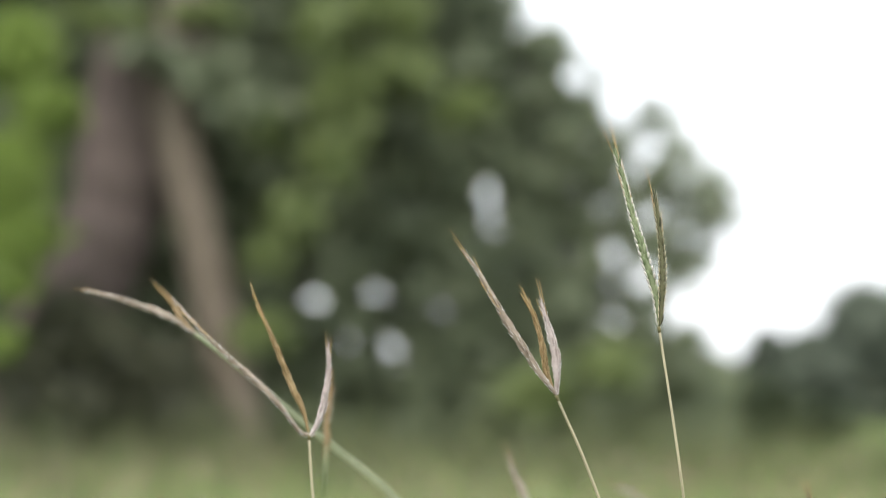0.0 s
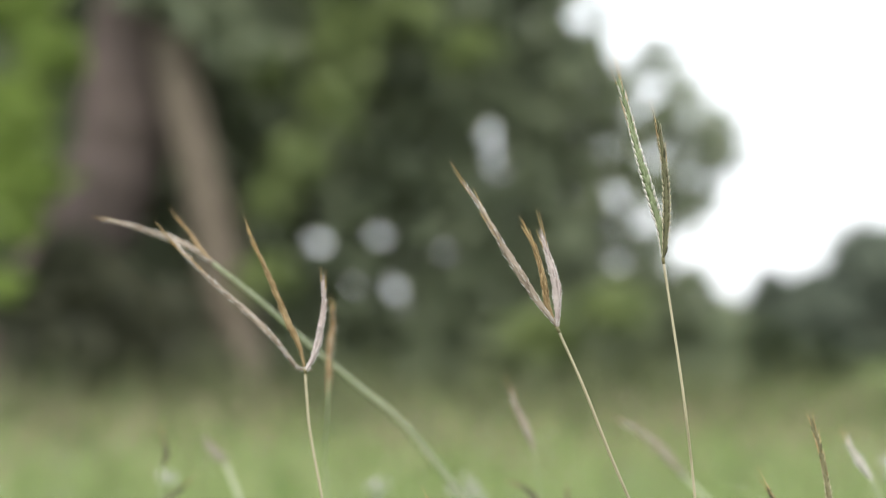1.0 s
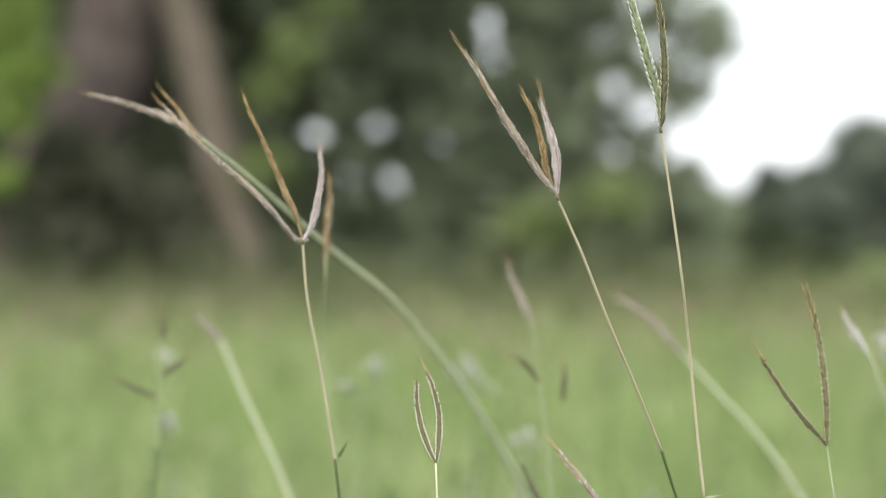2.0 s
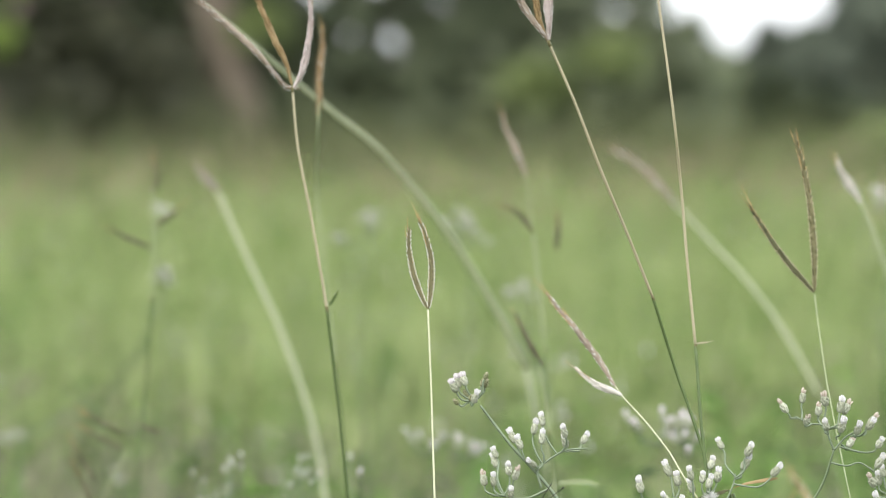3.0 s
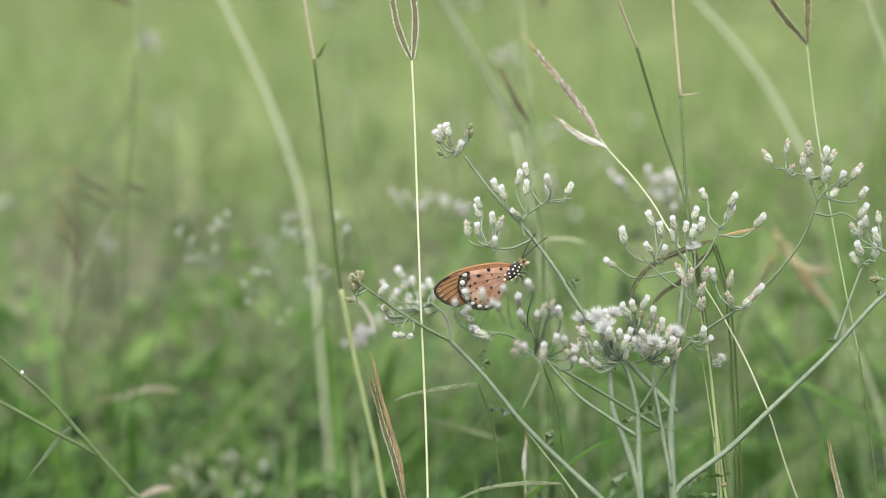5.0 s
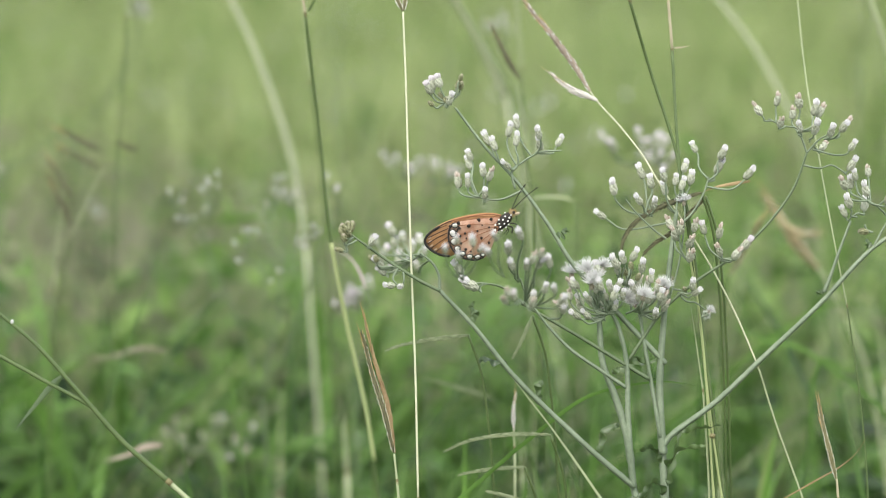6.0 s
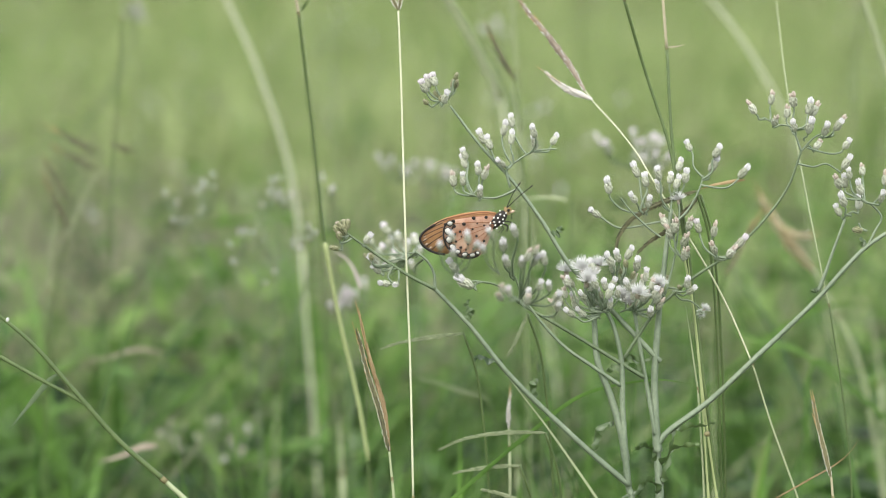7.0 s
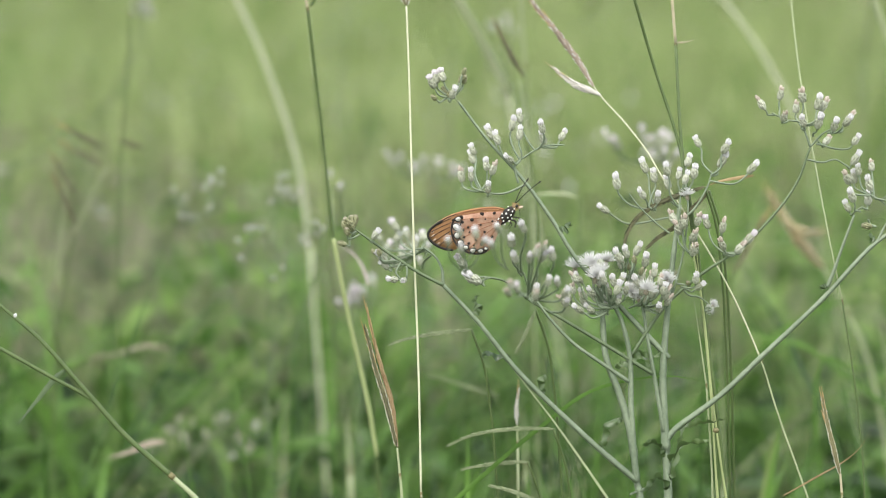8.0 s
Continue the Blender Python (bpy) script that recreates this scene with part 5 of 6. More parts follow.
def main_weed():
    foot = rooted([(0.1011, 0.6929, 0.3678), (0.1018, 0.6912, 0.3561), (0.1024, 0.6895, 0.3447)], 0.1)
    base = foot[-1].copy()
    base[2] = 0
    t = thing("flowering_weed", base, "branched grey-green weed with many small white flower heads", "weed", "flowering weeds")
    second = rooted([(0.0898, 0.6898, 0.353), (0.0905, 0.6892, 0.349), (0.0916, 0.6886, 0.345)], 0.1)
    for q in (*foot[:3], *second[:3]):
        q[1] += 0.0014
    branch(t, foot, (0.0013, 0.0022), name="stem")
    branch(t, [*second[:-1], foot[-1]], (0.0011, 0.0018), name="stem")
    # ways up from the main fork
    branch(t, [(0.1016, 0.6926, 0.3658), (0.1043, 0.693, 0.3693), (0.1209, 0.6946, 0.3818), (0.1378, 0.6967, 0.3977), (0.1593, 0.6993, 0.4181), (0.1796, 0.7022, 0.4395), (0.1934, 0.7032, 0.4481)], (0.00125, 0.0008))
    branch(t, [(0.1613, 0.6999, 0.4229), (0.1634, 0.7006, 0.4281), (0.1663, 0.7018, 0.4365), (0.1711, 0.7037, 0.4495)], (0.0008, 0.0005))
    branch(t, [(0.1014, 0.6921, 0.3625), (0.1007, 0.6934, 0.371), (0.1, 0.6959, 0.3878), (0.1013, 0.6993, 0.411), (0.1039, 0.703, 0.4362), (0.1059, 0.7055, 0.453)], (0.0018, 0.0008))
    branch(t, [(0.1003, 0.6921, 0.3691), (0.0973, 0.6946, 0.386), (0.0938, 0.6974, 0.4049), (0.0916, 0.6992, 0.4165), (0.0862, 0.7007, 0.426)], (0.0009, 0.0005))
    branch(t, [(0.0902, 0.6889, 0.3507), (0.0769, 0.6905, 0.3619), (0.0663, 0.6919, 0.3715), (0.045, 0.695, 0.3921), (0.0301, 0.6976, 0.4104), (0.0174, 0.6995, 0.4236)], (0.0012, 0.0008))
    branch(t, [(0.0174, 0.699, 0.4237), (0.009, 0.6998, 0.4279), (-0.0016, 0.7009, 0.4345), (-0.01, 0.7018, 0.4404), (-0.0159, 0.7025, 0.4445)], (0.0007, 0.00045), "weed_dark")
    branch(t, [(0.0174, 0.7, 0.4234), (0.017, 0.7017, 0.429), (0.0145, 0.7033, 0.4336), (0.01, 0.7047, 0.437)], (0.0006, 0.0004))
    branch(t, [(0.0958, 0.6943, 0.3909), (0.0831, 0.695, 0.3986), (0.0703, 0.6957, 0.4064), (0.0575, 0.6963, 0.4139), (0.05, 0.6965, 0.4182), (0.0405, 0.6971, 0.4256), (0.0321, 0.6968, 0.4273)], (0.0008, 0.0004), "weed_dark")
    branch(t, [(0.0869, 0.6935, 0.388), (0.0767, 0.6941, 0.3949), (0.066, 0.6948, 0.4024), (0.0579, 0.6956, 0.4108), (0.0521, 0.6963, 0.4183)], (0.0008, 0.0005))
    branch(t, [(0.1021, 0.6971, 0.3962), (0.0918, 0.6985, 0.4069), (0.0789, 0.7004, 0.4206), (0.0672, 0.7021, 0.4332), (0.0575, 0.7042, 0.4485), (0.046, 0.7084, 0.4637), (0.0344, 0.7115, 0.4761), (0.0231, 0.7138, 0.4907)], (0.0011, 0.0005))
    branch(t, [(0.0875, 0.6963, 0.3965), (0.1011, 0.6985, 0.4166), (0.1147, 0.6995, 0.4284), (0.1273, 0.7, 0.4369), (0.1398, 0.7011, 0.4491), (0.1491, 0.7031, 0.462), (0.1537, 0.7041, 0.4751)], (0.0007, 0.00045), "weed_dark")
    branch(t, [(0.0893, 0.6908, 0.3596), (0.0872, 0.6923, 0.3713), (0.0832, 0.6939, 0.384), (0.0784, 0.6956, 0.3967), (0.0771, 0.6974, 0.4104), (0.0762, 0.6983, 0.4178), (0.0744, 0.6988, 0.4231)], (0.0016, 0.0008))
    branch(t, [(0.0902, 0.6894, 0.3501), (0.0889, 0.6908, 0.3629), (0.0878, 0.6928, 0.38), (0.0873, 0.6948, 0.3969), (0.084, 0.6963, 0.4107), (0.0807, 0.6968, 0.4171)], (0.0014, 0.0007))
    branch(t, [(0.0472, 0.6969, 0.4289), (0.049, 0.6961, 0.4237), (0.0511, 0.6951, 0.4175)], (0.0004, 0.0006), "weed_dark")
    branch(t, [(0.0455, 0.7068, 0.461), (0.0443, 0.7086, 0.4675), (0.0481, 0.7094, 0.4706), (0.0545, 0.7102, 0.4742), (0.0629, 0.7103, 0.475)], (0.0005, 0.0003))
    branch(t, [(0.0481, 0.7066, 0.4604), (0.0406, 0.7057, 0.4573), (0.0347, 0.7058, 0.4573), (0.0311, 0.7061, 0.4583)], (0.0005, 0.0003))
    # sprays of flower heads
    spray(t, [(0.0206, 0.7142, 0.4928), (0.0231, 0.7138, 0.4907)], [(0.0147, 0.7152, 0.4992), (0.017, 0.7153, 0.5005), (0.0132, 0.715, 0.498)], "lilac", size=1.1, deep=0.004)
    spray(t, [(0.0206, 0.7142, 0.4928), (0.0231, 0.7138, 0.4907)], [(0.0255, 0.7156, 0.5028), (0.0175, 0.7146, 0.4953), (0.0195, 0.7144, 0.4944), (0.0212, 0.7144, 0.494)], "bud", other="white", mix=0.3, deep=0.004)
    spray(t, [(0.0231, 0.7144, 0.4944)], [(0.0244, 0.7152, 0.4999), (0.0256, 0.7151, 0.4994), (0.0132, 0.7142, 0.4928)], "bud", deep=0.003)
    spray(t, [(0.0443, 0.7086, 0.4675), (0.0481, 0.7094, 0.4706), (0.0545, 0.7102, 0.4742)], [(0.0353, 0.7114, 0.4785), (0.0375, 0.7111, 0.4774), (0.0435, 0.712, 0.4816), (0.0464, 0.7125, 0.4845), (0.0461, 0.7113, 0.4787), (0.054, 0.712, 0.482), (0.0547, 0.711, 0.4774), (0.0626, 0.711, 0.4778), (0.0422, 0.7093, 0.47)], "white", size=0.95)
    spray(t, [(0.0311, 0.7061, 0.4583), (0.0347, 0.7058, 0.4573), (0.0406, 0.7057, 0.4573)], [(0.0286, 0.7106, 0.4722), (0.0286, 0.7097, 0.469), (0.0335, 0.7093, 0.4678), (0.0359, 0.709, 0.4668), (0.0278, 0.7082, 0.4637), (0.0244, 0.7079, 0.4625), (0.0341, 0.7069, 0.4597)], "white", other="brown", mix=0.2, size=0.95)
    spray(t, [(-0.0159, 0.7025, 0.4441), (-0.0132, 0.7021, 0.442)], [(-0.017, 0.703, 0.4475), (-0.0187, 0.7031, 0.4482), (-0.0153, 0.7031, 0.4482), (-0.0197, 0.7028, 0.4462), (-0.0184, 0.7026, 0.445), (-0.021, 0.7017, 0.4386), (-0.0176, 0.7029, 0.4466)], "bud", size=1.25, deep=0.004)
    spray(t, [(-0.01, 0.7018, 0.44), (-0.0047, 0.7012, 0.4366), (0.0005, 0.7006, 0.4328), (0.0051, 0.7001, 0.43)], [(-0.0067, 0.7012, 0.4366), (-0.0054, 0.7007, 0.4333), (-0.0043, 0.7002, 0.4299), (-0.0089, 0.701, 0.4349), (-0.0015, 0.6997, 0.4266), (-0.0075, 0.7022, 0.4429), (0.0027, 0.6996, 0.4261)], "bud", other="white", mix=0.5, size=0.9)
    spray(t, [(0.01, 0.7047, 0.4368), (0.0058, 0.7042, 0.4334)], [(-0.0004, 0.8, 0.4227), (-0.0047, 0.8, 0.4198), (0.0032, 0.8, 0.4253), (0.0069, 0.8, 0.4204), (-0.0018, 0.8, 0.4272), (0.0105, 0.8, 0.4243), (0.0015, 0.8, 0.4166), (0.0049, 0.8, 0.413), (0.0121, 0.8, 0.4204)], "white", other="lilac", mix=0.4, size=1.1, stem="weed_stem")
    spray(t, [(0.01, 0.7047, 0.4368), (0.0137, 0.7041, 0.4334)], [(-0.0087, 0.8, 0.4227), (-0.0057, 0.8, 0.4149), (-0.0013, 0.8, 0.4114), (0.0092, 0.8, 0.413)], "lilac", size=1.0)
    spray(t, [(0.0321, 0.6968, 0.4273), (0.038, 0.6967, 0.4268)], [(0.0243, 0.6976, 0.4322), (0.027, 0.6969, 0.4273), (0.0291, 0.6968, 0.4268)], "white", size=1.25, deep=0.003)
    spray(t, [(0.0224, 0.645, 0.4402), (0.0273, 0.645, 0.4378), (0.0322, 0.645, 0.4374), (0.0364, 0.645, 0.439), (0.0399, 0.645, 0.4414)], [(0.0217, 0.618, 0.4582), (0.0269, 0.618, 0.4578), (0.0178, 0.618, 0.4552), (0.0295, 0.618, 0.4559), (0.032, 0.618, 0.454), (0.0221, 0.618, 0.4525), (0.0343, 0.618, 0.4589)], "white", other="lilac", mix=0.2, size=0.84, deep=0.005, thick=0.0002)
    spray(t, [(0.0457, 0.695, 0.4271), (0.0471, 0.695, 0.4293)], [(0.0403, 0.655, 0.4491), (0.0444, 0.655, 0.4537), (0.0418, 0.655, 0.4426)], "white", size=1.05, deep=0.004)
    spray(t, [(0.0475, 0.64, 0.4306), (0.044, 0.64, 0.4335)], [(0.0386, 0.625, 0.4406), (0.0382, 0.625, 0.4358), (0.0409, 0.625, 0.4387), (0.0469, 0.625, 0.4367)], "lilac", other="brown", mix=0.5, size=0.95, deep=0.006, thick=0.0002)
    spray(t, [(0.0464, 0.67, 0.425), (0.0505, 0.67, 0.424), (0.0556, 0.67, 0.4198), (0.0607, 0.67, 0.4178)], [(0.0492, 0.645, 0.4321), (0.0533, 0.645, 0.435), (0.056, 0.645, 0.4358), (0.0586, 0.645, 0.4331), (0.0596, 0.645, 0.4271), (0.0512, 0.645, 0.4434), (0.0486, 0.645, 0.4464), (0.0545, 0.645, 0.4444), (0.0467, 0.645, 0.4434), (0.0515, 0.645, 0.4478)], "brown", other="white", mix=0.5, size=0.88)
    spray(t, [(0.0771, 0.6969, 0.4105), (0.0809, 0.6978, 0.4169), (0.0745, 0.698, 0.4179)], [(0.0671, 0.6988, 0.4293), (0.0723, 0.6991, 0.4318), (0.0786, 0.6991, 0.4323), (0.0735, 0.6985, 0.4281)], "fluffy", size=1.1)
    spray(t, [(0.0807, 0.6968, 0.4171), (0.0839, 0.6963, 0.4139), (0.077, 0.6961, 0.4118)], [(0.0684, 0.6977, 0.4255), (0.0722, 0.6972, 0.4224), (0.0754, 0.6975, 0.4245), (0.0789, 0.6971, 0.4224), (0.0659, 0.6973, 0.4224), (0.0701, 0.6964, 0.4171), (0.0803, 0.6977, 0.4266), (0.0744, 0.6967, 0.4192), (0.0642, 0.6968, 0.4192), (0.0676, 0.6963, 0.4161), (0.0777, 0.6965, 0.4182)], "white", other="brown", mix=0.35, size=0.9)
    spray(t, [(0.0862, 0.7007, 0.426), (0.0891, 0.7, 0.4217)], [(0.0822, 0.7021, 0.4354), (0.0852, 0.7023, 0.4366), (0.0878, 0.702, 0.4351), (0.0905, 0.7021, 0.436), (0.0926, 0.7017, 0.4332), (0.0834, 0.7017, 0.4327), (0.0894, 0.7015, 0.4322), (0.0915, 0.7012, 0.4298), (0.0864, 0.7015, 0.4313)], "bud", other="white", mix=0.45)
    spray(t, [(0.0862, 0.7002, 0.4261), (0.0915, 0.6987, 0.4167), (0.0937, 0.6982, 0.4135)], [(0.0872, 0.6985, 0.4221), (0.0897, 0.6982, 0.42)], "fluffy", size=1.0)
    spray(t, [(0.0916, 0.6992, 0.4165), (0.0938, 0.6987, 0.4133)], [(0.0926, 0.7006, 0.426), (0.0958, 0.7004, 0.4249), (0.0983, 0.7005, 0.426), (0.0948, 0.6999, 0.4218), (0.0976, 0.6996, 0.4201), (0.1001, 0.6999, 0.4218), (0.089, 0.7006, 0.426), (0.0933, 0.6993, 0.4175)], "white", other="brown", mix=0.5)
    spray(t, [(0.0807, 0.6964, 0.4171), (0.0839, 0.6959, 0.414), (0.0786, 0.696, 0.414)], [(0.0662, 0.697, 0.4271), (0.0696, 0.696, 0.4205), (0.0763, 0.697, 0.4278), (0.0816, 0.6964, 0.4243), (0.0823, 0.6957, 0.4195), (0.0722, 0.6952, 0.4152), (0.0789, 0.6951, 0.4151), (0.0837, 0.6968, 0.4268), (0.0852, 0.6963, 0.4236), (0.0627, 0.6956, 0.4173), (0.0755, 0.6978, 0.433)], "white", other="brown", mix=0.35, size=0.9)
    spray(t, [(0.0807, 0.6972, 0.4169), (0.0892, 0.6968, 0.4149)], [(0.0754, 0.6968, 0.4302), (0.0927, 0.6957, 0.4244)], "fluffy", size=1.1)
    spray(t, [(0.0914, 0.6977, 0.4169), (0.0947, 0.6972, 0.4137)], [(0.0961, 0.7005, 0.429), (0.0991, 0.6996, 0.4235), (0.0911, 0.6996, 0.4229), (0.1021, 0.6996, 0.4236), (0.0971, 0.6986, 0.4166), (0.1011, 0.6989, 0.4187)], "white", other="brown", mix=0.35, size=0.9)
    spray(t, [(0.104, 0.7003, 0.4217), (0.1012, 0.6993, 0.4143)], [(0.1009, 0.7006, 0.4266), (0.1085, 0.7059, 0.4568)], "fluffy", size=0.95)
    spray(t, [(0.1064, 0.6995, 0.4229), (0.1148, 0.7001, 0.4282)], [(0.111, 0.7001, 0.4273), (0.1085, 0.6998, 0.4251), (0.1127, 0.6996, 0.4244), (0.1055, 0.7, 0.4265)], "bud", other="white", mix=0.4)
    branch(t, [(0.1064, 0.7, 0.4228), (0.1096, 0.6995, 0.4197), (0.1132, 0.6993, 0.4191), (0.1166, 0.6989, 0.4166)], (0.0004, 0.0003))
    spray(t, [(0.1167, 0.6988, 0.4155)], [(0.1187, 0.6988, 0.4159), (0.117, 0.6986, 0.4142)], "fluffy", size=0.6, deep=0.002)
    spray(t, [(0.1059, 0.7055, 0.453), (0.1039, 0.7046, 0.4468), (0.1001, 0.7051, 0.4499), (0.0937, 0.7055, 0.452)], [(0.0826, 0.709, 0.4608), (0.0778, 0.7055, 0.4511), (0.0934, 0.7111, 0.4661), (0.1006, 0.7111, 0.4664), (0.0967, 0.7098, 0.4631), (0.1057, 0.7102, 0.4644), (0.1015, 0.7089, 0.461), (0.0914, 0.7075, 0.4575), (0.097, 0.7069, 0.4562)], "white", other="brown", mix=0.1)
    branch(t, [(0.1022, 0.704, 0.4425), (0.0979, 0.7045, 0.4456), (0.0905, 0.7056, 0.4526), (0.087, 0.7073, 0.457)], (0.0004, 0.00028))
    branch(t, [(0.106, 0.7046, 0.4468), (0.1117, 0.7053, 0.452), (0.1168, 0.7084, 0.4602), (0.1184, 0.7105, 0.4652)], (0.0005, 0.0003))
    spray(t, [(0.1059, 0.7055, 0.453), (0.1086, 0.7075, 0.458)], [(0.11, 0.7119, 0.4686), (0.1117, 0.7104, 0.4649), (0.1078, 0.7097, 0.4632)], "white")
    spray(t, [(0.1184, 0.7105, 0.4652), (0.1168, 0.7084, 0.4602)], [(0.1136, 0.7143, 0.4753), (0.1237, 0.7137, 0.4738), (0.1226, 0.7117, 0.4684), (0.1334, 0.7107, 0.4662)], "white", deep=0.004)
    spray(t, [(0.1095, 0.7013, 0.4356), (0.1115, 0.7008, 0.4324)], [(0.1034, 0.7023, 0.4485), (0.1067, 0.7021, 0.4476), (0.1118, 0.7022, 0.4487), (0.1103, 0.7013, 0.4424), (0.1099, 0.7007, 0.4382), (0.1052, 0.7017, 0.4447)], "brown", size=1.15)
    spray(t, [(0.1198, 0.6995, 0.4344), (0.123, 0.6996, 0.4359), (0.1167, 0.699, 0.4311)], [(0.1165, 0.7012, 0.4459), (0.122, 0.701, 0.445), (0.121, 0.7002, 0.4394), (0.1299, 0.7002, 0.4399), (0.1277, 0.7, 0.4385), (0.1314, 0.7004, 0.4415)], "brown", other="lilac", mix=0.3)
    branch(t, [(0.1537, 0.7041, 0.4751), (0.1515, 0.7047, 0.4809), (0.1498, 0.705, 0.4841), (0.1445, 0.705, 0.4851), (0.1391, 0.705, 0.4877)], (0.0004, 0.00028))
    branch(t, [(0.1537, 0.7041, 0.4751), (0.1583, 0.7046, 0.48), (0.1614, 0.7047, 0.4818)], (0.0004, 0.0003))
    branch(t, [(0.1525, 0.7035, 0.4705), (0.1584, 0.7033, 0.4694), (0.163, 0.7034, 0.4705), (0.1669, 0.7031, 0.4685)], (0.0004, 0.0003))
    spray(t, [(0.1391, 0.705, 0.4877), (0.1445, 0.705, 0.4851), (0.1498, 0.705, 0.4839)], [(0.1354, 0.705, 0.4908), (0.1429, 0.705, 0.494), (0.1429, 0.705, 0.4868)], "brown")
    spray(t, [(0.1498, 0.705, 0.4834), (0.1519, 0.7046, 0.4799), (0.1552, 0.7045, 0.4789)], [(0.1496, 0.705, 0.4944), (0.1496, 0.705, 0.4889), (0.1499, 0.705, 0.4851), (0.1567, 0.705, 0.4911), (0.1593, 0.705, 0.4898), (0.1557, 0.705, 0.4847)], "white", other="brown", mix=0.35)
    spray(t, [(0.1583, 0.7045, 0.4795), (0.1614, 0.7046, 0.4809), (0.1552, 0.7041, 0.4757)], [(0.1614, 0.7049, 0.4837), (0.1666, 0.705, 0.4852), (0.1687, 0.705, 0.4856), (0.1615, 0.7042, 0.4768), (0.1703, 0.7043, 0.4781)], "white", other="brown", mix=0.25)
    spray(t, [(0.1669, 0.7031, 0.4685)], [(0.1704, 0.7034, 0.4707)], "white", deep=0.002)
    branch(t, [(0.1796, 0.7021, 0.4394), (0.1823, 0.7029, 0.4449), (0.1848, 0.7037, 0.4502), (0.1817, 0.7046, 0.4543), (0.1765, 0.7059, 0.4573)], (0.0005, 0.0003))
    spray(t, [(0.1765, 0.7057, 0.4569), (0.1816, 0.7045, 0.4542), (0.1731, 0.7038, 0.4502)], [(0.1681, 0.7085, 0.4634), (0.1744, 0.7091, 0.4652), (0.1731, 0.7079, 0.462), (0.1801, 0.7094, 0.4661), (0.1769, 0.7073, 0.4607), (0.1856, 0.7088, 0.4646), (0.1689, 0.7061, 0.4575), (0.1834, 0.7064, 0.4587), (0.1697, 0.7041, 0.4518), (0.1782, 0.7045, 0.4542)], "white", other="brown", mix=0.3)
    spray(t, [(0.1763, 0.7034, 0.448)], [(0.1749, 0.703, 0.4454)], "bud", size=1.3, deep=0.002)
    for pts in ([(0.0312, 0.6986, 0.4152), (0.0293, 0.699, 0.4176), (0.0301, 0.6993, 0.4198)], [(0.0418, 0.6958, 0.3967), (0.0376, 0.6959, 0.3975), (0.0333, 0.6961, 0.3984), (0.0323, 0.6959, 0.3967)], [(0.0546, 0.6938, 0.3841), (0.0535, 0.6944, 0.3883), (0.0556, 0.6946, 0.39), (0.0552, 0.6943, 0.3875)], [(0.0777, 0.6917, 0.3649), (0.0786, 0.6926, 0.3712), (0.0844, 0.6929, 0.3737), (0.0823, 0.6926, 0.3716)], [(0.103, 0.693, 0.3684), (0.109, 0.6933, 0.3714), (0.1164, 0.6934, 0.372), (0.1228, 0.6934, 0.3731)], [(0.1026, 0.6915, 0.3583), (0.108, 0.6922, 0.3636), (0.1144, 0.6924, 0.3651), (0.1175, 0.6924, 0.3657)], [(0.1005, 0.6918, 0.3604), (0.0973, 0.6925, 0.3646), (0.0937, 0.6924, 0.3635), (0.0952, 0.6927, 0.3656)]):
        curled_leaf(t, pts, 0.0030)
    for pts in ([(0.0884, 0.6953, 0.3968), (0.0853, 0.695, 0.3947), (0.0821, 0.6949, 0.3936), (0.0841, 0.6951, 0.3957)], [(0.095, 0.6964, 0.3943), (0.0913, 0.697, 0.3981), (0.096, 0.6967, 0.3968), (0.0992, 0.6969, 0.3985)], [(0.0629, 0.7031, 0.4444), (0.064, 0.7034, 0.4459), (0.0656, 0.7032, 0.4453)], [(0.1611, 0.7001, 0.4234), (0.1597, 0.7001, 0.4228), (0.1592, 0.6999, 0.4217)], [(0.1796, 0.7024, 0.4402), (0.1777, 0.7026, 0.4411), (0.1786, 0.7022, 0.4386)], [(0.1016, 0.6894, 0.3478), (0.0984, 0.6901, 0.3521), (0.0941, 0.6895, 0.3478), (0.0877, 0.6893, 0.3457)], [(0.1027, 0.6902, 0.352), (0.1058, 0.6918, 0.3626), (0.1073, 0.6927, 0.3689)]):
        curled_leaf(t, pts, 0.0030)
    part("seed", Shape().spindle((0.1178, 0.687, 0.3705), (1, 0, 0.35), 0.0026, 0.0022, 7, 0.5).mesh("seed", M["node"], t.location), t, "round red-brown gall on a shrivelled leaf")
    return t


def soft_weed(label, crowns, depth):
    """A weed further back: one stem, a branch to each spray."""
    c = np.mean([h for _, hs, _ in crowns for h in hs], axis=0)
    base = np.array((c[0] + 0.01, c[1], 0))
    t = thing("flowering_weed", base, label, "weed", "flowering weeds")
    fork = np.array((c[0], c[1], max(0.08, min(h[2] for _, hs, _ in crowns for h in hs) - 0.07)))
    branch(t, [base, base * 0.5 + fork * 0.5 + np.array((0.004, 0, 0)), fork], (0.0009, 0.0007), "weed_dark", name="stem")
    for kind, hs, size in crowns:
        hs = [*hs, *(np.array(h) + np.array((rng.uniform(-0.006, 0.006), 0, rng.uniform(-0.006, 0.006))) for h in hs[::2])]
        m = np.mean(hs, axis=0)
        hub = m + np.array((0, 0, -0.012))
        branch(t, [fork, fork * 0.45 + hub * 0.55 + np.array((0.003, 0, -0.003)), hub], (0.0006, 0.0004), "weed_dark")
        hubs = [hub, *(m + np.array((dx, 0, -0.007)) for dx in (-0.008, 0.008))]
        spray(t, hubs, hs, kind, "weed_dark", "lilac", size, 0.3, deep=0.02)
    return t


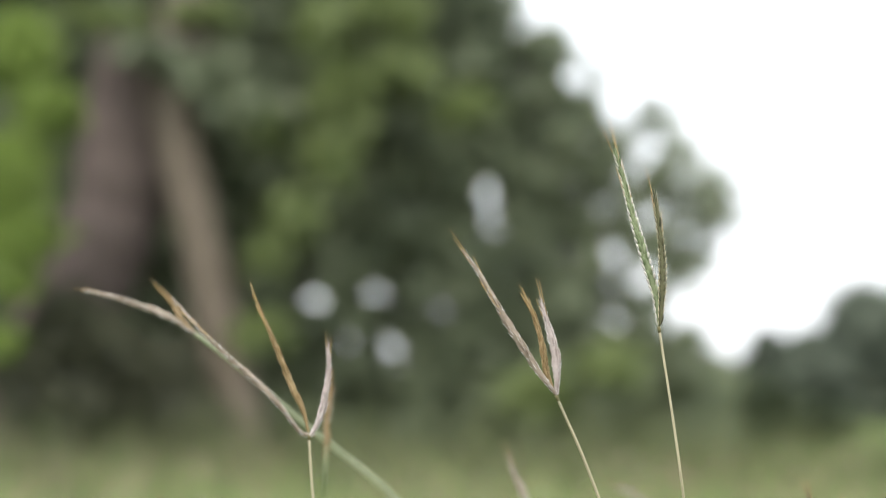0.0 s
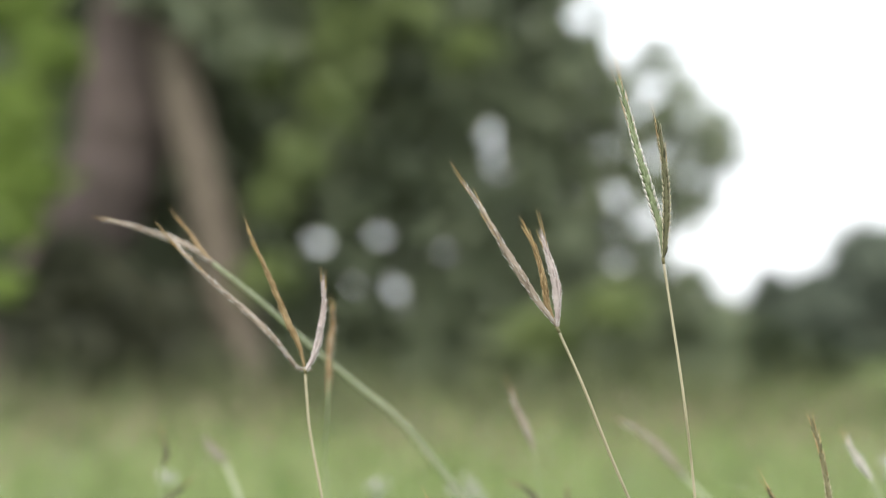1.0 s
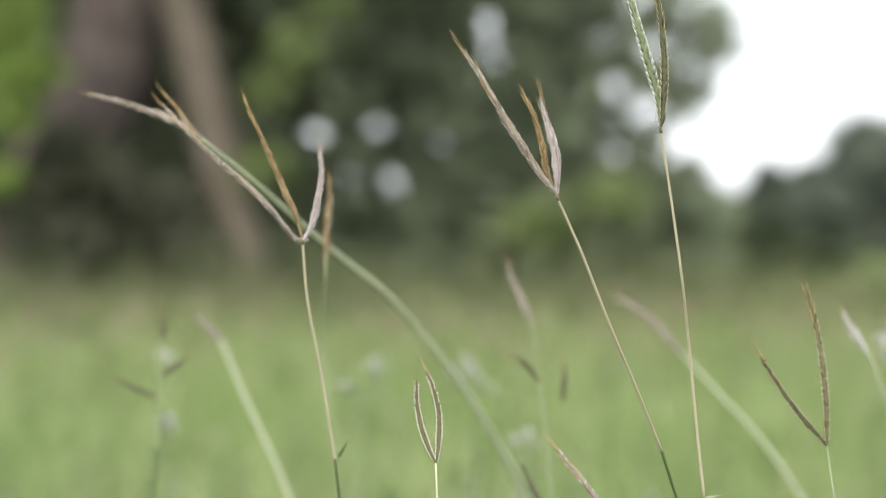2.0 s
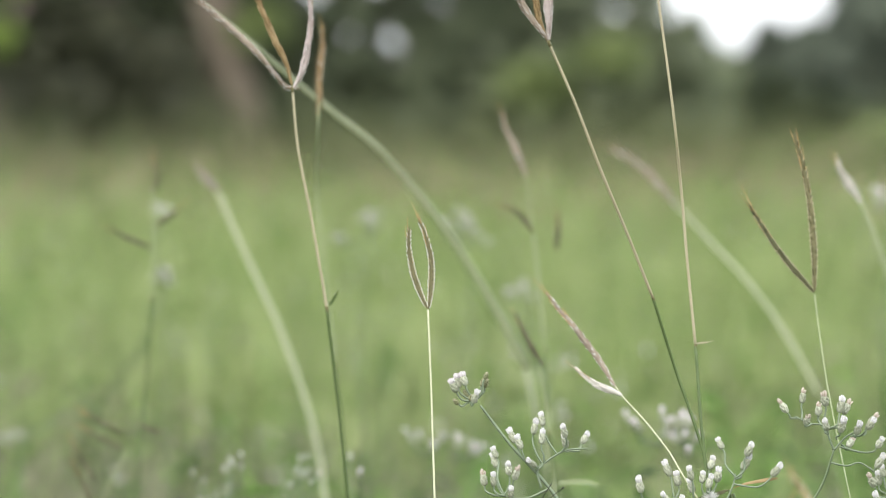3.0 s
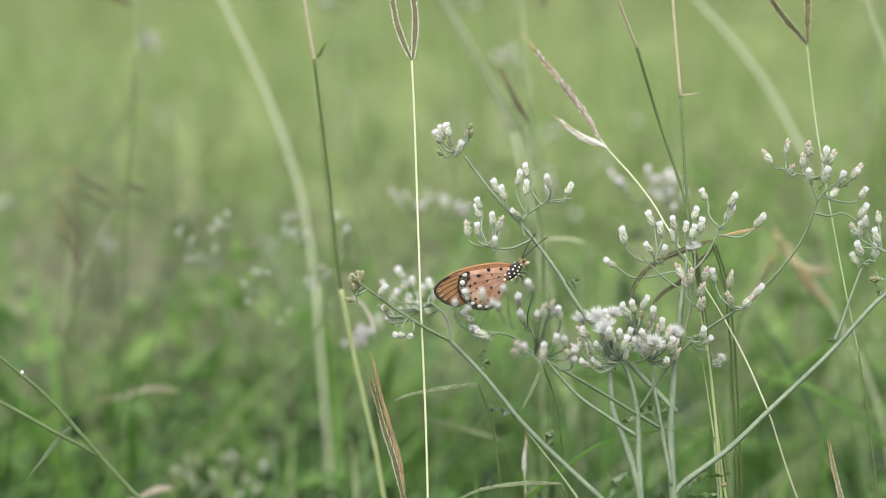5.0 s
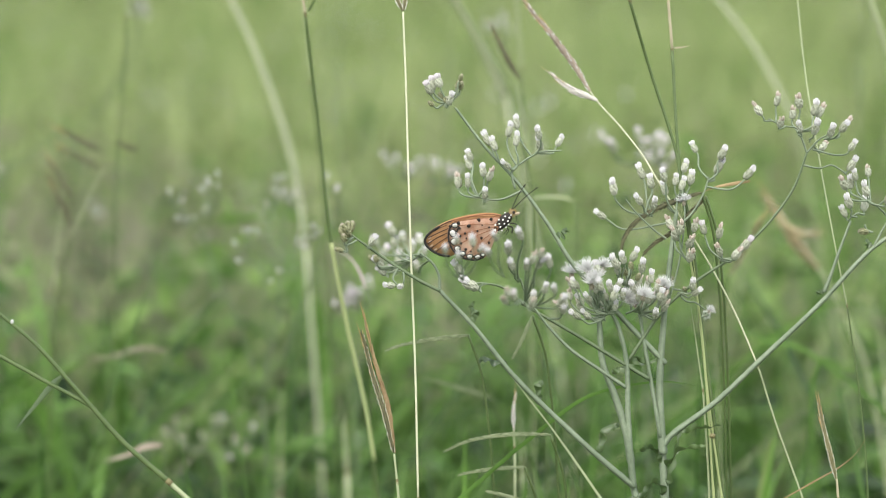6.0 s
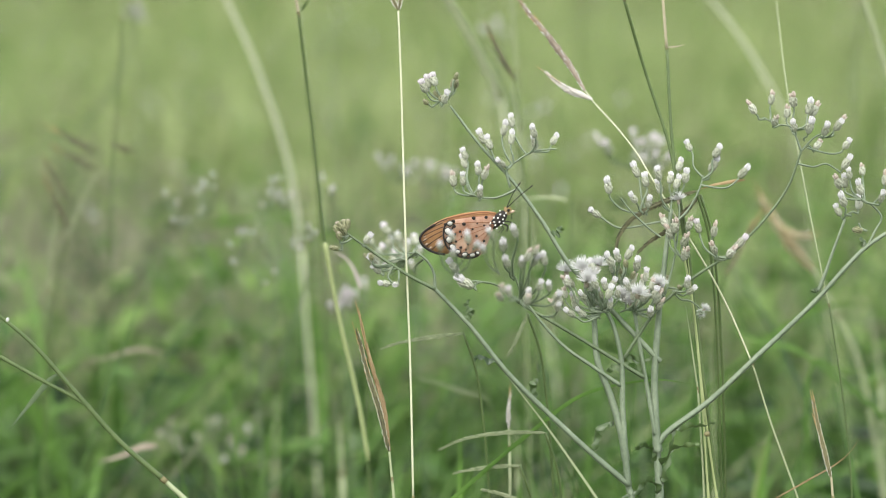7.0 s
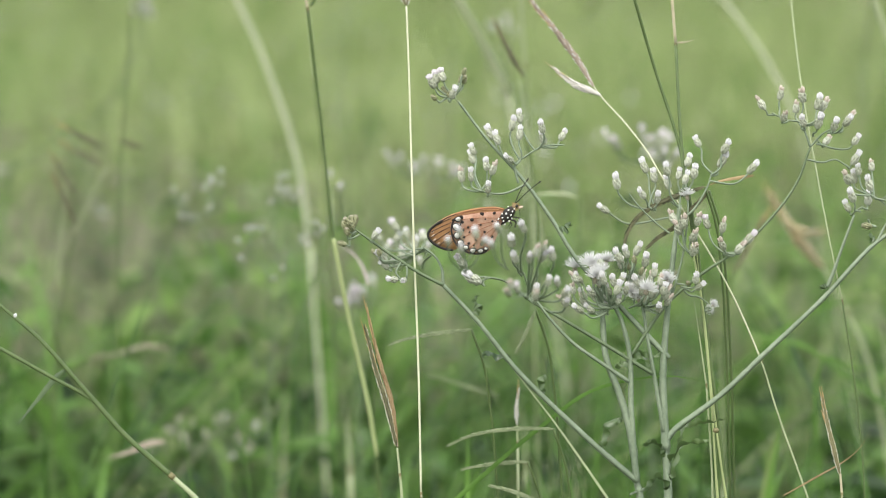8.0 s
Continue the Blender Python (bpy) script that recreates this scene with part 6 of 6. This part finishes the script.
main_weed()
soft_weed("pale-flowered weed standing in soft grass", [
    ("white", [(-0.1099, 0.95, 0.4135), (-0.1086, 0.95, 0.4091), (-0.0999, 0.95, 0.4177), (-0.0981, 0.95, 0.4091), (-0.0941, 0.95, 0.4243), (-0.0893, 0.95, 0.4234), (-0.1058, 0.95, 0.4077)], 0.68), ("white", [(-0.0801, 0.93, 0.3973), (-0.0759, 0.93, 0.403), (-0.0675, 0.93, 0.4057), (-0.0654, 0.93, 0.4137), (-0.0581, 0.93, 0.3858), (-0.0501, 0.93, 0.3957)], 0.68),
    ("white", [(-0.0624, 0.96, 0.4186), (-0.059, 0.96, 0.4165), (-0.0544, 0.96, 0.4171), (-0.061, 0.96, 0.4136), (-0.0566, 0.96, 0.42)], 0.72), ("lilac", [(-0.0379, 0.92, 0.4062), (-0.0348, 0.92, 0.4299), (-0.0294, 0.92, 0.4285), (-0.0401, 0.92, 0.4048), (-0.0462, 0.92, 0.3992)], 0.68)], 1.0)
soft_weed("lilac-tinged weed deep in the grass", [("lilac", [(-0.0051, 1.02, 0.4226), (-0.0003, 1.02, 0.4272), (0.0049, 1.02, 0.4241), (0.0109, 1.02, 0.4247), (0.02, 1.02, 0.4225), (0.0276, 1.02, 0.4194), (0.0307, 1.02, 0.4203), (0.0064, 1.02, 0.4204)], 1.1)], 1.1)
soft_weed("lilac-tinged weed deep in the grass", [("lilac", [(0.1031, 0.93, 0.4485), (0.1059, 0.93, 0.4457), (0.1182, 0.93, 0.4512), (0.1211, 0.93, 0.4456), (0.1266, 0.93, 0.4498), (0.1294, 0.93, 0.4441), (0.1331, 0.93, 0.4413), (0.1239, 0.93, 0.44), (0.1281, 0.93, 0.4371), (0.1322, 0.93, 0.4455), (0.1198, 0.93, 0.4414)], 1.15)], 1.1)
soft_weed("pale weed far back in the meadow", [("lilac", [(-0.0567, 1.25, 0.5175), (-0.052, 1.25, 0.5156), (-0.0401, 1.25, 0.5283), (-0.0357, 1.25, 0.5319), (-0.031, 1.25, 0.5283), (-0.0336, 1.25, 0.5247)], 1.0)], 1.3)
soft_weed("pale weed far back in the meadow", [("lilac", [(0.0183, 1.25, 0.5263), (0.0238, 1.25, 0.5335), (0.0274, 1.25, 0.5299), (0.031, 1.25, 0.5244), (0.0365, 1.25, 0.5171), (0.042, 1.25, 0.5134), (0.0255, 1.25, 0.519)], 1.0)], 1.3)
soft_weed("pale weed low in the grass", [("brown", [(-0.1212, 1, 0.2833), (-0.112, 1, 0.288), (-0.106, 1, 0.2801), (-0.0968, 1, 0.2849), (-0.0877, 1, 0.2801), (-0.0786, 1, 0.2833), (-0.1153, 1, 0.2738), (-0.091, 1, 0.2706), (-0.0817, 1, 0.2738)], 0.9)], 1.1)
soft_weed("pale weed low in the grass", [("lilac", [(-0.0304, 0.95, 0.3658), (-0.0246, 0.95, 0.3687), (-0.0189, 0.95, 0.3681), (-0.0146, 0.95, 0.3702), (-0.0218, 0.95, 0.3658)], 1.2)], 1.0)
for label, pts in (("pale fluffy heads of a small weed in the meadow", [(-0.1792, 1.3, 0.5311), (-0.1746, 1.3, 0.5288), (-0.1774, 1.3, 0.4859), (-0.1717, 1.3, 0.484)]), ("pale fluffy heads at the field's edge", [(0.2738, 1.15, 0.5477), (0.2773, 1.15, 0.5453), (0.2796, 1.15, 0.5487), (0.2756, 1.15, 0.5419)]), ("pale weed among green blades", [(-0.2808, 1.3, 0.3787), (-0.2783, 1.3, 0.3756), (-0.2103, 1.3, 0.3548), (-0.1775, 1.3, 0.4902), (-0.1738, 1.3, 0.4883)]),
                   ("pale weed among green blades", [(0.0893, 1.25, 0.407), (0.0912, 1.25, 0.404), (0.0596, 1.25, 0.4799), (0.0707, 1.25, 0.4773), (0.0652, 1.25, 0.4825)])):
    soft_weed(label, [("lilac", pts, 1.2)], 1.3)


# broad leaves low down, their green darkened for the grass's shaded depths
def broadleaf(base, seed, tall):
    r = random.Random(seed)
    t = thing("broadleaf_herb", base, "low herb with broad dark green leaves", "herb", "low herbs")
    for i in range(r.randint(10, 16)):
        w, ln = r.uniform(0, 6.28), r.uniform(0.018, 0.042)
        h = r.uniform(0.1, tall)
        d = np.array((math.cos(w), math.sin(w), 0))
        b = np.array(base, float)
        foot = b + d * 0.012 + np.array((0, 0, h))
        part("stem", Shape().tube(spline([b, b * 0.5 + foot * 0.5, foot], 3), 0.0009, 5).mesh("stem", M["green_culm"], base), t)
        part("leaf", Shape().ribbon(spline([foot, foot + d * ln * 0.5 + np.array((0, 0, ln * 0.3)), foot + d * ln + np.array((0, 0, ln * r.uniform(-0.2, 0.3)))], 5), ln * 0.34, 0.25, r.uniform(-0.9, 0.9)).mesh("leaf", M["low_leaf"], base), t)


for i in range(46):
    y = 0.92 + 0.75 * rng.random()
    broadleaf((rng.uniform(-0.27, 0.28) * y, y, 0), 100 + i, 0.50 - 0.275 * y)


# ---- butterfly ----
def wing_mesh(name, outline, material, thick=0.00012):
    """A thin wing from its outline in (along, up), rounded by a spline, slightly domed."""
    line = spline([(a, 0, b) for a, b in outline] + [(outline[0][0], 0, outline[0][1])], 6)[:-1]
    c = line.mean(axis=0)
    s = Shape()
    n = len(line)
    for side in (-1, 1):
        for ring in (1.0, 0.66, 0.33):
            for p in line:
                q = c + (p - c) * ring
                s.v.append((q[0], side * thick / 2 - 0.0004 * (1 - ring ** 2), q[2]))
        s.v.append((c[0], side * thick / 2 - 0.0004, c[2]))
    m = 3 * n + 1
    for k in range(2):
        o = k * m
        for ring in range(2):
            for i in range(n):
                q = (i + 1) % n
                f = (o + ring * n + i, o + ring * n + q, o + (ring + 1) * n + q, o + (ring + 1) * n + i)
                s.f.append(f if k else f[::-1])
        for i in range(n):
            q = (i + 1) % n
            f = (o + 2 * n + i, o + 2 * n + q, o + 3 * n)
            s.f.append(f if k else f[::-1])
    for i in range(n):
        q = (i + 1) % n
        s.f.append((i, q, m + q, m + i))
    return s.mesh(name, material)


def patch(name, x, z, rx, rz, turn, material, parent, y=-0.00075):
    """A flat oval mark of scales lying on the wing."""
    s = Shape()
    for yy in (y, y + 0.0001):
        for k in range(12):
            w = 2 * math.pi * k / 12
            a, b = rx * math.cos(w) * (1 + 0.12 * math.sin(3 * w)), rz * math.sin(w)
            s.v.append((x + a * math.cos(turn) - b * math.sin(turn), yy, z + a * math.sin(turn) + b * math.cos(turn)))
    s.f.append(tuple(range(12)))
    s.f.append(tuple(range(12, 24))[::-1])
    for k in range(12):
        q = (k + 1) % 12
        s.f.append((k, 12 + k, 12 + q, q))
    return part(name, s.mesh(name, material), parent)


def streak(name, points, radius, material, parent, y=-0.0007):
    s = Shape().tube(spline([(a, y, b) for a, b in points], 5), radius, 5)
    s.v = [(a, y + (b - y) * 0.3, c) for a, b, c in s.v]
    return part(name, s.mesh(name, material), parent)


def butterfly():
    mm = 0.001
    u = 6.822e-05

    def at(x, y):
        """From a sketch of the wing, x to the head and y downwards, to metres from the thorax."""
        return ((x - 450) * u, (230 - y) * u)

    b = thing("butterfly", (0.0396, 0.695, 0.4506), "orange butterfly with closed black-spotted wings resting on white flower heads", "butterfly")
    fore_line = [at(*p) for p in ((455, 195), (400, 186), (330, 190), (240, 206), (160, 232), (90, 272), (50, 308), (40, 335), (52, 365), (85, 395), (130, 415), (180, 420), (250, 380), (340, 320), (430, 250))]
    hind_line = [at(*p) for p in ((445, 205), (380, 208), (300, 216), (220, 230), (178, 248), (162, 290), (168, 340), (188, 385), (225, 420), (270, 440), (325, 442), (365, 425), (395, 385), (420, 320), (440, 260))]
    for side, y in (("near", -0.0004), ("far", 0.0016)):
        fore = part("forewing", wing_mesh("forewing", fore_line, M["wing"]), b, "orange forewing edged in black", Matrix.Translation((0, y + 0.0009, 0)))
        hind = part("hindwing", wing_mesh("hindwing", hind_line, M["hind"]), b, "buff hindwing with black and white marks", Matrix.Translation((0, y, 0)))
        if side == "far":
            continue
        edge = [at(*p) for p in ((120, 256), (80, 282), (50, 312), (42, 335), (55, 364), (88, 392), (130, 411), (178, 418))]
        streak("black_margin", edge, 0.0005, M["black"], fore)
        streak("black_margin", [at(*p) for p in ((200, 219), (150, 238), (105, 264))], 0.00022, M["black"], fore)
        for x0, y0, x1, y1 in ((178, 262, 60, 318), (172, 285, 55, 350), (170, 310, 72, 378), (172, 335, 100, 398), (182, 365, 138, 410), (165, 245, 90, 282)):
            p, q = at(x0, y0), at(x1, y1)
            streak("black_vein", [p, ((p[0] + q[0]) / 2, (p[1] + q[1]) / 2 + 0.0002), q], 0.00016, M["black"], fore)
        for x, y2, r in ((68, 340, 0.9), (76, 362, 0.8), (98, 382, 0.75), (66, 320, 0.7)):
            p = at(x, y2)
            patch("pale_mark", p[0], p[1], r * mm * 0.9, r * mm * 0.4, 0.6, M["buff"], fore, -0.00066)
        streak("brown_edge", [at(*p) for p in ((450, 196), (400, 188), (330, 192), (250, 206), (190, 222))], 0.00026, M["rust"], fore)
        for x0, y0, x1, y1 in ((440, 205, 200, 228), (430, 200, 260, 204), (300, 200, 150, 244)):
            streak("wing_vein", [at(x0, y0), at((x0 + x1) / 2, (y0 + y1) / 2 - 4), at(x1, y1)], 0.0001, M["rust"], fore)
        streak("black_band", [at(*p) for p in ((200, 240), (176, 262), (168, 300), (174, 340), (194, 382), (230, 414), (272, 432), (325, 435), (360, 420))], 0.00036, M["black"], hind)
        streak("black_band", [at(*p) for p in ((228, 234), (222, 260), (210, 290), (205, 320), (212, 350), (232, 384), (262, 408), (300, 416), (338, 408))], 0.0003, M["black"], hind)
        for x, y2, rx, rz in ((203, 246, 0.95, 0.75), (191, 288, 1.0, 1.15), (198, 336, 0.95, 1.1), (216, 374, 0.9, 0.85), (246, 402, 0.8, 0.7), (284, 418, 0.95, 0.75), (326, 420, 0.9, 0.65), (354, 408, 0.6, 0.5)):
            p, turn = at(x, y2), rng.uniform(-0.4, 0.4)
            patch("black_ring", p[0], p[1], (rx + 0.42) * mm, (rz + 0.38) * mm, turn, M["black"], hind, -0.00088)
            patch("white_spot", p[0], p[1], rx * mm, rz * mm, turn, M["pale_scales"], hind, -0.00096)
        for x, y2, rx, rz in ((222, 232, 0.7, 0.5), (228, 262, 0.55, 0.5), (180, 250, 0.5, 0.8), (262, 378, 0.55, 0.5), (236, 345, 0.45, 0.5), (232, 305, 0.4, 0.6)):
            p = at(x, y2)
            patch("black_blotch", p[0], p[1], rx * mm, rz * mm, rng.uniform(0, 3), M["black"], hind, -0.0009)
        for x, y2, r in ((332, 216, 0.75), (398, 212, 0.65), (278, 249, 0.75), (258, 290, 0.5), (265, 318, 0.4), (325, 277, 0.45), (350, 245, 0.35), (388, 257, 0.45), (347, 315, 0.55), (388, 342, 0.55), (300, 360, 0.45), (330, 385, 0.5), (290, 390, 0.4), (410, 300, 0.4)):
            p = at(x, y2)
            patch("black_spot", p[0], p[1], r * mm, r * mm * 0.85, rng.uniform(0, 3), M["black"], hind, -0.0009)
        for x0, y0, x1, y1 in ((440, 240, 200, 250), (440, 250, 190, 310), (440, 255, 205, 360), (438, 262, 262, 408), (436, 270, 330, 410)):
            streak("wing_vein", [at(x0, y0), at((x0 + x1) / 2, (y0 + y1) / 2 - 6), at(x1, y1)], 0.00014, M["rust"], hind, -0.00084)
    p0, p1, p2 = at(415, 275), at(470, 225), at(508, 185)
    line = spline([(p0[0], 0.0005, p0[1]), (p1[0], 0.0005, p1[1]), (p2[0], 0.0005, p2[1])], 6)
    s = Shape()
    n = len(line)
    for i, c in enumerate(line):
        _, a, e = side_axes(line[min(i + 1, n - 1)] - line[max(i - 1, 0)])
        r = 0.0021 * math.sin(math.pi * (0.14 + 0.76 * i / (n - 1))) ** 0.7
        for k in range(12):
            w = 2 * math.pi * k / 12
            s.v.append(tuple(c + r * (math.cos(w) * a + math.sin(w) * e)))
    for i in range(n - 1):
        for k in range(12):
            q = (k + 1) % 12
            s.f.append((i * 12 + k, i * 12 + q, i * 12 + 12 + q, i * 12 + 12 + k))
    s.f.append(tuple(range(12))[::-1])
    s.f.append(tuple((n - 1) * 12 + k for k in range(12)))
    thorax = part("thorax", s.mesh("thorax", M["black"]), b, "black thorax dotted with white")
    for x, y2, r in ((421, 243, 0.55), (418, 270, 0.7), (442, 236, 0.45), (448, 254, 0.5), (462, 214, 0.55), (470, 236, 0.5), (478, 255, 0.45), (488, 222, 0.5), (474, 195, 0.5), (492, 240, 0.45), (440, 214, 0.45), (472, 175, 0.45), (496, 202, 0.5), (456, 272, 0.4), (505, 188, 0.4)):
        p = at(x, y2)
        patch("white_dot", p[0], p[1], r * mm * 0.74, r * mm * 0.64, rng.uniform(0, 3), M["white"], thorax, -0.0018)
    t0, t1, t2 = at(420, 268), at(350, 330), at(285, 372)
    part("abdomen", Shape().tube(spline([(t0[0], 0.0006, t0[1]), (t1[0], 0.0006, t1[1]), (t2[0], 0.0006, t2[1])], 6), (0.0012, 0.0006), 10).mesh("abdomen", M["rust"]), b)
    h = at(512, 180)
    head = Shape()
    head.turned([(0.0003, -0.0012), (0.0009, -0.0008), (0.0012, 0), (0.0010, 0.0007), (0.0004, 0.0012)], 12)
    skull = part("head", head.mesh("head", M["bronze"]), b, "furry bronze-brown head", Matrix.Translation((h[0], 0.0004, h[1])))
    eye = Shape().turned([(0.0001, -0.0006), (0.0005, -0.0003), (0.0006, 0), (0.0005, 0.0003), (0.0001, 0.0006)], 10)
    for y in (-0.0009, 0.0011):
        part("eye", eye.mesh("eye", M["black"]), skull, "", Matrix.Translation((0.0005, y, 0.0003)))
    fur = Shape()
    for k in range(110):
        w, up = rng.uniform(0, 6.28), rng.uniform(-1, 1)
        d = np.array((math.cos(w) * 0.7 + 0.25, math.sin(w) * 0.6, up))
        d /= np.linalg.norm(d)
        fur.ribbon(np.array([d * 0.0008, d * 0.0013, d * rng.uniform(0.0016, 0.0022)]), 0.00016, 0.1)
    tagged(part("fur", fur.mesh("fur", M["awn"]), skull, "short tawny hairs"), kind="stuff")
    for y in (-0.0005, 0.0007):
        part("palp", Shape().spindle((0.0009, y, -0.0006), (1, 0, 0.3), 0.0022, 0.0009, 6).mesh("palp", M["buff"]), skull, "cream-coloured feeler")
    part("tongue", Shape().tube(spline([(0.0008, 0, -0.0003), (0.0016, 0, -0.0014), (0.0018, 0, -0.0032)], 5), 0.00012, 5).mesh("tongue", M["black"]), skull)
    for tip, bow, y in (((645, 40), (590, 85), -0.0012), ((582, 32), (545, 85), 0.002)):
        q0, q1, q2 = at(508, 168), at(*bow), at(*tip)
        a = part("antenna", Shape().tube(spline([(q0[0], 0.0002, q0[1]), (q1[0], y * 0.6, q1[1]), (q2[0], y, q2[1])], 6), 0.00016, 6).mesh("antenna", M["black"]), b, "black clubbed antenna")
        e = np.array((q2[0] - q1[0], y * 0.4, q2[1] - q1[1]))
        part("club", Shape().spindle((q2[0], y, q2[1]) - e * 0.3, e, np.linalg.norm(e) * 0.42, 0.0006, 7).mesh("club", M["black"]), a)
    for x0, y0, x1, y1, y in ((470, 255, 478, 300, -0.001), (482, 248, 505, 292, -0.001), (492, 235, 540, 262, -0.0008), (470, 255, 468, 305, 0.0022), (482, 248, 515, 300, 0.0022), (492, 235, 545, 275, 0.002)):
        q0, q2 = at(x0, y0), at(x1, y1)
        q1 = ((q0[0] + q2[0]) / 2 + 0.0014, (q0[1] + q2[1]) / 2 + 0.0004)
        part("leg", Shape().tube(spline([(q0[0], 0, q0[1]), (q1[0], y, q1[1]), (q2[0], y, q2[1])], 4), (0.00022, 0.0001), 5).mesh("leg", M["black"]), b)
    return b


insect = butterfly()


# ---- what the wind moves ----
def sway(ob, *rows):
    """Rocks a stalk about its foot: (seconds, degrees to the right)."""
    x, y, z = ob.location
    walk(ob, [(t, pose(x, y, z, 0, a, 0)) for t, a in rows])


def motions():
    sway(stalk_a, (0, -0.1), (0.5, 0), (1, 0), (1.5, -0.01), (3, 0), (4, 0.05), (5, 0), (6.5, 0.05), (7.5, 0.02), (8, 0.04))
    sway(stalk_b, (0, 0.02), (0.5, 0.07), (1, 0.01), (1.5, 0.07), (2.8, 0.07), (3.5, 0.02), (4, 0.04), (5, 0), (6.5, 0.09), (7.5, 0.02), (8, 0.07))
    sway(stalk_c, (0, 0.22), (0.5, 0.22), (1, 0), (1.5, 0.05), (2.8, -0.1), (3, -0.06), (3.5, 0), (4, 0.05), (5, 0.11), (6.5, 0.06), (7, 0), (8, 0.05))
    sway(stalk_d, (0, -0.1), (1.5, 0.05), (2.8, -0.22), (3, -0.2), (3.5, 0), (4, -0.03), (4.5, -0.12), (5, 0.04), (6.3, 0.04), (6.5, 0.22), (7, -0.62), (7.5, -0.31), (8, -0.4))
    sway(stalk_n, (0, 0), (0.5, 0.53), (1, 0.63), (1.5, 0.52), (1.7, 0.4), (2.8, 0.08), (3, 0), (5, 0.1), (8, 0.05))
    sway(stalk_m, (0, 0), (1, 0.04), (1.5, -0.2), (3, 0.03), (4, -0.02), (6.5, 0.05), (8, 0.1))


motions()
